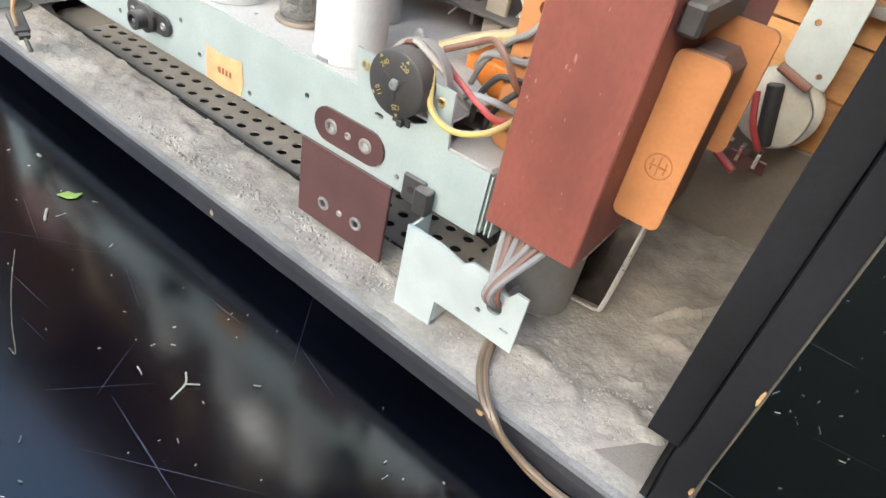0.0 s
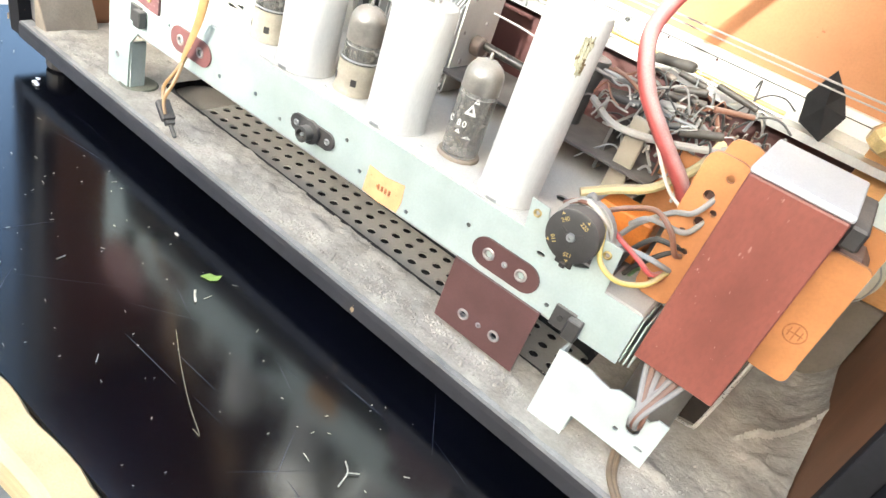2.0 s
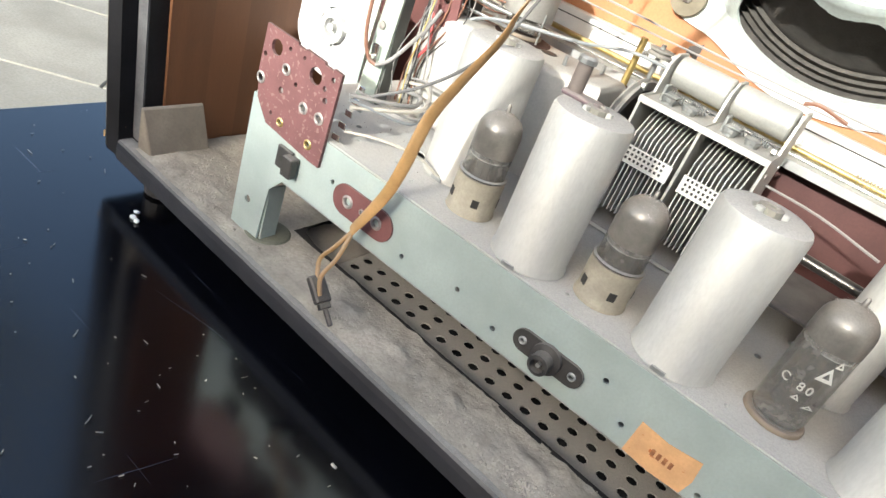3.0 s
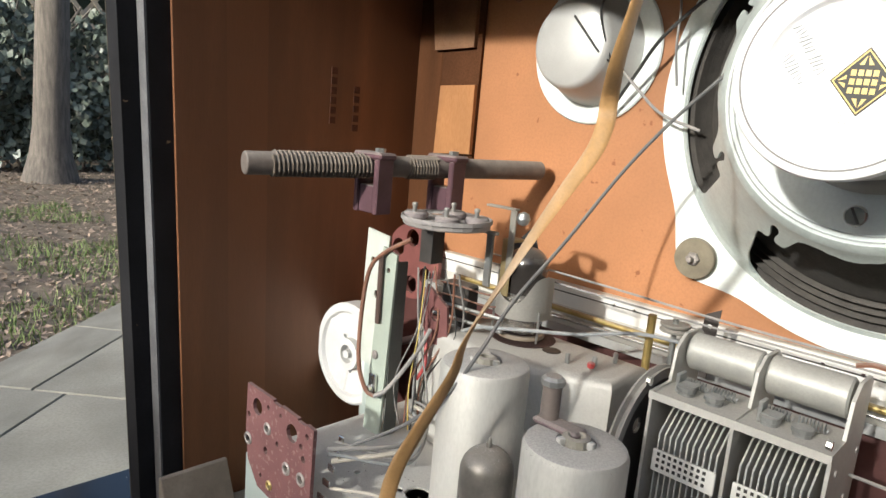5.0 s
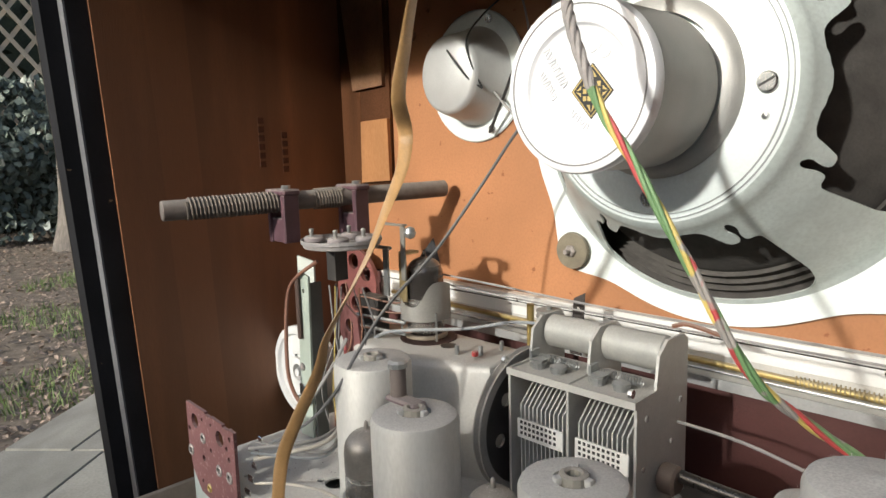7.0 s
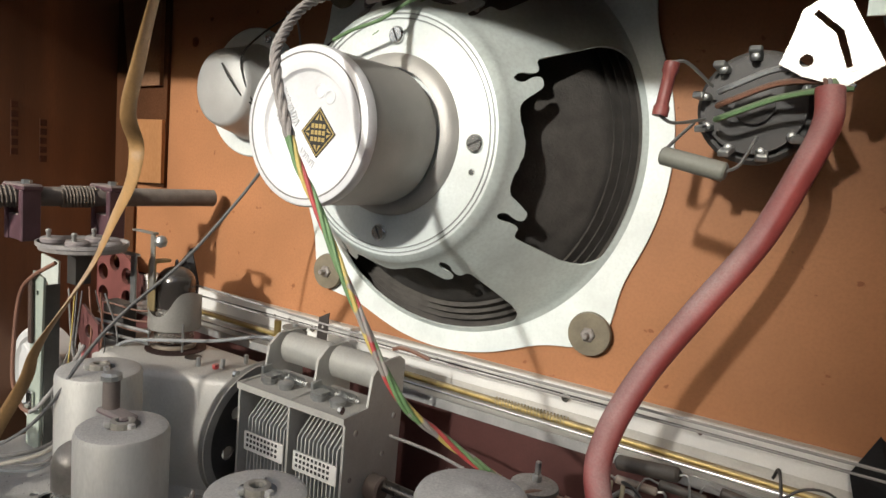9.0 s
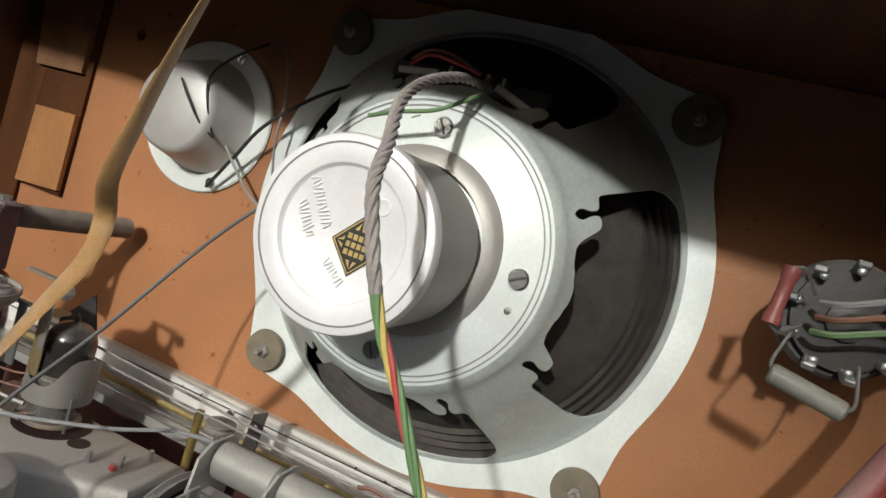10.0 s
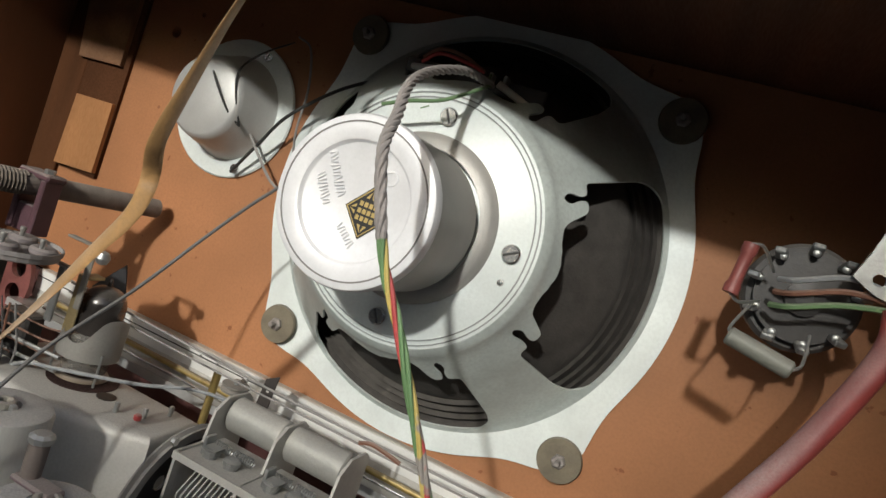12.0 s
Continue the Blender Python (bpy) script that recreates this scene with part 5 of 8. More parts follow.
def valve(x, y, base, tip, skirt, lbl, printed=False, getter=0.62, dome_mat=None):
    """A noval valve: pins in a socket, glass bulb, silvery getter dome and a pip."""
    v = thing("valve", (x, y, base), lbl, "valve", "glass valves on the deck")
    h, r = tip - base, 0.0098
    T = Matrix.Translation((x, y, base))
    if skirt:
        part("socket_skirt", lathe([(0.0102, 0.0003), (0.0114, 0.0003), (0.0114, 0.0012), (0.0109, 0.002), (0.0109, 0.0175), (0.0111, 0.0183), (0.0101, 0.0183), (0.0101, 0.0003)], T, 32), mat("grimy_ceramic_skirt", (0.36, 0.325, 0.255), 0.6, var=0.25, scale=90, bump=0.1, dust=0.5), v, "grimy cream ceramic socket skirt", smooth=True)
        for a in (-2.25, -0.95, 0.4, 1.9):
            part("window", box(0.0105, 0.0111, -0.0016, 0.0016, 0.0062, 0.0100, m=T @ Matrix.Rotation(a, 4, "Z")), BLACKPRINT, v)
        part("wire_band", lathe([(0.0102, 0), (0.0111, 0.0004), (0.0102, 0.0010)], T @ Matrix.Translation((0, 0, 0.0190)), 32), STEEL, v)
    else:
        part("socket_ring", lathe([(0.009, 0.0003), (0.0114, 0.0003), (0.0114, 0.0012), (0.0108, 0.0020), (0.009, 0.0020)], T, 32), mat("brown_socket_ring", (0.22, 0.17, 0.12), 0.6, dust=0.5), v, "pale socket ring", smooth=True)
    g = h - 0.004
    bulb = [(0, 0.003), (r * 0.95, 0.003), (r, 0.005), (r, getter * g)]
    part("bulb", lathe(bulb, T, 32), GLASS, v, "dusty clear glass bulb", smooth=True)
    hd = min(0.95 * r, g - getter * g)
    dome = [(r, getter * g), (r, g - hd)] + [(r * math.cos(q) ** 0.85, g - hd + hd * math.sin(q)) for q in (0.25, 0.5, 0.75, 1.0, 1.22, 1.42)] + [(0.0011, g + 0.0002), (0.0008, g + 0.003), (0, h)]
    part("getter_dome", lathe(dome, T, 32), dome_mat or GETTER, v, "grey getter-mirrored dome with pip", smooth=True)
    part("anode", joined(rod((x, y, base + 0.008), (x, y, base + getter * g - 0.003), 0.006, 10), box(x - 0.0072, x + 0.0072, y - 0.0012, y + 0.0012, base + 0.009, base + getter * g - 0.004)), INNER, v, "grey metal electrodes")
    part("mica", lathe([(0, 0), (0.0090, 0), (0.0090, 0.0004), (0, 0.0004)], T @ Matrix.Translation((0, 0, getter * g - 0.0025)), 16), WHITE, v)
    if printed:
        for txt, z, a0 in (("C 80", 0.0205, -0.9),):
            for k, ch in enumerate(txt):
                a = a0 + 0.3 * (k - 1.5) - math.pi / 2 + 0.75
                m = T @ Matrix.Rotation(a + math.pi / 2, 4, "Z") @ Matrix.Translation((0, -r - 0.0002, z)) @ upright(0)
                if ch != " ":
                    part("print", text_mesh(ch, 0.0048, m), PRINT, v, "worn white type number")
        for a, z, w, hh in ((-1.15, 0.029, 0.006, 0.006), (-0.95, 0.0145, 0.005, 0.0016), (-1.5, 0.0165, 0.003, 0.0022), (-1.0, 0.034, 0.003, 0.003)):
            m = T @ Matrix.Rotation(a + math.pi / 2, 4, "Z") @ Matrix.Translation((0, -r - 0.0002, z)) @ upright(0)
            part("print", plate([(-w / 2, -hh / 2), (w / 2, -hh / 2), (0, hh / 2)], [[(-w * 0.22, -hh * 0.28), (w * 0.22, -hh * 0.28), (0, hh * 0.16)]], 0.0001, m), PRINT, v)
    return v


valve(-0.1115, 0.0240, DECK, 0.1625, True, "dusty glass valve in cream socket skirt, grey top")
valve(-0.0410, 0.0240, DECK, 0.1625, True, "dusty glass valve in cream socket skirt, grey top", getter=0.6)
valve(0.0345, 0.0250, DECK, 0.1665, False, "clear glass valve with worn white printing", printed=True, getter=0.7)

# tin shield box with a shielded valve on it
sh = thing("shield_box", (-0.155, 0.1, DECK), "dusty tin tuner shield box with rounded edges", "shield box")
bm = plate([(-0.205, 0.078), (-0.160, 0.072), (-0.146, 0.072), (-0.104, 0.090), (-0.104, 0.1215), (-0.205, 0.1215)], [], 0.0560, Matrix.Translation((0, 0, DECK + 0.0003)))
bmesh.ops.bevel(bm, geom=[e for e in bm.edges if e.verts[0].co.z > 0.16 and e.verts[1].co.z > 0.16 and len(e.link_faces) == 2 and e.calc_face_angle(0) > 0.3], offset=0.004, segments=3, affect="EDGES", profile=0.5)
part("cover", bm, SHIELD, sh, "grey tin cover under dust", smooth=True)
for x, y in ((-0.116, 0.112), (-0.128, 0.093), (-0.119, 0.1)):
    part("adjuster", rod((x, y, 0.1668), (x, y, 0.1715), 0.0011, 8, 0.0003), STEEL, sh)
part("hole", lathe([(0, 0), (0.0042, 0), (0.0042, 0.0003), (0, 0.0003)], Matrix.Translation((-0.141, 0.100, 0.1669)), 16), BLACKPRINT, sh)
part("valve_hole", lathe([(0, 0), (0.0152, 0), (0.0152, 0.0004), (0, 0.0004)], Matrix.Translation((-0.160, 0.104, 0.1669)), 24), mat("dark_socket", (0.03, 0.012, 0.010), 0.7), sh)
vt = valve(-0.160, 0.104, 0.1672, 0.2135, False, "dark-topped glass valve inside a cut-away tin shield", getter=0.5, dome_mat=mat("dark_getter", (0.035, 0.03, 0.028), 0.15, metal=0.3, var=0.3, dust=0.4, coat=0.5))
bm = bmesh.new()
prev = None
for i in range(29):
    a = radians(-200 + i * 245 / 28)
    top = 0.1965 + 0.0015 * math.cos(3 * a + 0.5) - 0.010 * math.exp(-((i - 13) / 5) ** 4)
    cur = [bm.verts.new((-0.160 + 0.0132 * math.cos(a), 0.104 + 0.0132 * math.sin(a), z)) for z in (0.1775, top)]
    if prev:
        bm.faces.new((prev[0], cur[0], cur[1], prev[1]))
    prev = cur
bmesh.ops.solidify(bm, geom=list(bm.faces), thickness=0.0005)
part("shield_sleeve", bm, SHIELD, vt, "torn tin shield sleeve", smooth=True)
for a in (-2.6, -0.35):
    part("spring_leg", rod((-0.160 + 0.0136 * math.cos(a), 0.104 + 0.0136 * math.sin(a), 0.1672), (-0.160 + 0.0136 * math.cos(a), 0.104 + 0.0136 * math.sin(a), 0.182), 0.0006, 6), STEEL, vt)
part("red_dot", rod((-0.117, 0.094, 0.168), (-0.117, 0.094, 0.1705), 0.0016, 8, 0.0004), W_RED, sh)
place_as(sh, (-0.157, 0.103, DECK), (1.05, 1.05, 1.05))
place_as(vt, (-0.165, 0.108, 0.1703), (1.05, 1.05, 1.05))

# ---- tuning capacitor ----
vc = thing("tuning_capacitor", (-0.062, 0.1, DECK), "two-gang air tuning capacitor in grey metal frame", "tuning capacitor")
VY0, VY1, VZ = 0.081, 0.121, 0.1705
for x in (-0.0925, -0.062, -0.0315):
    pr = [(VY0, 0.113), (VY1, 0.113), (VY1, 0.186), (0.117, 0.1885), (0.104, 0.1885), (0.0975, 0.184), (0.0955, VZ + 0.0015), (VY0, VZ + 0.0012)]
    part("frame_plate", plate(pr, [], 0.0012, Matrix(((0, 0, 1, x), (1, 0, 0, 0), (0, 1, 0, 0), (0, 0, 0, 1)))), SHIELD, vc, "grey frame plate")
part("top_plate", box(-0.0912, -0.0316, VY0, VY1 - 0.012, VZ - 0.0005, VZ + 0.0006), SHIELD, vc)
part("bottom_plate", box(-0.0912, -0.0316, VY0, VY1, 0.1116, 0.113), SHIELD, vc)
part("cross_bar", box(-0.0925, -0.0303, VY0 - 0.0012, VY0, VZ - 0.0015, VZ + 0.0012), SHIELD, vc)
for x0, x1 in ((-0.0905, -0.0635), (-0.0605, -0.0332)):
    part("trimmer_drum", rod((x0, 0.110, 0.1815), (x1, 0.110, 0.1815), 0.0068, 24, 0.0008), mat("grey_drum", (0.42, 0.42, 0.39), 0.45, metal=0.4, dust=0.6), vc, "cylindrical grey trimmer drum", smooth=True)
    for dx in (0.008, 0.0185):
        part("trimmer_bush", lathe([(0, 0), (0.003, 0), (0.003, 0.001), (0.0036, 0.0014), (0.0036, 0.0028), (0.002, 0.0034), (0, 0.0034)], Matrix.Translation((x0 + dx, 0.0895, VZ + 0.0007)), 12), STEEL, vc)
    for dx in (0.0045, 0.0155):
        hx = [(x0 + dx + 0.009 * t, 0.0945 + 0.0016 * math.cos(t * 50), VZ + 0.0036 + 0.0016 * math.sin(t * 50)) for t in (i / 72 for i in range(73))]
        part("trimmer_spring", sweep(hx, 0.0003, 4, 1, smoothpts=False), STEEL, vc)
    part("trimmer_tab", joined(box(x0 + 0.004, x0 + 0.0055, 0.088, 0.094, VZ + 0.0008, VZ + 0.0075, 0.0003), box(x0 + 0.006, x0 + 0.012, 0.0865, 0.092, VZ + 0.0042, VZ + 0.0048)), STEEL, vc)
    part("comb_strip", box(x0 + 0.0022, x1 - 0.0006, VY0 + 0.0005, VY0 + 0.0016, 0.1435, 0.1515, 0.0003), WHITE, vc, "pale perforated comb strip")
    for j in range(3):
        for i in range(9):
            px, pz = x0 + 0.0042 + i * 0.0022, 0.1453 + j * 0.0022
            part("comb_hole", box(px, px + 0.0011, VY0 + 0.0002, VY0 + 0.0006, pz, pz + 0.0011), BLACKPRINT, vc)
    fin = None
    for i in range(11):
        x = x0 + 0.003 + i * 0.0022
        if fin is None:
            pr = [(VY0 + 0.002, 0.121), (VY1 - 0.002, 0.121), (VY1 - 0.002, 0.160), (0.102, 0.1675), (0.091, 0.1635), (VY0 + 0.002, 0.157)]
            fin = part("fin", plate(pr, [], 0.0006, Matrix(((0, 0, 1, 0), (1, 0, 0, 0), (0, 1, 0, 0), (0, 0, 0, 1)))), FINGREY, vc)
            fin.location = (x, 0, 0)
            first = fin
        else:
            f2 = new("fin", first.data)
            f2.parent, f2.matrix_parent_inverse, f2.location = vc, first.matrix_parent_inverse, (x, 0, 0)
    part("back_block", box(x0 + 0.001, x1 - 0.001, 0.112, 0.119, 0.115, 0.166), mat("dark_stator", (0.06, 0.06, 0.055), 0.6, metal=0.3), vc)
part("shaft_boss", rod((-0.0302, 0.1, 0.139), (-0.0225, 0.1, 0.139), 0.0055, 18, 0.001), mat("brown_boss", (0.16, 0.12, 0.10), 0.5, metal=0.3, dust=0.4), vc, smooth=True)
for y, z, r in ((0.088, 0.164, 0.0012), (0.115, 0.164, 0.0012), (0.090, 0.130, 0.0016), (0.113, 0.122, 0.0012), (0.108, 0.150, 0.001), (0.086, 0.146, 0.001)):
    part("frame_screw", lathe([(0, 0), (r, 0), (r, 0.0005), (0, 0.0008)], axis_to((-0.0302, y, z), (1, 0, 0)), 10), EYE, vc)
for z in (0.175, 0.116):
    for x in (-0.0925, -0.0315):
        part("screw", rod((x - 0.0008, VY0 - 0.002, z), (x + 0.0008, VY0 - 0.002, z), 0.0016, 8), BRIGHT, vc)
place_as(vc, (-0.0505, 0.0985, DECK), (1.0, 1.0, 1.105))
pul = thing("dial_pulley", (-0.1, 0.1, 0.115), "large dark grooved dial-cord pulley wheel", "pulley")
R = 0.0315
part("rim", lathe([(R - 0.004, -0.002), (R, -0.0022), (R, -0.0014), (R - 0.0016, -0.0004), (R - 0.0016, 0.0004), (R, 0.0014), (R, 0.0022), (R - 0.004, 0.002)], axis_to((-0.0985, 0.1, 0.1445), (1, 0, 0)), 48), mat("grey_pulley_rim", (0.30, 0.29, 0.27), 0.5, dust=0.4), pul, smooth=True)
part("web", plate(ring(0.1, 0.1445, R - 0.0035, 40), [ring(0.1 + 0.018 * math.cos(a), 0.1445 + 0.018 * math.sin(a), 0.003, 10) for a in (0.3, 1.35, 2.4, 3.4, 4.5, 5.5)], 0.0012, Matrix(((0, 0, 1, -0.0992), (1, 0, 0, 0), (0, 1, 0, 0), (0, 0, 0, 1)))), DARK, pul, "dark drilled web")
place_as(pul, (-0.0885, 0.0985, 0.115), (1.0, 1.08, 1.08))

# ---- dial rail ----
rail = thing("dial_rail", (0, 0.142, 0.17), "white-painted aluminium dial rail with drilled flange", "rail")
RX0, RX1 = -0.279, 0.252
rh = [(-0.1360, 0.1815), (-0.1480, 0.1815), (-0.0300, 0.1815), (-0.0455, 0.1815), (0.0700, 0.1800), (0.1020, 0.1800), (-0.2100, 0.1810)]
part("face", plate([(RX0, 0.1735), (RX1, 0.1735), (RX1, 0.1855), (RX0, 0.1855)], [ring(x, z, 0.0010, 8) for x, z in rh], 0.0012, upright(0.1680)), mat("white_rail_paint", (0.72, 0.71, 0.68), 0.4, var=0.08, scale=40, dust=0.25), rail)
part("shelf", box(RX0, RX1, 0.1520, 0.1667, 0.1665, 0.1675), BRIGHT, rail, "bright narrow metal shelf")
part("shelf_lip", box(RX0, RX1, 0.1510, 0.1519, 0.1628, 0.1675), mat("grey_lip", (0.46, 0.46, 0.45), 0.4, metal=0.4), rail)
part("top_flange", box(RX0, RX1, 0.1682, 0.1751, 0.1848, 0.1857), mat("grimy_rail_paint", (0.58, 0.55, 0.49), 0.5, var=0.2, scale=30, dust=0.3), rail)
part("web", box(RX0, RX1, 0.1669, 0.1679, 0.1668, 0.1734), mat("rail_web", (0.5, 0.48, 0.44), 0.5, dust=0.3), rail)
part("seam", box(RX0, RX1, 0.1664, 0.1668, 0.1811, 0.1817), DARK, rail, "dark seam along the rail")
for x in (-0.1160, 0.0420):
    screw((x, 0.1661, 0.1800), BACK, 0.0020, rail, slot=0.4)
guide = thing("dial_guide_rod", (0, 0.133, 0.174), "brass dial pointer guide rod with spring", "guide rod")
part("rod", rod((-0.2542, 0.1580, 0.1745), (0.1513, 0.1580, 0.1705), 0.0016, 12), BRASS, guide, smooth=True)
part("lower_rod", rod((-0.2542, 0.1555, 0.1698), (0.1513, 0.1555, 0.1692), 0.0011, 10), BRIGHT, guide, smooth=True)
helix = [(0.010 + 0.037 * t, 0.1580 + 0.0019 * math.cos(t * 140), 0.1722 + 0.0019 * math.sin(t * 140)) for t in (i / 160 for i in range(161))]
part("spring", sweep(helix, 0.00035, 5, 1, smoothpts=False), mat("dull_spring_wire", (0.42, 0.34, 0.18), 0.6, metal=0.2, dust=0.5), guide, "thin dull brown tension spring")
cords = thing("tuning_string", (0, 0.135, 0.18), "dusty grey tuning string strung along the rail", "string")
part("cord", sweep([(-0.2014, 0.1205, 0.2040), (-0.1300, 0.1180, 0.2030), (-0.0600, 0.1178, 0.2010), (0.0200, 0.1178, 0.2008), (0.1000, 0.1180, 0.2012), (0.1835, 0.1200, 0.2013), (0.2150, 0.1320, 0.2010)], 0.0006, 6, 10), W_GREY, cords, smooth=True)
part("cord", sweep([(-0.2014, 0.1205, 0.1990), (-0.1300, 0.1180, 0.1978), (-0.0600, 0.1178, 0.1975), (0.0200, 0.1178, 0.1975), (0.1000, 0.1180, 0.1982), (0.1835, 0.1200, 0.1980), (0.2150, 0.1320, 0.1975)], 0.0005, 6, 10), W_GREY, cords, smooth=True)
part("knot", sweep([(-0.0245, 0.1176, 0.1982), (-0.0190, 0.1172, 0.2000), (-0.0120, 0.1176, 0.1992), (-0.0050, 0.1178, 0.1978)], 0.0010, 6, 6), W_BROWN, cords)
idler = thing("idler_post", (-0.104, 0.1265, 0.165), "brass post with small idler pulley", "idler pulley")
part("post", rod((-0.1075, 0.1285, 0.166), (-0.1075, 0.1285, 0.193), 0.0019, 10), BRASS, idler)
part("wheel", lathe([(0, 0), (0.0066, 0), (0.0066, 0.0009), (0.0052, 0.0018), (0.0066, 0.0027), (0.0066, 0.0036), (0, 0.0036)], Matrix.Translation((-0.0975, 0.1310, 0.1875)), 20), mat("grey_idler", (0.20, 0.19, 0.17), 0.5, dust=0.6), idler)
part("stud", rod((-0.0975, 0.1310, 0.166), (-0.0975, 0.1310, 0.1935), 0.0014, 8), STEEL, idler)
part("blade", plate([(-0.0905, 0.168), (-0.0835, 0.168), (-0.0815, 0.2005), (-0.0880, 0.1970)], [ring(-0.0855, 0.192, 0.0011, 8)], 0.0008, upright(0.1395)), mat("dark_blade", (0.07, 0.06, 0.055), 0.5, metal=0.4), idler, "dark pointed metal blade")

# ---- ferrite aerial on its turning bracket ----
ant = thing("ferrite_aerial", (-0.205, 0.07, 0.2), "ferrite rod aerial with wound coil on purple clamps", "ferrite aerial")
A0, A1 = V(-0.2430, -0.002, 0.2455), V(-0.2045, 0.1635, 0.2480)
part("ferrite_rod", rod(A0, A1, 0.0053, 24, 0.0006), FERRITE, ant, smooth=True)
ax = (A1 - A0).normalized()
ux, uy = ax.orthogonal().normalized(), ax.cross(ax.orthogonal().normalized())
for a, b, turns, nm in ((0.07, 0.36, 24, "coil"), (0.48, 0.58, 10, "coil")):
    pts = [A0 + ax * ((A1 - A0).length * (a + (b - a) * i / (turns * 10))) + (ux * math.cos(i * 0.628) + uy * math.sin(i * 0.628)) * 0.0058 for i in range(turns * 10 + 1)]
    part(nm, sweep(pts, 0.00062, 4, 1, smoothpts=False), mat("dusty_litz", (0.15, 0.12, 0.095), 0.8, dust=0.4), ant, "dusty litz winding")
for f in (0.375, 0.625):
    c = A0 + (A1 - A0) * f
    b = joined(box(c.x - 0.0105, c.x + 0.0105, c.y - 0.0055, c.y + 0.0055, c.z + 0.0035, c.z + 0.007, 0.001), box(c.x + 0.0055, c.x + 0.009, c.y - 0.005, c.y + 0.005, 0.2236, c.z + 0.004, 0.0006), box(c.x - 0.009, c.x - 0.0055, c.y - 0.005, c.y + 0.005, 0.2236, c.z + 0.004, 0.0006), box(c.x - 0.0054, c.x + 0.0054, c.y - 0.0042, c.y + 0.0042, 0.2238, 0.2375, 0.0006))
    cl = part("clamp", b, PURPLE, ant, "purple bakelite clamp")
    part("nut", rod((c.x + 0.004, c.y, c.z + 0.007), (c.x + 0.004, c.y, c.z + 0.009), 0.0026, 6), STEEL, cl)
part("base_disc", lathe([(0, 0), (0.0195, 0), (0.0200, 0.0005), (0.0200, 0.0022), (0, 0.0022)], Matrix.Translation((-0.182, 0.066, 0.2244)), 28), mat("grey_disc", (0.24, 0.22, 0.21), 0.6, dust=0.6), ant, "dusty grey turntable disc")
part("stem", box(-0.200, -0.192, 0.068, 0.076, 0.204, 0.2242), DARK, ant)
for x, y in ((-0.192, 0.056), (-0.175, 0.059), (-0.187, 0.076), (-0.169, 0.072)):
    part("bush", rod((x, y, 0.2266), (x, y, 0.2302), 0.0056, 18, 0.0010), mat("grey_bush", (0.22, 0.19, 0.19), 0.6, dust=0.6), ant, smooth=True)
    part("solder_post", lathe([(0, 0), (0.0011, 0.0), (0.0010, 0.0026), (0.0014, 0.0034), (0.0012, 0.0044), (0, 0.0048)], Matrix.Translation((x + 0.002, y - 0.003, 0.2298)), 10), mat("dull_solder", (0.34, 0.33, 0.31), 0.4, metal=0.5, dust=0.5), ant, smooth=True)
brk = thing("aerial_bracket", (-0.21, 0.065, DECK), "pale green upright steel bracket carrying the aerial", "bracket")
part("channel", plate([(-0.2205, DECK + 0.0003), (-0.2085, DECK + 0.0003), (-0.2045, 0.2), (-0.2145, 0.2025)], [ring(-0.2100, 0.192, 0.0013, 10)], 0.0012, upright(0.058)), mat("pale_green_paint", (0.36, 0.41, 0.35), 0.5, var=0.12, dust=0.25), brk)
part("brown_bar", box(-0.2150, -0.2120, 0.0545, 0.0564, 0.166, 0.199, 0.0005), mat("dark_brown_bar", (0.07, 0.04, 0.03), 0.6, dust=0.3), brk, "dark brown bar on the upright")
# Flank of the pale green upright; the shade in its gap is painted on.
part("side_web", box(-0.2079, -0.2067, 0.0585, 0.066, DECK + 0.0003, 0.196), mat("shaded_green_steel", (0.10, 0.105, 0.095), 0.6, var=0.25, dust=0.1), brk, "flank of the upright coloured dark for shade")
part("back_plate", plate([(-0.263, 0.128), (-0.245, 0.128), (-0.242, 0.2005), (-0.260, 0.2025)], [ring(-0.2545, 0.186, 0.0017, 10), ring(-0.2495, 0.168, 0.0024, 12)], 0.0012, upright(0.0850)), mat("pale_grey_paint", (0.52, 0.55, 0.50), 0.5, var=0.12, dust=0.25), brk, "pale drilled plate behind the upright")
part("plate_foot", box(-0.259, -0.2475, 0.0864, 0.0876, FLOOR + 0.001, 0.140), ZINC, brk)
part("rear_web", box(-0.2200, -0.2188, 0.0585, 0.066, DECK + 0.0003, 0.150), ZINC, brk)
part("cheek", plate([(-0.2, 0.186), (-0.186, 0.178), (-0.184, 0.160), (-0.196, 0.158), (-0.204, 0.17)], [ring(-0.1935, 0.173, 0.0035, 14)], 0.0014, upright(0.075)), MAROON, brk, "maroon pertinax cheek with hole")
disc = thing("maroon_drum", (-0.290, 0.136, 0.171), "maroon drilled pertinax disc behind the aerial bracket", "drilled disc")
part("disc", plate(ring(-0.294, 0.171, 0.025, 40), [ring(-0.294 + 0.0155 * math.cos(a), 0.171 + 0.0155 * math.sin(a), 0.0058, 16) for a in (0.55, 1.6, 2.65, 3.7, 4.75, 5.8)], 0.0030, upright(0.139)), mat("maroon_drum_face", (0.19, 0.062, 0.055), 0.5, var=0.2, dust=0.2), disc, "maroon face with round holes")
part("hub", rod((-0.294, 0.1390, 0.171), (-0.294, 0.1464, 0.171), 0.004, 16), STEEL, disc)
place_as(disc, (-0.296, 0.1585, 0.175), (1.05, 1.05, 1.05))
part("tie_rods", joined(*[rod((-0.204, 0.083, z), (-0.164, 0.088, z), 0.0009, 6) for z in (0.164, 0.170, 0.176)]), STEEL, brk)
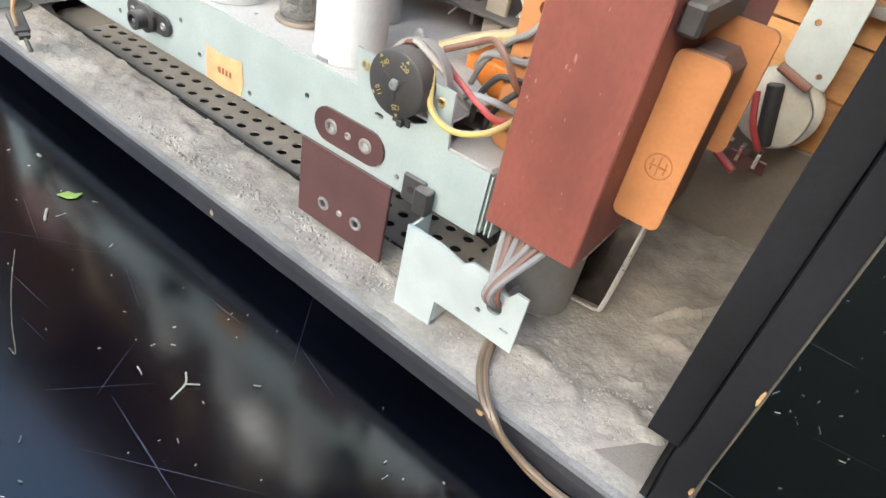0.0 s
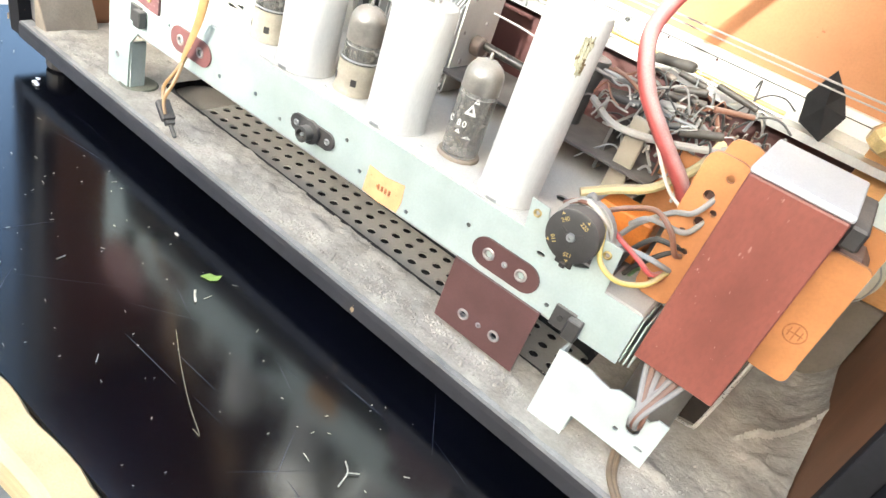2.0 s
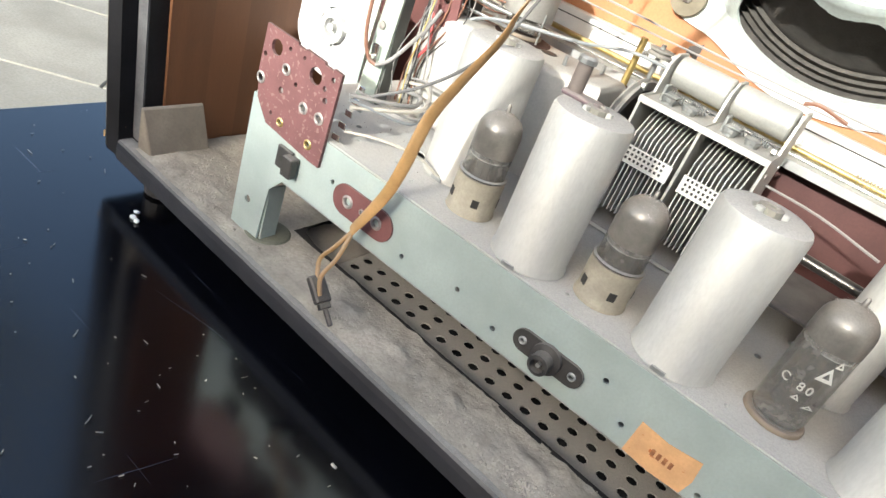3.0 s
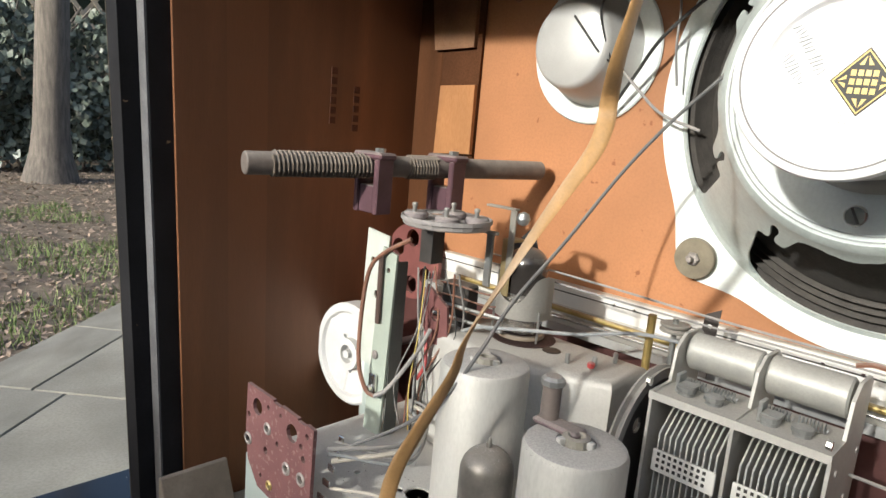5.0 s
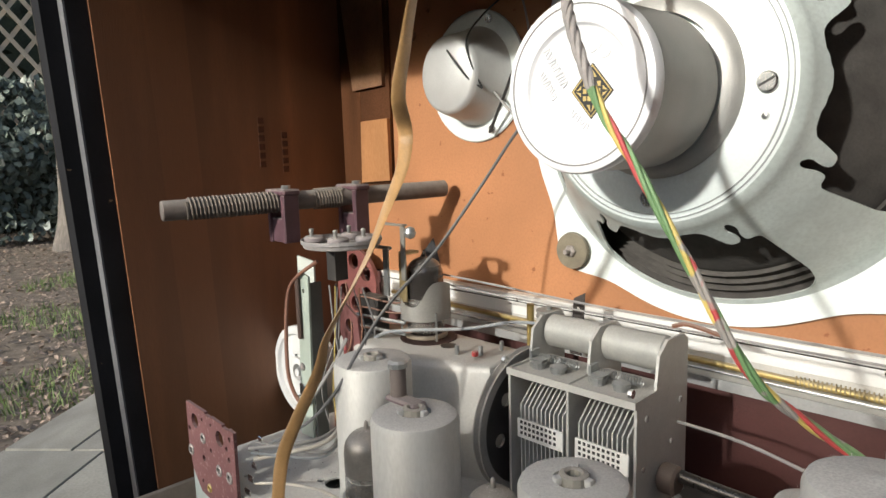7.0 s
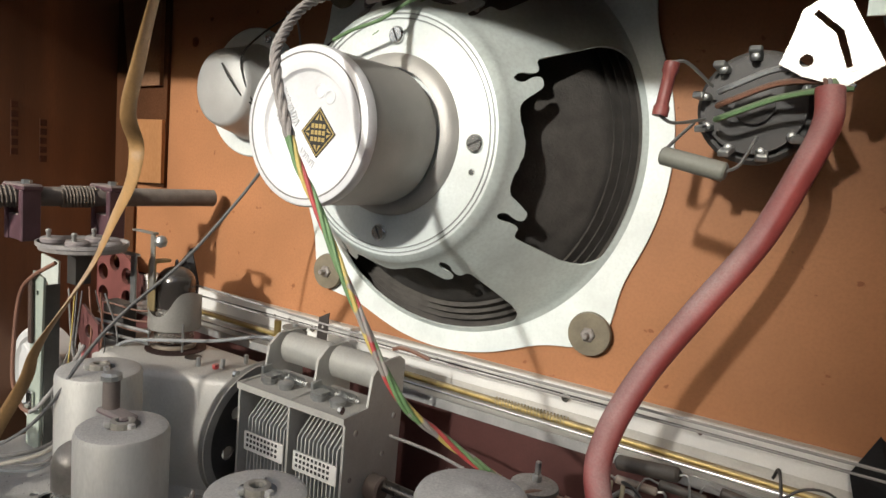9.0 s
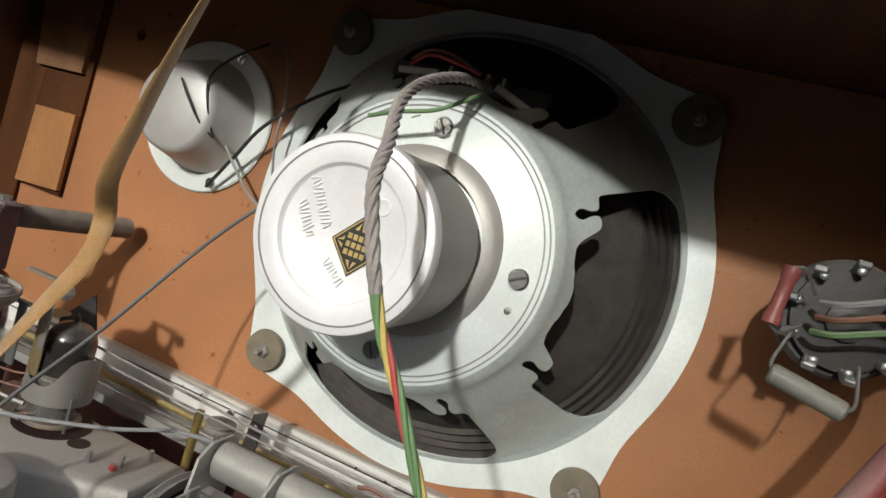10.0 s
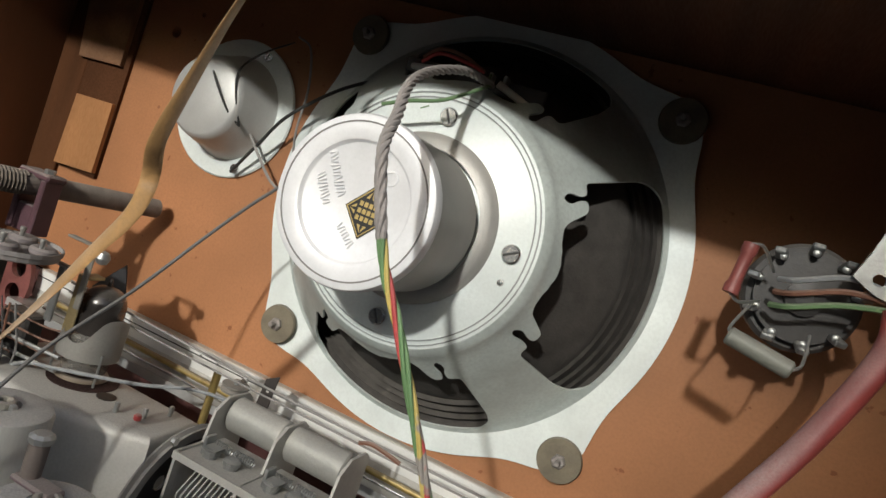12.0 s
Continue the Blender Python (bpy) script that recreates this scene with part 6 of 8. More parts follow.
part("lever", joined(box(-0.1745, -0.1705, 0.083, 0.0845, 0.190, 0.215, 0.0004), box(-0.181, -0.168, 0.082, 0.0845, 0.214, 0.2155, 0.0004)), STEEL, brk, "bent steel lever")
part("brass_strip", joined(box(-0.171, -0.165, 0.0905, 0.0915, 0.186, 0.212, 0.0004), box(-0.171, -0.165, 0.0915, 0.100, 0.2105, 0.212, 0.0004)), mat("tarnished_brass", (0.42, 0.33, 0.17), 0.4, metal=0.7, var=0.2, dust=0.3), brk, "tarnished bent brass strip")
part("ball", lathe([(0, -0.0032), (0.0023, -0.0023), (0.0032, 0), (0.0023, 0.0023), (0, 0.0032)], Matrix.Translation((-0.1595, 0.0895, 0.2225)), 14), STEEL, brk, smooth=True)
part("flag", plate([(-0.192, 0.178), (-0.171, 0.178), (-0.1695, 0.196), (-0.1765, 0.215), (-0.193, 0.199)], [], 0.0006, upright(0.121)), PAPER, brk, "black paper shade")
part("tray_rim", lathe([(0.0192, 0.0022), (0.0200, 0.0022), (0.0200, 0.0040), (0.0194, 0.0040)], Matrix.Translation((-0.1805, 0.0627, 0.2175)), 28), mat("grey_tray_rim", (0.30, 0.28, 0.27), 0.6, dust=0.6), brk)
part("bent_arm", joined(box(-0.1660, -0.1625, 0.0880, 0.0890, 0.198, 0.2255, 0.0003), box(-0.1800, -0.1625, 0.0870, 0.0905, 0.2255, 0.2265, 0.0003)), mat("dull_spring_steel", (0.34, 0.32, 0.28), 0.45, metal=0.6, dust=0.4), brk, "bent spring steel arm")
# Added dark block that makes the space behind the bracket read dense and dark.
part("dark_filler_block", box(-0.2035, -0.186, 0.0865, 0.0955, 0.150, 0.186, 0.001), DARK, brk, "added dark block filling the gap behind the bracket")
part("screw", lathe([(0, 0), (0.0022, 0), (0.0020, 0.0008), (0, 0.0011)], axis_to((-0.2148, 0.0567, 0.150), BACK), 12), EYE, brk)
for k in range(6):
    z = 0.158 + 0.0055 * k
    part("tie_wire", sweep([(-0.203, 0.080 + 0.001 * k, z), (-0.190, 0.084, z + 0.001), (-0.176, 0.090, z - 0.001), (-0.166, 0.096, z + 0.0005)], 0.0005, 5, 4), W_BROWN, brk)
random.seed(11)
tag = part("tag_strip", box(-0.202, -0.183, 0.083, 0.0845, 0.148, 0.160, 0.0004), MAROON, brk, "maroon tag strip")
for k in range(5):
    part("tag", box(-0.2 + 0.0038 * k, -0.1985 + 0.0038 * k, 0.081, 0.083, 0.147, 0.157, 0.0002), SOLDER, tag)
for k in range(10):
    a = V(-0.206 + 0.02 * random.random(), 0.066 + 0.014 * random.random(), 0.116)
    b = V(-0.204 + 0.022 * random.random(), 0.070 + 0.014 * random.random(), 0.2)
    pts = [a, a.lerp(b, 0.3) + V(random.gauss(0, 0.004), random.gauss(0, 0.003), 0), a.lerp(b, 0.65) + V(random.gauss(0, 0.004), random.gauss(0, 0.003), 0), b]
    cable("wire", pts, random.choice((0.0003, 0.0004, 0.0005)), random.choice((W_YELLOW, W_GREY, W_BROWN, W_GREY, W_BLACK, W_GREY, W_BROWN, W_BLACK)), "thin coloured coil wire behind the aerial bracket", 5)
cable("wire", [(-0.200, 0.062, 0.2150), (-0.214, 0.058, 0.2060), (-0.222, 0.056, 0.196), (-0.2235, 0.054, 0.175), (-0.221, 0.052, 0.150), (-0.217, 0.054, 0.136), (-0.212, 0.056, 0.133)], 0.0011, W_BROWN, "brown wire looping down the aerial bracket")
cable("wire", [(-0.212, 0.056, 0.133), (-0.204, 0.058, 0.140), (-0.197, 0.068, 0.158), (-0.195, 0.075, 0.17)], 0.0011, W_GREY, "dusty grey wire across the aerial bracket")
part("lug", joined(box(-0.2165, -0.2115, 0.0545, 0.0565, 0.130, 0.141, 0.0006), rod((-0.214, 0.056, 0.134), (-0.214, 0.052, 0.134), 0.0016, 8)), SOLDER, brk, "soldered lug")

place_as(brk, (-0.2125, 0.0685, DECK), (1.03, 1.06, 1.065))

MOULD = mat("grey_white_moulding", (0.64, 0.64, 0.63), 0.5, var=0.1, scale=60, bump=0.1, dust=0.4)
wheel = thing("drive_wheel", (-0.262, 0.09, DECK), "white moulded flywheel pulley with three ribs", "wheel")
WC = V(-0.283, 0.093, 0.1225)
WM = axis_to(WC, BACK)
part("drum", lathe([(0.0095, 0), (0.0235, 0), (0.0245, 0.001), (0.0245, 0.0115), (0.0235, 0.0125), (0.0205, 0.0125), (0.0195, 0.0105), (0.0095, 0.0105)], (WM @ Matrix.Diagonal((1.24, 1.24, 1.0, 1))), 48), MOULD, wheel, smooth=True)
part("hub", lathe([(0, -0.012), (0.0045, -0.012), (0.0045, 0.0), (0.0075, 0.0), (0.0075, 0.0125), (0.0045, 0.0130), (0.0045, 0.008), (0.002, 0.008), (0.002, 0.0135), (0, 0.0135)], (WM @ Matrix.Diagonal((1.24, 1.24, 1.0, 1))), 28), MOULD, wheel, smooth=True)
part("disc_face", lathe([(0.004, 0.0065), (0.0215, 0.0065), (0.0215, 0.0085), (0.004, 0.0085)], (WM @ Matrix.Diagonal((1.24, 1.24, 1.0, 1))), 40), MOULD, wheel)
for a in (0.35, 2.45, 4.5):
    part("rib", box(0.0065, 0.0222, -0.0022, 0.0022, 0.0080, 0.0112, 0.0008, m=(WM @ Matrix.Diagonal((1.24, 1.24, 1.0, 1))) @ Matrix.Rotation(a, 4, "Z")), MOULD, wheel)
part("axle", rod((WC.x, WC.y - 0.002, WC.z), (WC.x, 0.1455, WC.z), 0.0024, 12), STEEL, wheel)
part("foot", box(-0.292, -0.280, 0.100, 0.104, FLOOR + 0.001, 0.1195), ZINC, wheel)
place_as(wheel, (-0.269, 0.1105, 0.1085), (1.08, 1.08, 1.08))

# ---- loudspeaker ----
spk = thing("loudspeaker", (SPX, BAF, SPZ - 0.09), "large round loudspeaker with galvanised basket and grey magnet", "loudspeaker")
KN = [(-0.1090, 0.2155), (0.0490, 0.2120), (0.0490, 0.3710), (-0.1120, 0.3735)]
KS = 1.115
# basket: rounded square flange with ears, sloping bowl with four windows
NA = 144


def rim_r(a):
    """Outer edge of the flange: a circle with four ears."""
    r = 0.1065
    for kx, kz in KN:
        b = math.atan2(kz - SPZ, kx - SPX)
        d = math.atan2(math.sin(a - b), math.cos(a - b))
        r = max(r, 0.1065 + 0.0130 * math.exp(-(d / 0.17) ** 2))
    return r


WIN = [radians(-1.5 + 90 * k) for k in range(4)]
BP = [(0.0860, 0.1472), (0.0835, 0.1462), (0.0815, 0.1442), (0.0790, 0.1418), (0.0760, 0.1394), (0.0725, 0.1368), (0.069, 0.1341), (0.0655, 0.1313), (0.062, 0.1285), (0.0585, 0.1258), (0.055, 0.1233), (0.0515, 0.1206), (0.0495, 0.1182), (0.047, 0.1172), (0.0455, 0.1180), (0.030, 0.1183)]


def bowl_y(r):
    """Depth of the bowl: a deep, steep pan behind the pole plate."""
    y = float(np.interp(r, [q[0] for q in BP[::-1]], [q[1] for q in BP[::-1]]))
    return 0.1235 + (y - 0.1233) * 1.954


fl = plate([(SPX + rim_r(2 * math.pi * i / NA) * math.cos(2 * math.pi * i / NA), SPZ + rim_r(2 * math.pi * i / NA) * math.sin(2 * math.pi * i / NA)) for i in range(NA)], [ring(SPX, SPZ, 0.0853 * KS, 72)], 0.0014, upright(0.1718))
part("basket_flange", fl, BASKET, spk, "galvanised flange with four ears")


def window(a, r):
    """True inside one of the four windows, with keyhole notches at its inner corners."""
    for w in WIN:
        d = abs(math.atan2(math.sin(a - w), math.cos(a - w)))
        half, rout = 0.585, 0.0838
        s = min(1, max(0, (d - 0.30) / 0.12))
        rin = 0.0530 + 0.0062 * s * s * (3 - 2 * s) + 0.0006 * math.cos(14 * d)
        if rin < r < rout and d < half:
            u, v, c = (half - d) * r, rout - r, 0.009
            v2 = r - rin
            if not (u < c and v < c and math.hypot(c - u, c - v) > c) and not (u < 0.002 and v2 < 0.002 and math.hypot(0.002 - u, 0.002 - v2) > 0.002):
                return True
        u, v = (d - 0.485) * r, r - 0.0545
        if math.hypot(u, v) < 0.0019 or (abs(u) < 0.0009 and 0.0545 < r < 0.0605):
            return True
    return False


bm = bmesh.new()
NB = 520
fine_r = [0.0860, 0.0848] + [0.0840 - 0.00066 * i for i in range(49)] + [0.0512, 0.0504, 0.0495, 0.047, 0.0455, 0.030]
BPF = [(r, bowl_y(r)) for r in fine_r]
rings_b = [[bm.verts.new((SPX + KS * r0 * math.cos(2 * math.pi * i / NB), y, SPZ + KS * r0 * math.sin(2 * math.pi * i / NB))) for i in range(NB)] for r0, y in BPF]
for k in range(len(BPF) - 1):
    rm = (BPF[k][0] + BPF[k + 1][0]) / 2
    for i in range(NB):
        if not window(2 * math.pi * (i + 0.5) / NB, rm):
            j = (i + 1) % NB
            bm.faces.new((rings_b[k][i], rings_b[k][j], rings_b[k + 1][j], rings_b[k + 1][i]))
bmesh.ops.delete(bm, geom=[v for v in bm.verts if not v.link_faces], context="VERTS")
rimv = [v for v in bm.verts if any(e.is_boundary for e in v.link_edges) and 0.036 < math.hypot(v.co.x - SPX, v.co.z - SPZ) < 0.0850 * KS]
for _ in range(5):
    move = {}
    for v in rimv:
        nb = [e.other_vert(v).co for e in v.link_edges if e.is_boundary]
        if len(nb) == 2:
            move[v] = v.co * 0.4 + (nb[0] + nb[1]) * 0.3
    for v, c in move.items():
        v.co = (c.x, bowl_y(math.hypot(c.x - SPX, c.z - SPZ) / KS), c.z)
bmesh.ops.recalc_face_normals(bm, faces=bm.faces)
bmesh.ops.solidify(bm, geom=list(bm.faces), thickness=0.0009)
part("basket", bm, mat("dull_galvanised_bowl", (0.56, 0.62, 0.595), 0.42, metal=0.25, var=0.22, scale=28, fine=600, bump=0.06, dust=0.3), spk, "galvanised sheet basket with four windows", smooth=True)
CP = [(0.0857, 0.1486), (0.0835, 0.1492), (0.0815, 0.1492), (0.0800, 0.1466), (0.0786, 0.1492), (0.0770, 0.1462), (0.0755, 0.1484), (0.0738, 0.1450), (0.0722, 0.1470), (0.0705, 0.1438), (0.030, 0.1215), (0.0, 0.1215)]
part("cone", lathe([(KS * r, -(0.1718 + (y - 0.1488) * 1.7)) for r, y in CP], Matrix.Translation((SPX, 0, SPZ)) @ pose(0, 0, 0, 90, 0, 0), 72), CONE, spk, "dark grey paper cone with corrugated rim", smooth=True)
MS = axis_to((SPX, 0.1135, SPZ), BACK) @ Matrix.Diagonal((KS, KS, 1.0, 1.0))
part("front_plate", lathe([(0.0, 0), (0.0478, 0), (0.0478, 0.0012), (0.0468, 0.002), (0.0, 0.0022)], MS, 72), BASKET, spk, "bright pole plate ring", smooth=True)
for rg in (0.0437, 0.0455):
    part("turned_groove", lathe([(rg, 0.0019), (rg, 0.0024), (rg + 0.0005, 0.0024), (rg + 0.0005, 0.0019)], MS, 64), mat("groove_shade", (0.30, 0.32, 0.31), 0.5), spk)
part("magnet_foot", lathe([(0.0255, 0.002), (0.0312, 0.0022), (0.0307, 0.0042), (0.0285, 0.0062), (0.0255, 0.0068)], MS, 56), MAGNET, spk, smooth=True)
MX, MZ = -0.0325, 0.2925
MT = axis_to((MX, 0.1091, MZ), BACK) @ Matrix.Diagonal((1.08, 1.08, 1.0, 1.0))
part("magnet_pot", lathe([(0.0, 0.004), (0.0266, 0.004), (0.0270, 0.006), (0.0270, 0.0450), (0.0258, 0.0465), (0.0, 0.0465)], MT, 64), MAGNET, spk, "grey painted magnet pot", smooth=True)
part("magnet_cap", lathe([(0.0, 0.0475), (0.0182, 0.0475), (0.0186, 0.0478), (0.0192, 0.0492), (0.0198, 0.0495), (0.0256, 0.0497), (0.0270, 0.0490), (0.0275, 0.0478), (0.0275, 0.0445), (0.0268, 0.0440)], MT, 64), MAGCAP, spk, "bright aluminium magnet cap", smooth=True)
part("cap_groove", lathe([(0.0244, 0.0495), (0.0244, 0.04985), (0.0249, 0.04985), (0.0249, 0.0495)], MT, 64), mat("groove", (0.22, 0.21, 0.20), 0.5), spk)
FY = 0.1091 - 0.0476
for a, r0 in ((1.57, 0.0420), (-0.02, 0.0425), (-1.60, 0.0425), (3.1, 0.0425)):
    screw((SPX + r0 * math.cos(a), 0.1115, SPZ + r0 * math.sin(a)), BACK, 0.0037, spk, slot=a + 0.5)
part("rivet", lathe([(0, 0), (0.0015, 0), (0.0012, 0.0006), (0, 0.0007)], axis_to((0.0105, 0.1115, 0.2810), BACK), 12), BRIGHT, spk)
# gold diamond mark and worn raised marks on the cap
em = upright(FY) @ Matrix.Translation((-0.0270, 0.2905, 0)) @ Matrix.Rotation(radians(-2), 4, "Z")
mark = part("diamond_mark", plate([(-0.0082, 0), (0, -0.0092), (0.0082, 0), (0, 0.0092)], [], 0.0003, em), BLACKPRINT, spk, "black and gold diamond badge")
gold = bmesh.new()
for s0, s1 in ((0.94, 0.88),):
    add(gold, plate([(-0.0082 * s0, 0), (0, -0.0092 * s0), (0.0082 * s0, 0), (0, 0.0092 * s0)], [[(-0.0082 * s1, 0), (0, -0.0092 * s1), (0.0082 * s1, 0), (0, 0.0092 * s1)]], 0.0001, em @ Matrix.Translation((0, 0, 0.0003))))
for z in (-0.0024, 0, 0.0024):
    for x in (-0.0027, -0.0009, 0.0009, 0.0027):
        add(gold, box(x - 0.00065, x + 0.00065, z - 0.0008, z + 0.0008, 0, 0.0001, m=em @ Matrix.Translation((0, 0, 0.0003))))
for sgn in (-1, 1):
    for x in (-0.0012, 0.0012):
        add(gold, plate([(x - 0.0006, sgn * 0.0045), (x + 0.0006, sgn * 0.0045), (0.1 * x, sgn * 0.0070)], [], 0.0001, em @ Matrix.Translation((0, 0, 0.0003))))
        add(gold, plate([(sgn * 0.0042, x - 0.0006), (sgn * 0.0042, x + 0.0006), (sgn * 0.0062, 0.1 * x)], [], 0.0001, em @ Matrix.Translation((0, 0, 0.0003))))
part("badge_print", gold, GOLD, mark)
random.seed(3)
for x0, z0, cnt, turn, tall in ((-0.0455, 0.3055, 7, -58, 0.0021), (-0.0475, 0.2975, 5, -58, 0.0021), (-0.0345, 0.2835, 4, -40, 0.0017)):
    ca, sa = math.cos(radians(turn)), math.sin(radians(turn))
    for k in range(cnt):
        for off, slant in ((-0.0005, 12), (0.0006, -12)):
            m = upright(FY) @ Matrix.Translation((x0 + (0.0023 * k + off) * ca, z0 + (0.0023 * k + off) * sa, 0)) @ Matrix.Rotation(radians(turn + random.choice((-1, 0, 1)) * slant), 4, "Z")
            hb = tall * random.uniform(0.6, 1.0)
            part("raised_bar", box(-0.0003, 0.0003, -hb, hb, 0, 0.0005, 0.0002, m=m), MAGCAP, spk)
for dx, dz in ((0.0050, 0.3055), (0.0100, 0.3035)):
    part("raised_ring", lathe([(0.0018, 0), (0.0027, 0), (0.0025, 0.0003), (0.0020, 0.0003)], axis_to((-0.0325 + dx, FY, dz), BACK), 20), MAGCAP, spk, smooth=True)
# fixing washers
for kx, kz in KN:
    w = part("fixing_washer", lathe([(0.0030, 0), (0.0099, 0), (0.0104, 0.0012), (0.0099, 0.0030), (0.0030, 0.0034)], axis_to((kx, 0.1696, kz), BACK), 32), FIBRE, spk, "brown fibre fixing washer", smooth=True)
    part("nut", lathe([(0, 0), (0.0034, 0), (0.0034, 0.0016), (0.0026, 0.0022), (0, 0.0022)], axis_to((kx, 0.1664, kz), BACK), 6), EYE, w)
    part("stud", rod((kx, 0.1642, kz), (kx, 0.1605, kz), 0.0014, 10, 0.0003), EYE, w)
# solder terminals at the top of the basket
term = part("terminal_strip", box(-0.0689, -0.0029, 0.1335, 0.1350, 0.3535, 0.3601, 0.0004), DARK, spk, "dark terminal strip")
for x in (-0.0425, -0.0271, -0.0205):
    part("terminal_tag", box(x - 0.0008, x + 0.0008, 0.128, 0.1335, 0.3575, 0.3610, 0.0003), STEEL, term)
part("pale_tube", rod((-0.0227, 0.1280, 0.3569), (-0.0051, 0.1320, 0.3502), 0.0016, 10), WHITE, term)
part("pale_tube", rod((-0.0645, 0.1310, 0.3557), (-0.0469, 0.1280, 0.3569), 0.0014, 10), WHITE, term)
for d in (0, 0.002):
    cable("wire", [(-0.059, 0.128, 0.358 + d), (-0.050, 0.123, 0.3618 + d), (-0.039, 0.123, 0.3612 + d), (-0.0293, 0.1260, 0.3596)], 0.0008, W_BROWN if d else W_RED, "reddish wire on loudspeaker terminals")
cable("wire", [(-0.0260, 0.1250, 0.3590), (-0.0249, 0.1190, 0.3513), (-0.0315, 0.1140, 0.3436), (-0.0447, 0.1120, 0.3359), (-0.0513, 0.1160, 0.3321)], 0.0006, W_GREEN, "thin green wire over the pole plate")

# ---- tweeter ----
tw = thing("tweeter", (TWX, BAF, TWZ - 0.034), "small round tweeter with pale metal cup", "tweeter")
TM = axis_to((TWX, BAF - 0.0003, TWZ), BACK)
part("flange", lathe([(0.0280, 0), (0.0392, 0), (0.0395, 0.0008), (0.0387, 0.0016), (0.0280, 0.0018)], TM, 48), BASKET, tw, smooth=True)
part("cup", lathe([(0.0, 0.0262), (0.0200, 0.0262), (0.0224, 0.0245), (0.0232, 0.0220), (0.0282, 0.004), (0.0296, 0.0018)], TM, 48), mat("pale_grey_cup", (0.56, 0.56, 0.54), 0.45, metal=0.3, var=0.08, dust=0.2), tw, "pale grey drawn metal cup", smooth=True)
for a in (1.2, -1.15, 2.75):
    screw((TWX + 0.0348 * math.cos(a), BAF - 0.0020, TWZ + 0.0348 * math.sin(a)), BACK, 0.0027, tw, slot=a)
part("lead", sweep([(-0.1600, 0.1525, 0.3065), (-0.1651, 0.1465, 0.3121), (-0.1729, 0.1440, 0.3216), (-0.1808, 0.1455, 0.3294)], 0.0006, 6, 6), W_BLACK, tw)
part("lead", sweep([(-0.1600, 0.1525, 0.3065), (-0.1628, 0.1470, 0.3194), (-0.1668, 0.1475, 0.3339), (-0.1651, 0.1585, 0.3474), (-0.1561, 0.1695, 0.3597)], 0.0006, 6, 6), W_BLACK, tw)
cable("wire", [(-0.1670, 0.1660, 0.2820), (-0.1512, 0.1610, 0.3018), (-0.1365, 0.1570, 0.3199), (-0.1139, 0.1590, 0.3402), (-0.0913, 0.1620, 0.3538), (-0.0721, 0.1490, 0.3605)], 0.0009, W_BLACK, "black wire from tweeter to loudspeaker")
cable("wire", [(-0.1613, 0.1630, 0.3063), (-0.1478, 0.1600, 0.2950), (-0.1331, 0.1590, 0.2837), (-0.1139, 0.1620, 0.2769)], 0.0008, W_GREY, "grey wire beneath the loudspeaker rim")
cable("wire", [(-0.1534, 0.1680, 0.3628), (-0.1399, 0.1620, 0.3571), (-0.1308, 0.1580, 0.3368), (-0.1297, 0.1580, 0.3142), (-0.1286, 0.1620, 0.2973)], 0.0006, W_GREY, "thin dark wire loop beside the tweeter")
cable("wire", [(-0.0874, 0.1178, 0.2987), (-0.1075, 0.1162, 0.2775), (-0.1233, 0.1111, 0.2551), (-0.1315, 0.0869, 0.2250), (-0.1310, 0.0543, 0.2029), (-0.1298, 0.0356, 0.1862), (-0.1391, 0.0285, 0.1665), (-0.1578, 0.0246, 0.1477), (-0.1770, 0.0120, 0.1340)], 0.0008, mat("dark_grey_wire", (0.12, 0.12, 0.12), 0.7, dust=0.4), "long grey wire from loudspeaker across to the ribbon cable")
cable("wire", [(-0.197, 0.086, 0.160), (-0.180, 0.088, 0.1725), (-0.156, 0.088, 0.179), (-0.13, 0.105, 0.181), (-0.108, 0.118, 0.1855), (-0.085, 0.124, 0.1855), (-0.06, 0.110, 0.190)], 0.0009, W_BLUE, "pale grey-green wire over the shield box")
cable("wire", [(-0.205, 0.082, 0.178), (-0.201, 0.078, 0.165), (-0.196, 0.074, 0.152), (-0.199, 0.072, 0.143)], 0.0009, W_RED, "short red wire beside the shield box")

# tan ribbon cable with its little plug
solo("ribbon_cable", sweep([(-0.0640, 0.034, CEIL - 0.002), (-0.0680, 0.029, 0.355), (-0.0716, 0.0239, 0.3285), (-0.0750, 0.0215, 0.309), (-0.0780, 0.0200, 0.2915), (-0.0832, 0.0268, 0.2810), (-0.0837, 0.0272, 0.2739), (-0.0865, 0.0270, 0.2650), (-0.0955, 0.0265, 0.2507), (-0.1060, 0.0255, 0.2330), (-0.1106, 0.0186, 0.2178), (-0.1140, 0.0115, 0.2045), (-0.1148, 0.0078, 0.1970), (-0.1163, 0.0055, 0.1870), (-0.1225, -0.0021, 0.1670), (-0.1270, -0.0070, 0.1510), (-0.1294, -0.0095, 0.1290), (-0.133, -0.0095, 0.114), (-0.139, -0.009, 0.100), (-0.147, -0.008, 0.084)], 0.00068, 12, 8, 4.0, (80, 430)), TAN, "flat tan two-core ribbon cable hanging through the radio", "cable", smooth=True)
plug = thing("aerial_plug", (-0.143, -0.016, FLOOR), "small black two-pin plug on split tan cable end", "plug")
part("split_core", sweep([(-0.146, -0.006, 0.086), (-0.152, -0.010, 0.072), (-0.157, -0.012, 0.062), (-0.153, -0.014, 0.052)], 0.0011, 8, 6), TAN, plug, smooth=True)
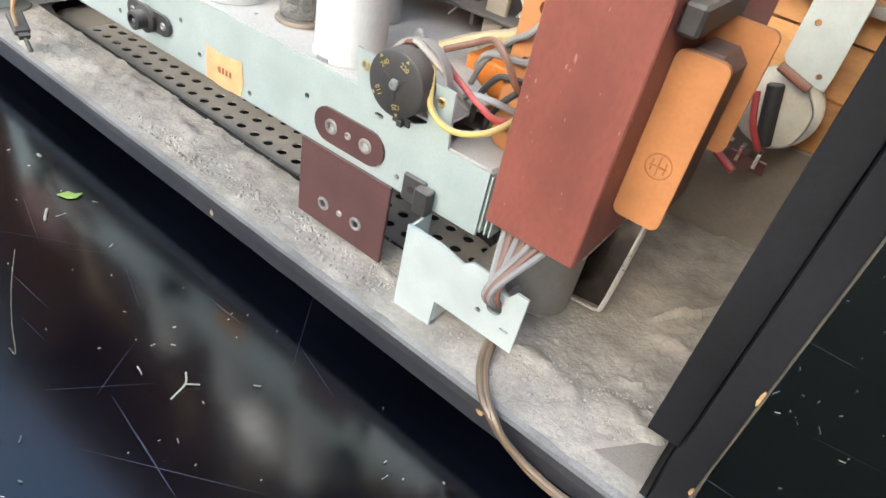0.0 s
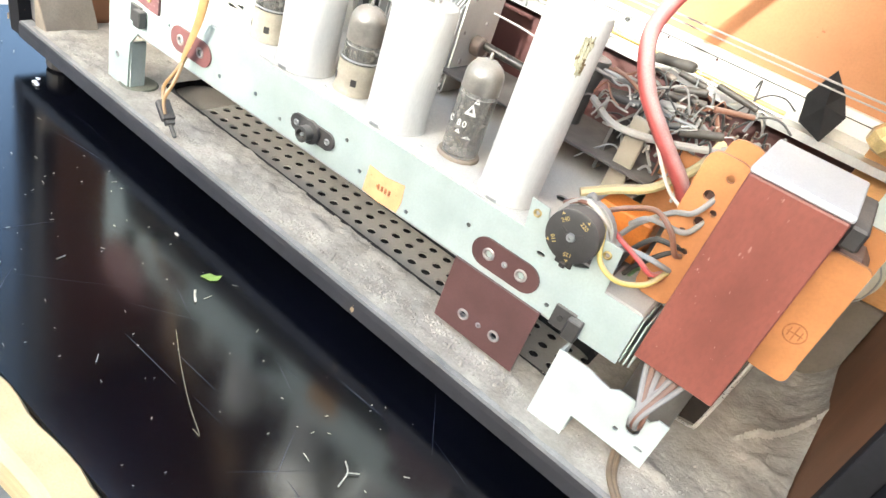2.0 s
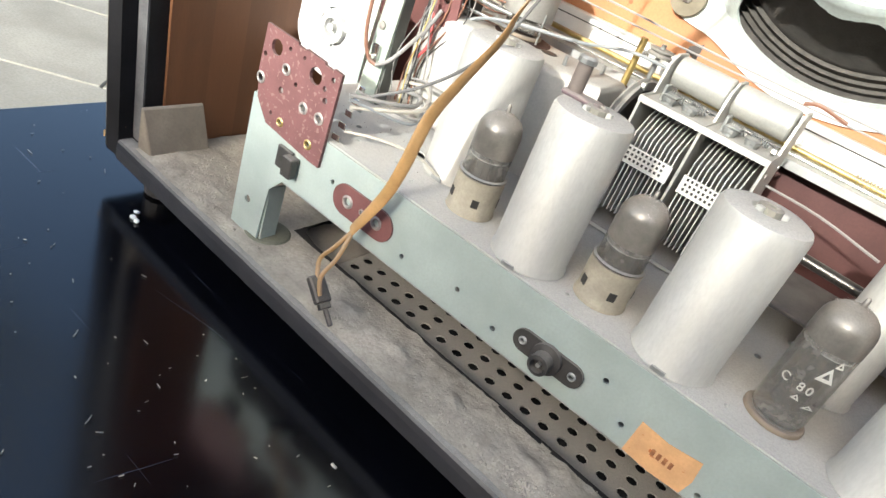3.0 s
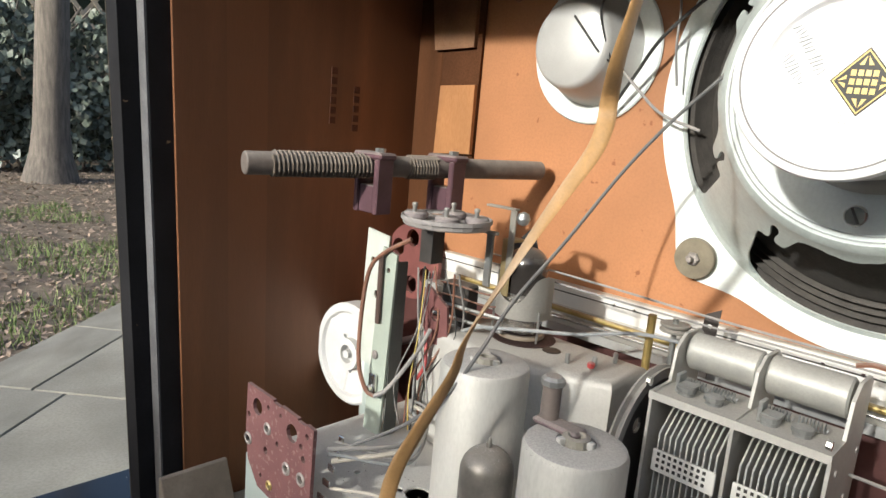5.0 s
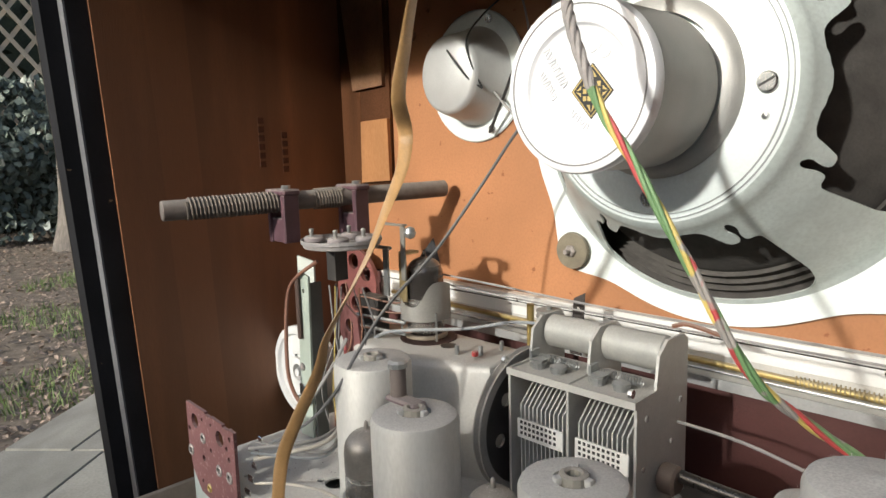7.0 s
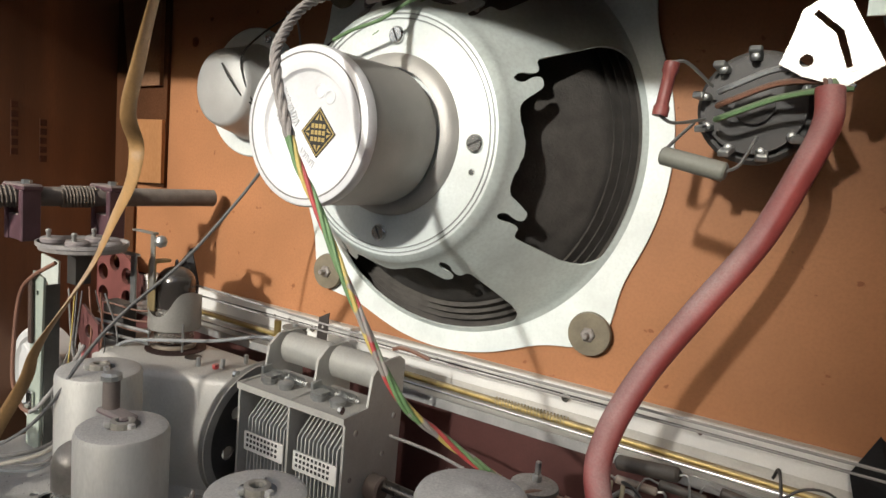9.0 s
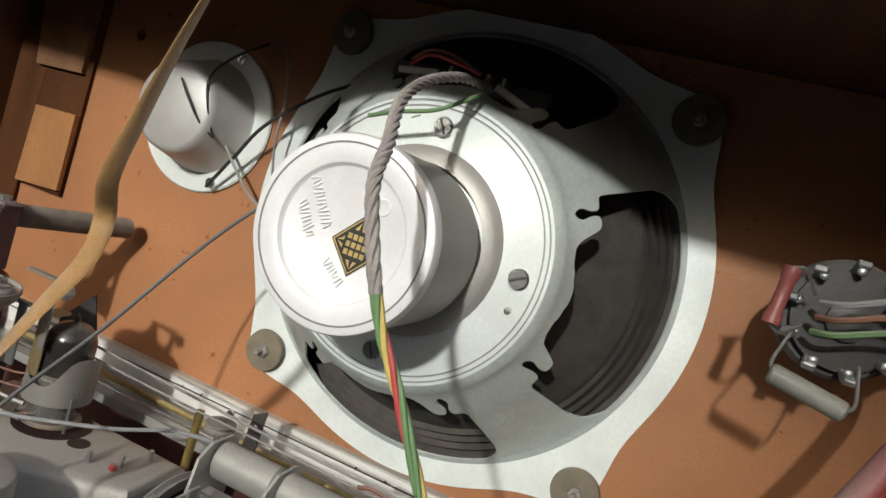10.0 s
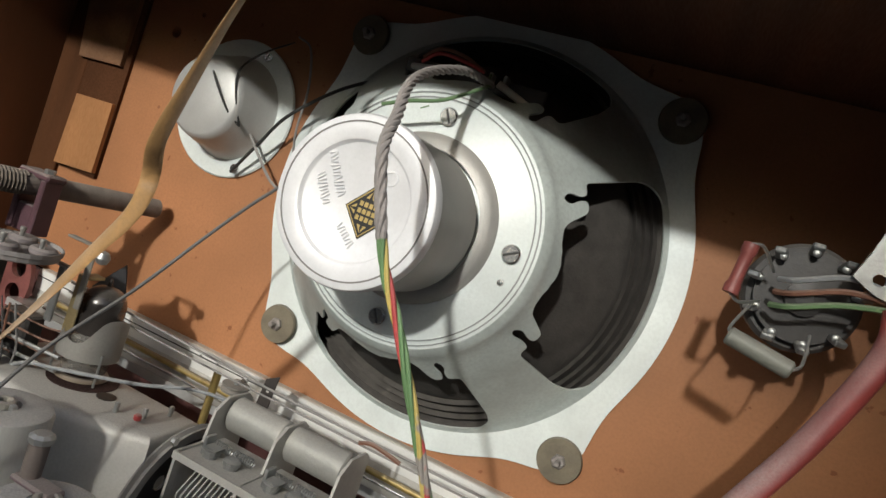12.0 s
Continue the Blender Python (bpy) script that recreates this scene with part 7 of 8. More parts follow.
part("split_core", sweep([(-0.147, -0.006, 0.085), (-0.147, -0.012, 0.070), (-0.150, -0.016, 0.058), (-0.147, -0.017, 0.049)], 0.0011, 8, 6), TAN, plug, smooth=True)
pm = axis_to((-0.156, -0.0135, 0.0535), (0.021, -0.0035, -0.016))
part("body", joined(box(-0.0042, 0.0042, -0.0022, 0.0022, 0, 0.014, 0.0008, m=pm), box(-0.003, 0.003, -0.0018, 0.0018, 0.014, 0.017, 0.0005, m=pm)), DARK, plug)
part("pin", rod(pm @ V(0, 0, 0.017), pm @ V(0, 0, 0.0255), 0.0013, 10, 0.0004), DARK, plug)

# twisted loudspeaker leads
tl = thing("twisted_leads", (0.04, 0.05, 0.19), "twisted red, yellow, green and grey loudspeaker leads", "cable")
path = curve_points([(-0.0225, 0.1205, 0.3540), (-0.0240, 0.0961, 0.3510), (-0.0238, 0.0693, 0.3425), (-0.0180, 0.0436, 0.3315), (-0.0090, 0.0245, 0.3187), (-0.0062, 0.0185, 0.3071), (0.0033, 0.0181, 0.2835), (0.0132, 0.0186, 0.2683), (0.0271, 0.0195, 0.2451), (0.0402, 0.0273, 0.2173), (0.0493, 0.0399, 0.2033), (0.0640, 0.0520, 0.1900)], 28)
fr = frames(path)
CUT = int(len(fr) * 0.53)
DUSTLEAD = mat("dust_caked_lead", (0.34, 0.31, 0.29), 0.9, var=0.2, bump=0.6)
for k, m_ in enumerate((LEADS[2], *LEADS)):
    turns = [(0.30 if i < CUT else 0.13) for i in range(len(fr))]
    angs = list(itertools.accumulate(turns))
    pts = [p + (a * math.cos(w + k * 1.571) + b * math.sin(w + k * 1.571)) * (0.00092 if i < CUT else 0.00078) for i, ((p, a, b), w) in enumerate(zip(fr, angs))]
    strand = part("strand", sweep(pts[CUT:], 0.00070, 7, 1, smoothpts=False), m_, tl, smooth=True)
    part("dusty_length", sweep(pts[:CUT + 1], 0.00082, 7, 1, smoothpts=False), DUSTLEAD, strand, "dust-caked upper length", smooth=True)
cable("wire", [(-0.0225, 0.1205, 0.3540), (-0.0215, 0.1040, 0.3470), (-0.0310, 0.0985, 0.3390), (-0.0430, 0.0965, 0.3350), (-0.0540, 0.0970, 0.3310)], 0.0008, W_GREEN, "dull green wire behind the magnet")

# ---- tone control and its hose ----
pot = thing("tone_control", (0.089, 0.14, 0.262), "dark round tone switch with solder lugs and resistors", "tone control")
PC = V(0.0876, 0.121, 0.2937)
PMx = axis_to((PC.x, PC.y + 0.012, PC.z), BACK)
part("body", lathe([(0.0, 0), (0.0162, 0), (0.0170, 0.001), (0.0170, 0.008), (0.0158, 0.0095), (0.0, 0.0095)], PMx, 40), mat("grey_phenolic", (0.055, 0.052, 0.05), 0.55, var=0.2, dust=0.4), pot, "grey-black phenolic wafer", smooth=True)
part("rear_disc", lathe([(0, 0.0095), (0.0140, 0.0095), (0.0140, 0.0125), (0.0, 0.0128)], PMx, 36), DARK, pot, smooth=True)
part("rotor", lathe([(0, 0.0128), (0.0055, 0.0128), (0.0055, 0.0145), (0.0025, 0.015), (0, 0.015)], PMx, 20), DARK, pot)
for k in range(9):
    a = 0.35 + k * 0.66
    c = V(PC.x + 0.0138 * math.cos(a), PC.y - 0.0005, PC.z + 0.0138 * math.sin(a))
    lg = part("lug", box(-0.0018, 0.0018, -0.0010, 0.0010, 0, 0.0055, 0.0004, m=axis_to(c, (0.45 * math.cos(a), -1, 0.45 * math.sin(a)))), STEEL, pot)
    part("solder", lathe([(0, -0.0010), (0.0011, -0.0006), (0.0013, 0.0005), (0, 0.0014)], axis_to(c + V(0, -0.0035, 0), BACK), 8), STEEL, lg, smooth=True)
part("shaft_bush", rod((PC.x, PC.y + 0.012, PC.z), (PC.x, 0.1655, PC.z), 0.0048, 16), STEEL, pot)
part("capacitor", rod((0.0690, 0.0925, 0.2765), (0.0865, 0.0910, 0.2730), 0.0026, 16, 0.0006), mat("grey_green_capacitor", (0.20, 0.205, 0.175), 0.5, dust=0.4), pot, "grey-green tubular capacitor", smooth=True)
part("capacitor_lead", joined(sweep([(0.0698, 0.0925, 0.2768), (0.0695, 0.097, 0.279), (0.0735, 0.108, 0.287)], 0.0005, 5, 4), sweep([(0.0862, 0.091, 0.2732), (0.0890, 0.095, 0.2755), (0.0905, 0.108, 0.2835)], 0.0005, 5, 4)), STEEL, pot)
part("resistor", lathe([(0, 0), (0.0022, 0), (0.0023, 0.0022), (0.0018, 0.0034), (0.0018, 0.0116), (0.0023, 0.0126), (0.0022, 0.0150), (0, 0.0150)], axis_to((0.0662, 0.0965, 0.2875), (0.0012, 0.0015, 0.0150)), 16), mat("red_brown_resistor", (0.24, 0.06, 0.052), 0.45, var=0.2, dust=0.3), pot, "red-brown carbon resistor", smooth=True)
part("resistor_lead", joined(sweep([(0.0674, 0.098, 0.3025), (0.0710, 0.101, 0.3028), (0.0765, 0.112, 0.298)], 0.0005, 5, 4), sweep([(0.0662, 0.0965, 0.2875), (0.0695, 0.100, 0.2860), (0.0755, 0.112, 0.2885)], 0.0005, 5, 4)), STEEL, pot)
for m_, dz in ((W_BROWN, 0.002), (W_GREEN, -0.002), (W_BLUE, 0.006)):
    part("lead", sweep([(0.112, 0.103, 0.297), (0.104, 0.104, 0.2975 + dz * 0.6), (0.094, 0.105, 0.296 + dz), (0.083, 0.106, 0.2915 + dz), (0.0785, 0.112, 0.2905 + dz)], 0.0009, 6, 6), m_, pot, smooth=True)
bkt = plate([(0.0940, 0.3027), (0.1000, 0.2995), (0.1099, 0.2970), (0.1180, 0.3027), (0.1085, 0.3185), (0.1030, 0.3200), (0.0978, 0.3165), (0.0964, 0.3105)], [ring(0.1003, 0.3036, 0.0017, 12), [(0.1003, 0.3152), (0.1060, 0.3105), (0.1096, 0.3018), (0.1110, 0.3022), (0.1078, 0.3112), (0.1013, 0.3165)]], 0.0014, upright(0.1035))
part("bracket", bkt, mat("bright_sector", (0.66, 0.66, 0.63), 0.25, metal=0.75, var=0.2, scale=90, bump=0.1, dust=0.3), pot, "white metal sector bracket")
part("shaft", rod((0.117, 0.108, 0.314), (0.140, 0.112, 0.324), 0.0045, 16, 0.0008), STEEL, pot, "steel control shaft")
part("collar", rod((0.1275, 0.110, 0.3185), (0.1345, 0.111, 0.3215), 0.0062, 16, 0.0008), BRIGHT, pot)
part("support_strap", box(0.112, 0.135, 0.1042, 0.1052, 0.315, 0.366), ZINC, pot)
place_as(pot, (0.1114, 0.1442, 0.2760), (1.13, 1.13, 1.13))
hose = thing("red_hose", (0.1, 0.08, 0.118), "thick dusty red insulating sleeve over leads", "hose")
part("sleeve", sweep([(0.1315, 0.1005, 0.3150), (0.1322, 0.0985, 0.3050), (0.1283, 0.0960, 0.2915), (0.1196, 0.0935, 0.2690), (0.1072, 0.0840, 0.2472), (0.0958, 0.0765, 0.2263), (0.0893, 0.0690, 0.2080), (0.0892, 0.0640, 0.1930), (0.1005, 0.0600, 0.1735), (0.1190, 0.0620, 0.1545), (0.1360, 0.0660, 0.1380), (0.1460, 0.0720, 0.1200)], 0.0040, 18, 8), RED, hose, smooth=True)
for m_, dx in ((W_BROWN, -0.0012), (W_GREEN, 0.0012), (W_GREY, 0.0)):
    part("lead_end", sweep([(0.1315 + dx, 0.1003, 0.3143), (0.1308 + dx, 0.1020, 0.3178), (0.1270 + dx, 0.1034, 0.3185)], 0.0008, 6, 4), m_, hose)

# ---- tangle of parts beside the transformer ----
random.seed(21)
pit = thing("selector_unit", (0.13, 0.1, 0.075), "dusty push-button selector strip with solder tags", "selector")
part("frame", box(0.113, 0.196, 0.112, 0.124, 0.085, 0.135, 0.001), SHIELD, pit)
part("floor_plate", box(0.113, 0.160, 0.050, 0.112, 0.086, 0.0875), STEEL, pit)
part("wafer", box(0.116, 0.160, 0.096, 0.098, 0.105, 0.146, 0.0005), ORANGE, pit, "orange pertinax wafer")
part("wafer", box(0.105, 0.158, 0.108, 0.110, 0.118, 0.160, 0.0005), MAROON, pit)
for k in range(14):
    x = 0.108 + 0.0036 * k
    part("tag", box(x, x + 0.0013, 0.100 + 0.004 * (k % 2), 0.107, 0.154 + 0.003 * (k % 3), 0.162 + 0.003 * (k % 3), 0.0002), SOLDER, pit)
TUBE = mat("sooty_tube", (0.045, 0.038, 0.032), 0.5, var=0.35, scale=160, bump=0.2, dust=0.22)
for k, (p0, p1, r, m_) in enumerate((((0.0970, 0.1180, 0.1750), (0.1130, 0.1210, 0.1730), 0.0026, TUBE), ((0.1170, 0.1250, 0.1760), (0.1410, 0.1260, 0.1730), 0.0027, TUBE), ((0.0990, 0.1050, 0.1650), (0.1190, 0.1120, 0.1670), 0.003, TUBE),
                                     ((0.1250, 0.1000, 0.1700), (0.1430, 0.1120, 0.1720), 0.0022, W_BROWN), ((0.1170, 0.0880, 0.1550), (0.1370, 0.0950, 0.1610), 0.0034, TUBE), ((0.1390, 0.0920, 0.1550), (0.1530, 0.1040, 0.1630), 0.0026, W_GREY), ((0.0970, 0.0900, 0.1480), (0.1150, 0.0980, 0.1550), 0.0032, W_BLACK))):
    cmp_ = thing("component", p0, "dusty tubular capacitor or resistor in the wire tangle", "component", "components in the wire tangle")
    part("body", rod(p0, p1, r * 0.68, 14, r * 0.2), m_, cmp_, smooth=True)
    d = (V(*p1) - V(*p0)).normalized()
    for p, s in ((V(*p0), -1), (V(*p1), 1)):
        part("lead", sweep([p, p + d * s * 0.005, p + d * s * 0.008 + V(0, 0, -0.008)], 0.0004, 5, 3), STEEL, cmp_)
for k in range(60):
    a = V(random.uniform(0.092, 0.159), random.uniform(0.078, 0.134), random.uniform(0.123, 0.170))
    d = V(random.uniform(-0.028, 0.028), random.uniform(-0.016, 0.016), random.uniform(-0.012, 0.012))
    pts = [a, a + d * 0.35 + V(0, 0, random.uniform(0, 0.012)), a + d * 0.7 + V(0, 0, random.uniform(0, 0.010)), a + d]
    cable("wire", pts, random.choice((0.0005, 0.0006, 0.0009)), random.choice((W_GREY, W_BROWN, W_BROWN, W_GREY, W_BLUE, W_BLACK, W_WHITE, W_GREEN, W_BLACK, W_BROWN)), "dusty thin wire in the selector tangle", 5, n=6)
part("sub_deck", box(-0.0210, 0.1190, 0.0730, 0.1240, 0.1265, 0.1282, 0.0004), mat("sooty_deck", (0.055, 0.05, 0.048), 0.7, var=0.3, scale=80, dust=0.25), pit, "sooty dark sub-deck")
part("deck_bolt", joined(rod((-0.0110, 0.0970, 0.1283), (-0.0110, 0.0970, 0.1312), 0.0042, 6, 0.0005), rod((-0.0110, 0.0970, 0.1312), (-0.0110, 0.0970, 0.1375), 0.0018, 10, 0.0006)), STEEL, pit, "dusty bolt and nut")
part("tuning_shaft", rod((-0.0152, 0.1000, 0.1440), (0.0520, 0.1000, 0.1420), 0.0026, 14), mat("dark_shaft_steel", (0.12, 0.11, 0.10), 0.3, metal=0.8), pit, "dark tuning shaft", smooth=True)
part("link_wire", sweep([(-0.0230, 0.1120, 0.1605), (0.0070, 0.1120, 0.1595), (0.0370, 0.1100, 0.1550)], 0.0007, 6, 4), W_GREY, pit)
potcap = thing("capped_capacitor", (0.0555, 0.1020, 0.1283), "dark domed capacitor with dusty cap and stud", "capacitor")
part("body", lathe([(0, 0), (0.0062, 0), (0.0064, 0.0200), (0.0075, 0.0265), (0.0092, 0.0330), (0.0095, 0.0372), (0.0090, 0.0385), (0, 0.0392)], Matrix.Translation((0.0555, 0.1020, 0.1283)), 32), mat("sooty_bakelite", (0.05, 0.047, 0.045), 0.45, var=0.25, scale=120, dust=0.95, dust_col=(0.36, 0.345, 0.325), settle=(0.55, 0.95)), potcap, smooth=True)
part("stud", joined(rod((0.0555, 0.1040, 0.1672), (0.0555, 0.1040, 0.1700), 0.0019, 6, 0.0003), rod((0.0555, 0.1040, 0.1700), (0.0555, 0.1040, 0.1752), 0.0012, 10, 0.0004)), STEEL, potcap)
for k, (p0, p1, r, m_) in enumerate((((0.0795, 0.1235, 0.1758), (0.1035, 0.1195, 0.1798), 0.0040, TUBE), ((0.0810, 0.1185, 0.1715), (0.0960, 0.1225, 0.1695), 0.0023, mat("dusty_brown_tube", (0.25, 0.20, 0.165), 0.7, dust=0.5)), ((0.0990, 0.1120, 0.1675), (0.1160, 0.1170, 0.1715), 0.0030, TUBE),
                                     ((0.0730, 0.0960, 0.1530), (0.0910, 0.0990, 0.1550), 0.0032, W_BLACK), ((0.0950, 0.1000, 0.1580), (0.1070, 0.1060, 0.1610), 0.0026, W_GREY), ((0.0670, 0.1130, 0.1500), (0.0850, 0.1170, 0.1530), 0.0036, TUBE))):
    cmp_ = thing("component", p0, "dusty grey tubular component under the dial rail", "component", "components in the wire tangle")
    part("body", rod(p0, p1, r * 0.72, 14, r * 0.25), m_, cmp_, smooth=True)
    d = (V(*p1) - V(*p0)).normalized()
    for p, s_ in ((V(*p0), -1), (V(*p1), 1)):
        part("lead", sweep([p, p + d * s_ * 0.003, p + d * s_ * 0.005 + V(0, -0.001, -0.009)], 0.0005, 5, 3), STEEL, cmp_)
for k in range(5):
    o = 0.0013 * k
    cable("wire", [(0.046 + o, 0.089 - o, 0.161), (0.056, 0.092 + 0.5 * o, 0.1635 + 0.6 * o), (0.066, 0.097 + o, 0.1620 + 0.5 * o * (-1) ** k), (0.080, 0.103 - o, 0.1610 + o * 0.7), (0.094 + 2 * o, 0.104, 0.160 - 1.6 * o), (0.113, 0.106 - o, 0.1625 - 2.4 * o), (0.128, 0.104 + o, 0.157)], 0.0010, (W_GREY, W_GREY, W_BLUE, W_GREY, W_BROWN)[k], "dusty grey wire of the bundle under the rail", 6, n=8)
for k, (x, y, z) in enumerate(((0.0895, 0.1100, 0.1560), (0.0925, 0.1090, 0.1590), (0.0780, 0.1210, 0.1640), (0.0825, 0.1220, 0.1650), (0.1050, 0.1080, 0.1610), (0.1110, 0.1100, 0.1630))):
    part("tag", box(x, x + 0.0018, y, y + 0.0006, z - 0.012, z + 0.005, 0.0003), mat("dull_tag", (0.36, 0.31, 0.22), 0.5, metal=0.4, dust=0.5), pit)
random.seed(58)
for k in range(34):
    a = V(random.uniform(0.067, 0.119), random.uniform(0.082, 0.124), random.uniform(0.133, 0.162))
    d = V(random.uniform(-0.026, 0.026), random.uniform(-0.014, 0.014), random.uniform(-0.010, 0.010))
    cable("wire", [a, a + d * 0.35 + V(0, 0, random.uniform(0, 0.010)), a + d * 0.7 + V(0, 0, random.uniform(0, 0.008)), a + d], random.choice((0.0006, 0.0008, 0.0010)), random.choice((W_GREY, W_BROWN, W_GREY, W_BLACK, W_GREY)), "dusty thin wire in the selector tangle", 5, n=6)
cable("sleeve", [(0.0960, 0.0470, 0.1175), (0.1090, 0.0560, 0.1245), (0.1230, 0.0670, 0.1305), (0.1350, 0.0850, 0.1450), (0.1380, 0.0960, 0.1580)], 0.0026, mat("yellow_sleeve", (0.50, 0.42, 0.20), 0.5, dust=0.6), "dusty yellow insulating sleeve")
cable("wire", [(0.1070, 0.0620, 0.1650), (0.1180, 0.0600, 0.1510), (0.1330, 0.0520, 0.1390), (0.1470, 0.0440, 0.1360), (0.1570, 0.0400, 0.1330)], 0.0009, W_WHITE, "thin cream wire crossing the tangle")
cable("wire", [(0.0690, 0.0850, 0.1510), (0.0890, 0.0750, 0.1470), (0.1150, 0.0740, 0.1510), (0.1390, 0.0790, 0.1570), (0.1620, 0.0840, 0.1590), (0.1770, 0.0880, 0.1550)], 0.0020, W_GREY, "dusty grey cable across the tangle")
cable("wire", [(0.1370, 0.0800, 0.1570), (0.1410, 0.0720, 0.1490), (0.1470, 0.0620, 0.1450), (0.1570, 0.0500, 0.1550)], 0.0018, W_GREY, "dusty grey branch wire to transformer")
cable("wire", [(0.1390, 0.0790, 0.1560), (0.1490, 0.0720, 0.1540), (0.1590, 0.0600, 0.1610)], 0.0018, W_GREY, "dusty grey branch wire to transformer")
part("wax_paper", box(0.1050, 0.1350, 0.0550, 0.0750, 0.0930, 0.1170, 0.001), mat("orange_waxed", (0.55, 0.17, 0.03), 0.4, var=0.25), pit)
part("pale_board", box(0.0950, 0.1060, 0.0790, 0.0820, 0.1030, 0.1550, 0.0006, m=None), CREAM, pit)
part("screen_plate", box(0.0850, 0.0870, 0.0840, 0.1220, 0.1170, 0.1450), mat("dark_screen", (0.07, 0.065, 0.06), 0.6, dust=0.5), pit)
shade = thing("lamp_shade", (0.1670, 0.1520, 0.1680), "folded black paper lamp shade on the dial rail", "lamp shade")
bm = bmesh.new()
A = [bm.verts.new(p) for p in ((0.1555, 0.1520, 0.1860), (0.1625, 0.1490, 0.2030), (0.1720, 0.1530, 0.1930), (0.1785, 0.1460, 0.1840), (0.1740, 0.1440, 0.1680), (0.1595, 0.1500, 0.1720), (0.1670, 0.1425, 0.1860))]
for i in range(6):
    bm.faces.new((A[i], A[(i + 1) % 6], A[6]))
bmesh.ops.solidify(bm, geom=list(bm.faces), thickness=0.0005)
part("sheet", bm, PAPER, shade)
part("clip_strip", box(0.1780, 0.1845, 0.1300, 0.1325, 0.1500, 0.1960, 0.0005, m=Matrix.Translation((0.1820, 0.1320, 0.1700)) @ Matrix.Rotation(radians(14), 4, "Y") @ Matrix.Translation((-0.1580, -0.0880, -0.1700))), ZINC, shade, "grey metal lamp clip")
part("crumpled_foil", lathe([(0, 0), (0.007, 0.002), (0.009, 0.008), (0.0065, 0.016), (0.008, 0.022), (0, 0.026)], axis_to((0.1970, 0.1420, 0.1760), (0.4, 0, 1)), 9), mat("yellowed_foil", (0.60, 0.46, 0.22), 0.35, metal=0.4, var=0.3, scale=150, bump=0.5), shade)
side_b = thing("dial_end_bracket", (0.22, 0.145, FLOOR), "white-painted steel end bracket by the cabinet wall", "bracket")
part("sheet", plate([(0.2135, 0.1420), (0.2175, 0.1365), (0.2345, 0.1335), (0.2350, 0.1400), (0.2330, 0.26), (0.2150, 0.262)], [ring(0.2195, 0.158, 0.0014, 10), ring(0.2300, 0.1385, 0.0013, 10)], 0.0014, upright(0.1330)), PALEMETAL, side_b)
part("flange", box(0.2325, 0.2345, 0.1331, 0.1404, 0.145, 0.258, 0.0004), PALEMETAL, side_b)
drum = thing("dial_end_drum", (0.222, 0.135, 0.10), "pale round drum behind black resistor", "drum")
part("drum", lathe([(0, 0), (0.0185, 0), (0.0185, 0.004), (0.017, 0.005), (0, 0.005)], axis_to((0.221, 0.1395, 0.119), BACK), 36), mat("cream_drum", (0.62, 0.60, 0.50), 0.45, dust=0.2), drum, smooth=True)
part("axle", rod((0.221, 0.1395, 0.119), (0.221, 0.1465, 0.119), 0.003, 12), STEEL, drum)
res = thing("wirewound_resistor", (0.222, 0.128, 0.102), "black tubular resistor with brown neighbour on tags", "resistor")
part("body", rod((0.2165, 0.129, 0.1305), (0.2235, 0.127, 0.104), 0.0037, 18, 0.0006), W_BLACK, res, smooth=True)
part("small_resistor", rod((0.2145, 0.1255, 0.1390), (0.2295, 0.1255, 0.1340), 0.0021, 14, 0.0004), W_BROWN, res, smooth=True)
part("tag_strip", box(0.208, 0.2295, 0.1275, 0.129, 0.090, 0.0965, 0.0004), MAROON, res)
part("standoff", box(0.2165, 0.2195, 0.1292, 0.1406, 0.0915, 0.0945), MAROON, res)
for x in (0.210, 0.216, 0.224):
    part("tag", box(x, x + 0.002, 0.122, 0.1275, 0.094, 0.102, 0.0003), SOLDER, res)
part("red_lead", sweep([(0.212, 0.118, 0.128), (0.217, 0.116, 0.115), (0.2235, 0.120, 0.104)], 0.0016, 8, 5), W_RED, res)
part("bare_wire", sweep([(0.2295, 0.1255, 0.134), (0.236, 0.126, 0.124), (0.234, 0.125, 0.110), (0.2255, 0.126, 0.104)], 0.0005, 6, 6), STEEL, res)
part("lower_resistor", rod((0.208, 0.115, 0.098), (0.219, 0.112, 0.0935), 0.0018, 12, 0.0004), W_RED, res)

# ---- parked car beyond the table ----
CARWHITE = mat("white_car_paint", (0.80, 0.80, 0.78), 0.25, var=0.04, scale=3, bump=0.0, coat=0.8)
car = thing("car", (1.21, 5.0, GROUND), "white parked car with dark-rimmed clear headlight", "car")
CY, CG = 3.0, GROUND - 0.012
prof_c = [(0.0, 0.13), (0.0, 0.62), (0.10, 0.80), (1.05, 0.98), (1.65, 1.38), (3.0, 1.40), (3.6, 1.0), (4.0, 0.92), (4.05, 0.16)]
bm = plate(prof_c, [], 1.62, Matrix(((0, 0, 1, 0.40), (1, 0, 0, CY), (0, 1, 0, CG), (0, 0, 0, 1))))
bevelled(bm, 0.06, 3)
part("body", bm, CARWHITE, car, smooth=True)
part("bumper", box(0.42, 2.00, CY - 0.04, CY + 0.1, CG + 0.14, CG + 0.36, 0.03, seg=2), CARWHITE, car)
part("sill_shadow_guard", box(0.48, 1.94, CY + 0.15, CY + 3.9, CG + 0.08, CG + 0.128, 0.02), DARK, car)
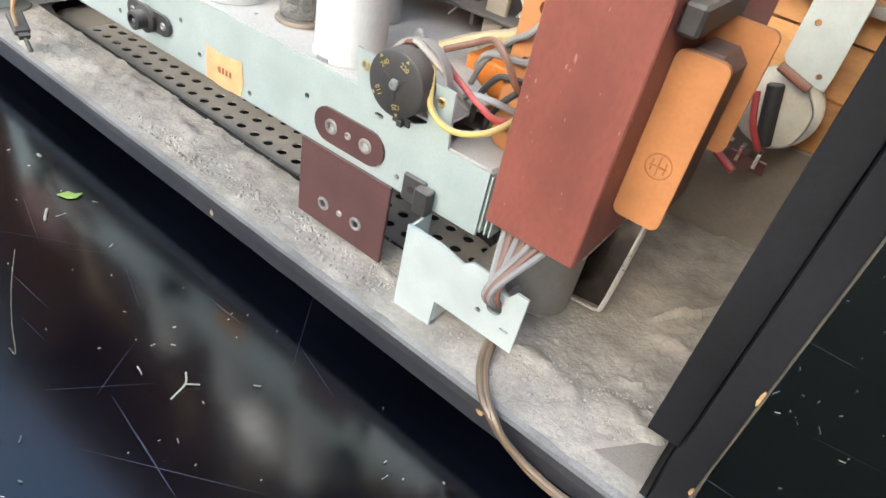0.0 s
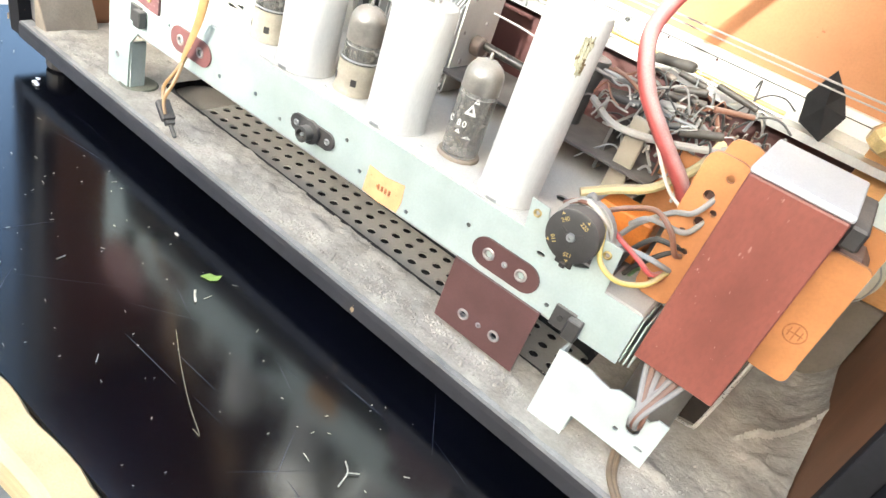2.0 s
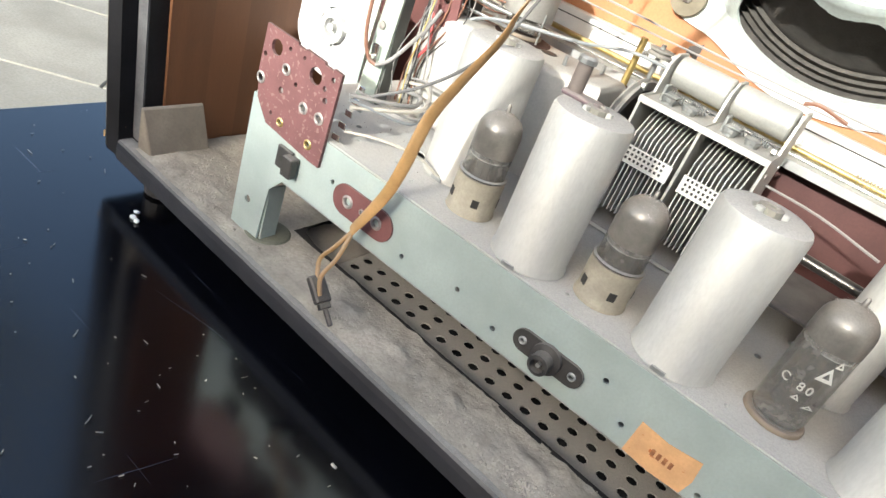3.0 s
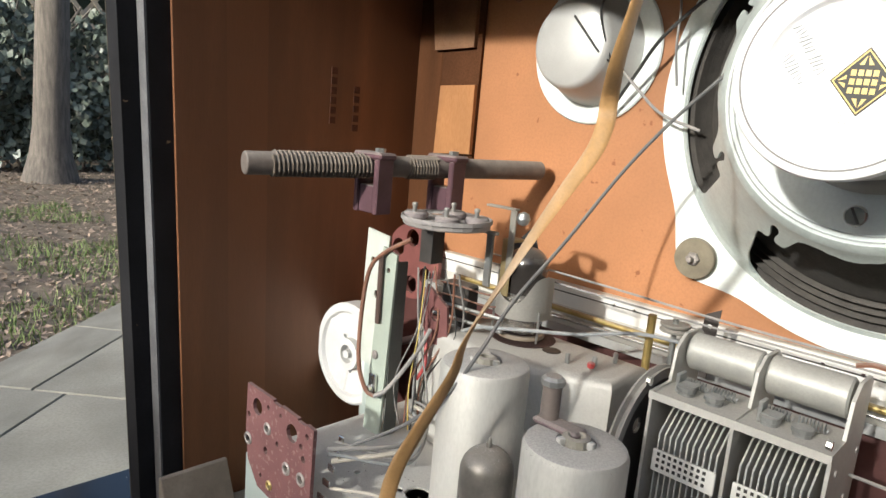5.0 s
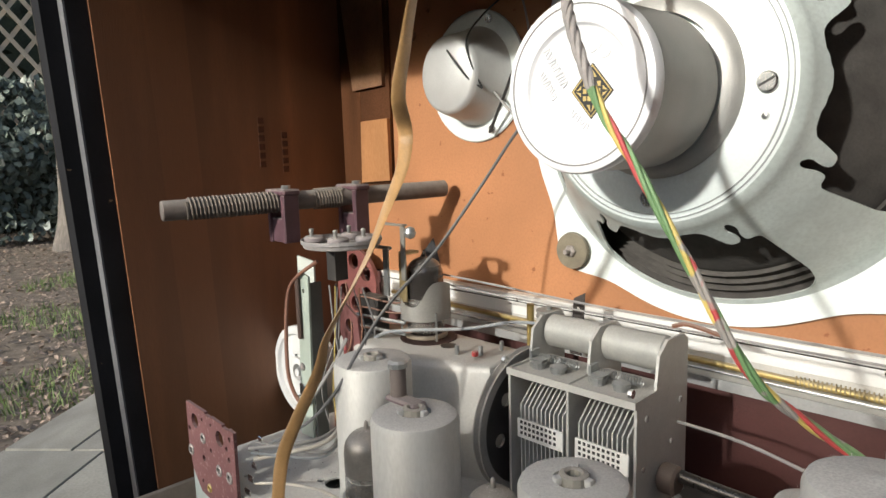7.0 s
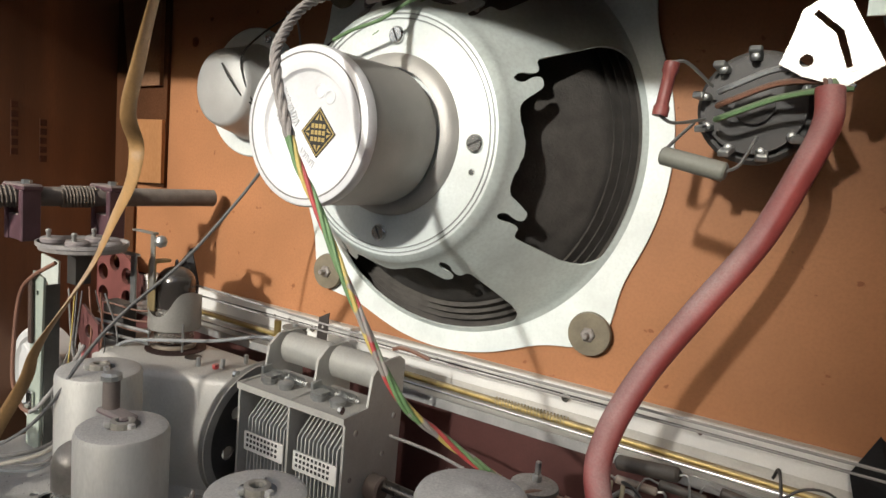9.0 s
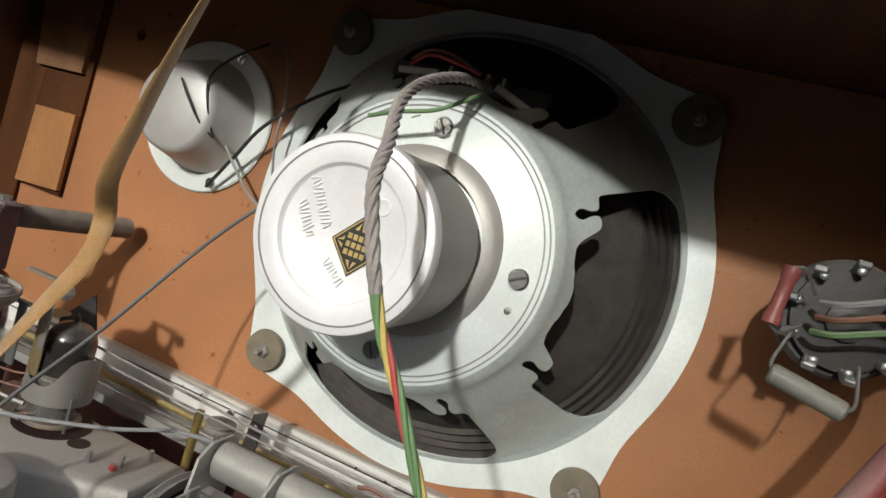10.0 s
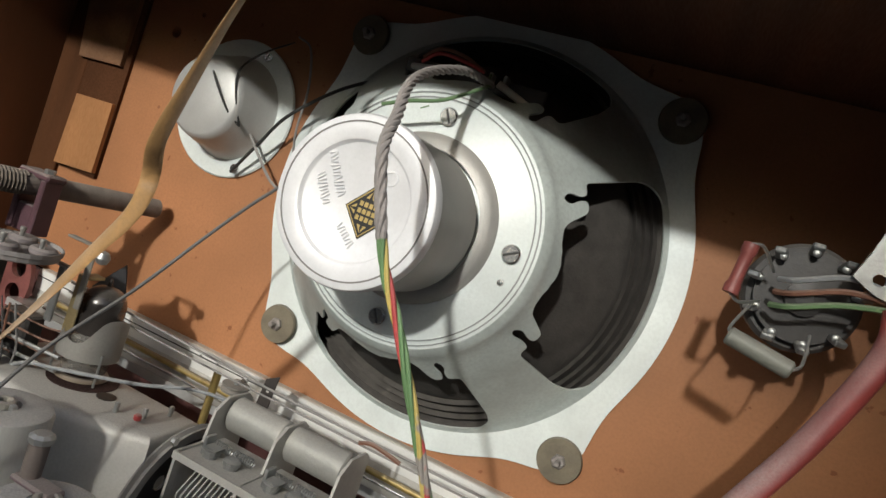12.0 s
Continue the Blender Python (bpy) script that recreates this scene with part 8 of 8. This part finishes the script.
for x in (0.565, 1.855):
    hl = part("headlight", lathe([(0, 0.0), (0.11, 0.0), (0.128, 0.02), (0.128, 0.055), (0.118, 0.065), (0.0, 0.065)], axis_to((x, CY + 0.045, CG + 0.44), BACK), 32), BLACKPRINT, car, "black headlight surround", smooth=True)
    part("lens", lathe([(0, 0.085), (0.05, 0.078), (0.085, 0.062), (0.092, 0.045)], axis_to((x, CY + 0.045, CG + 0.44), BACK), 32), mat("headlight_glass", (0.45, 0.47, 0.46), 0.08, metal=0.5, var=0.1, scale=30, coat=1.0), hl, smooth=True)
for x in (0.52, 1.88):
    for y in (CY + 0.75, CY + 3.25):
        wh = part("wheel", lathe([(0.17, 0), (0.29, 0), (0.30, 0.03), (0.30, 0.15), (0.29, 0.18), (0.17, 0.18)], axis_to((x - 0.09, y, CG + 0.30), (1, 0, 0)), 32), mat("tyre_rubber", (0.03, 0.03, 0.03), 0.8), car, "black tyre")
        part("rim", lathe([(0, 0.04), (0.17, 0.02), (0.17, 0.16), (0, 0.14)], axis_to((x - 0.09, y, CG + 0.30), (1, 0, 0)), 24), STEEL, wh)
for z in (0.0,):
    part("windscreen", box(0.56, 1.86, -0.005, 0.005, -0.24, 0.24, 0.0, m=Matrix.Translation((0, CY + 1.33, CG + 1.2)) @ pose(0, 0, 0, -56, 0, 0)), mat("car_glass", (0.03, 0.035, 0.04), 0.05, coat=1.0), car)

red = thing("red_strap", (0.95, 2.1, GROUND), "flat red strap lying on the paving", "strap")
part("band", sweep([(0.80, 2.30, GROUND + 0.012), (0.87, 2.18, GROUND + 0.014), (0.98, 2.06, GROUND + 0.012), (1.2, 1.95, GROUND + 0.012)], 0.012, 8, 6, 2.6), mat("red_webbing", (0.50, 0.04, 0.05), 0.7), red)

# ---- crumbs of dust and debris on the cabinet floor and the deck ----
random.seed(31)


def lumps(name, lbl, material, spots):
    bm = bmesh.new()
    for x, y, z, s in spots:
        a = random.uniform(0, 6.28)
        top = bm.verts.new((x + random.uniform(-0.3, 0.3) * s, y + random.uniform(-0.3, 0.3) * s, z + s * random.uniform(0.3, 0.6)))
        n = random.choice((4, 5, 6))
        rim = [bm.verts.new((x + s * random.uniform(0.6, 1.2) * math.cos(a + 6.283 * i / n), y + s * random.uniform(0.6, 1.2) * math.sin(a + 6.283 * i / n), z - 0.0004)) for i in range(n)]
        for i in range(n):
            bm.faces.new((rim[i], rim[(i + 1) % n], top))
    solo(name, bm, material, lbl, "debris", kind="stuff", smooth=True)


spots = []
while len(spots) < 1100:
    x = random.uniform(xl + 0.004, xr - 0.006)
    y = rear(x) + 0.009 + abs(random.gauss(0, 0.016))
    if y > 0.022 or noise.noise((x * 38, y * 60, 4)) < -0.05:
        continue
    spots.append((x, y, FLOOR + 0.0013, random.choice((0.0003, 0.0004, 0.0005, 0.0006, 0.0009))))
for k in range(240):
    spots.append((random.gauss(0.232, 0.010), random.gauss(0.004, 0.008), FLOOR + 0.0029, random.uniform(0.0003, 0.0008)))
for k in range(500):
    spots.append((random.uniform(-0.31, -0.24), random.uniform(-0.006, 0.09), FLOOR + 0.0011, random.uniform(0.0003, 0.0009)))
for k in range(900):
    cx, cy = random.choice(((0.02, -0.006), (0.055, -0.004), (0.085, -0.002), (0.115, -0.006), (0.215, 0.000), (0.228, 0.008), (-0.285, 0.012), (-0.262, 0.004), (-0.02, -0.008)))
    spots.append((cx + random.gauss(0, 0.014), max(rear(cx) + 0.009, cy + random.gauss(0, 0.006)), FLOOR + 0.0012, random.uniform(0.0005, 0.0017)))
spots = [q for q in spots if not (q[0] > 0.233 and q[1] < -0.0150 + (q[0] - 0.234) * 1.17)]
lumps("dust_crumbs", "loose grey crumbs of dust along the cabinet floor", DUST, spots)
spots = [(random.uniform(-0.232, 0.125), random.uniform(0.003, 0.07), DECK, random.uniform(0.0002, 0.0005)) for k in range(700)]
lumps("deck_grit", "fine grey grit scattered over the chassis deck", mat("grey_grit", (0.30, 0.28, 0.25), 0.95, var=0.4, scale=300), spots)
spots = [(random.uniform(-0.215, -0.14), random.uniform(0.01, 0.06), DECK, random.uniform(0.0003, 0.0008)) for k in range(70)]
lumps("dark_debris", "dark specks of debris on the chassis deck", mat("dark_specks", (0.05, 0.04, 0.035), 0.9, var=0.4, scale=300), spots)

# ---- fibrous dust on the tops of cans, valves and the shield box ----
def fuzz(name, lbl, spots):
    """Fine hairs of dust lying on a surface: (place, outward normal, length)."""
    bm = bmesh.new()
    for p, nrm, ln in spots:
        t = nrm.orthogonal().normalized()
        t.rotate(Matrix.Rotation(random.uniform(0, 6.28), 3, nrm))
        s = nrm.cross(t) * 0.00006
        mid = p + t * ln * 0.5 + nrm * ln * random.uniform(0.15, 0.5)
        end = p + t * ln + s * random.uniform(-8, 8) + nrm * ln * random.uniform(-0.05, 0.35)
        a = [bm.verts.new(p - s), bm.verts.new(p + s)]
        b = [bm.verts.new(mid - s), bm.verts.new(mid + s)]
        c = bm.verts.new(end)
        bm.faces.new((a[0], a[1], b[1], b[0]))
        bm.faces.new((b[0], b[1], c))
    solo(name, bm, mat("dust_fibre", (0.47, 0.45, 0.42), 0.95, var=0.25, scale=500, spec=0.1), lbl, "dust", kind="stuff")


random.seed(77)
spots = []
for x, y, r, top in ((-0.0745, 0.0190, 0.0164, 0.1780), (-0.0050, 0.0195, 0.0165, 0.1765), (-0.136, 0.0475, 0.0180, 0.1785), (0.0710, 0.0180, 0.0148, 0.2035), (0.046, 0.064, 0.011, 0.170)):
    for k in range(520):
        a, q = random.uniform(0, 6.28), r * math.sqrt(random.random())
        edge = q > 0.86 * r
        nrm = V(math.cos(a), math.sin(a), 0.8).normalized() if edge else V(0, 0, 1)
        spots.append((V(x + q * math.cos(a), y + q * math.sin(a), top - 0.0002 - (0.0018 if edge else 0) * (q / r)), nrm, random.uniform(0.0005, 0.0012)))
for x, y, tip in ((-0.1115, 0.0240, 0.1585), (-0.0410, 0.0240, 0.1585), (0.0345, 0.0265, 0.1625)):
    for k in range(160):
        a, e = random.uniform(0, 6.28), random.uniform(0.45, 1.5)
        nrm = V(math.cos(a) * math.cos(e), math.sin(a) * math.cos(e), math.sin(e))
        spots.append((V(x, y, tip - 0.0093) + V(nrm.x * 0.0097, nrm.y * 0.0097, nrm.z * 0.0092), nrm, random.uniform(0.0005, 0.0014)))
for k in range(900):
    x, y = random.uniform(-0.2, -0.106), random.uniform(0.088, 0.120)
    if math.hypot(x + 0.160, y - 0.104) > 0.016:
        spots.append((V(x, y, 0.1666), V(0, 0, 1), random.uniform(0.0005, 0.0016)))
for k in range(900):
    spots.append((V(random.uniform(-0.232, 0.10), random.uniform(0.002, 0.07), DECK), V(0, 0, 1), random.uniform(0.0005, 0.0018)))
fuzz("dust_fuzz", "fine fibrous dust lying on cans and chassis", spots)

# ---- paving slabs ----
slab_mesh = None
terrace.matrix_world = Matrix.Translation((-2.7, 0.42, 0)) @ Matrix.Rotation(radians(42), 4, "Z") @ Matrix.Translation((2.7, -0.42, 0))
for j in range(19):
    stag = -0.393 if j % 2 else -0.273
    for i in range(15):
        x0, x1 = max(-2.7, -2.7 + stag + i * 0.64), -2.7 + stag + (i + 1) * 0.64
        y0 = 0.19 + (j - 9) * 0.64
        if slab_mesh is None:
            ob = part("slab", box(-0.3165, 0.3165, -0.3165, 0.3165, -0.012, 0.0, 0.004), SLAB, terrace)
            slab_mesh = ob.data
        else:
            ob = new("slab", slab_mesh)
            ob.parent = terrace
        ob.scale.x = (x1 - x0) / 0.64
        ob.location = ((x0 + x1) / 2, y0 + 0.32, GROUND + 0.0015 * noise.noise((i * 3.1, j * 1.7, 0)))
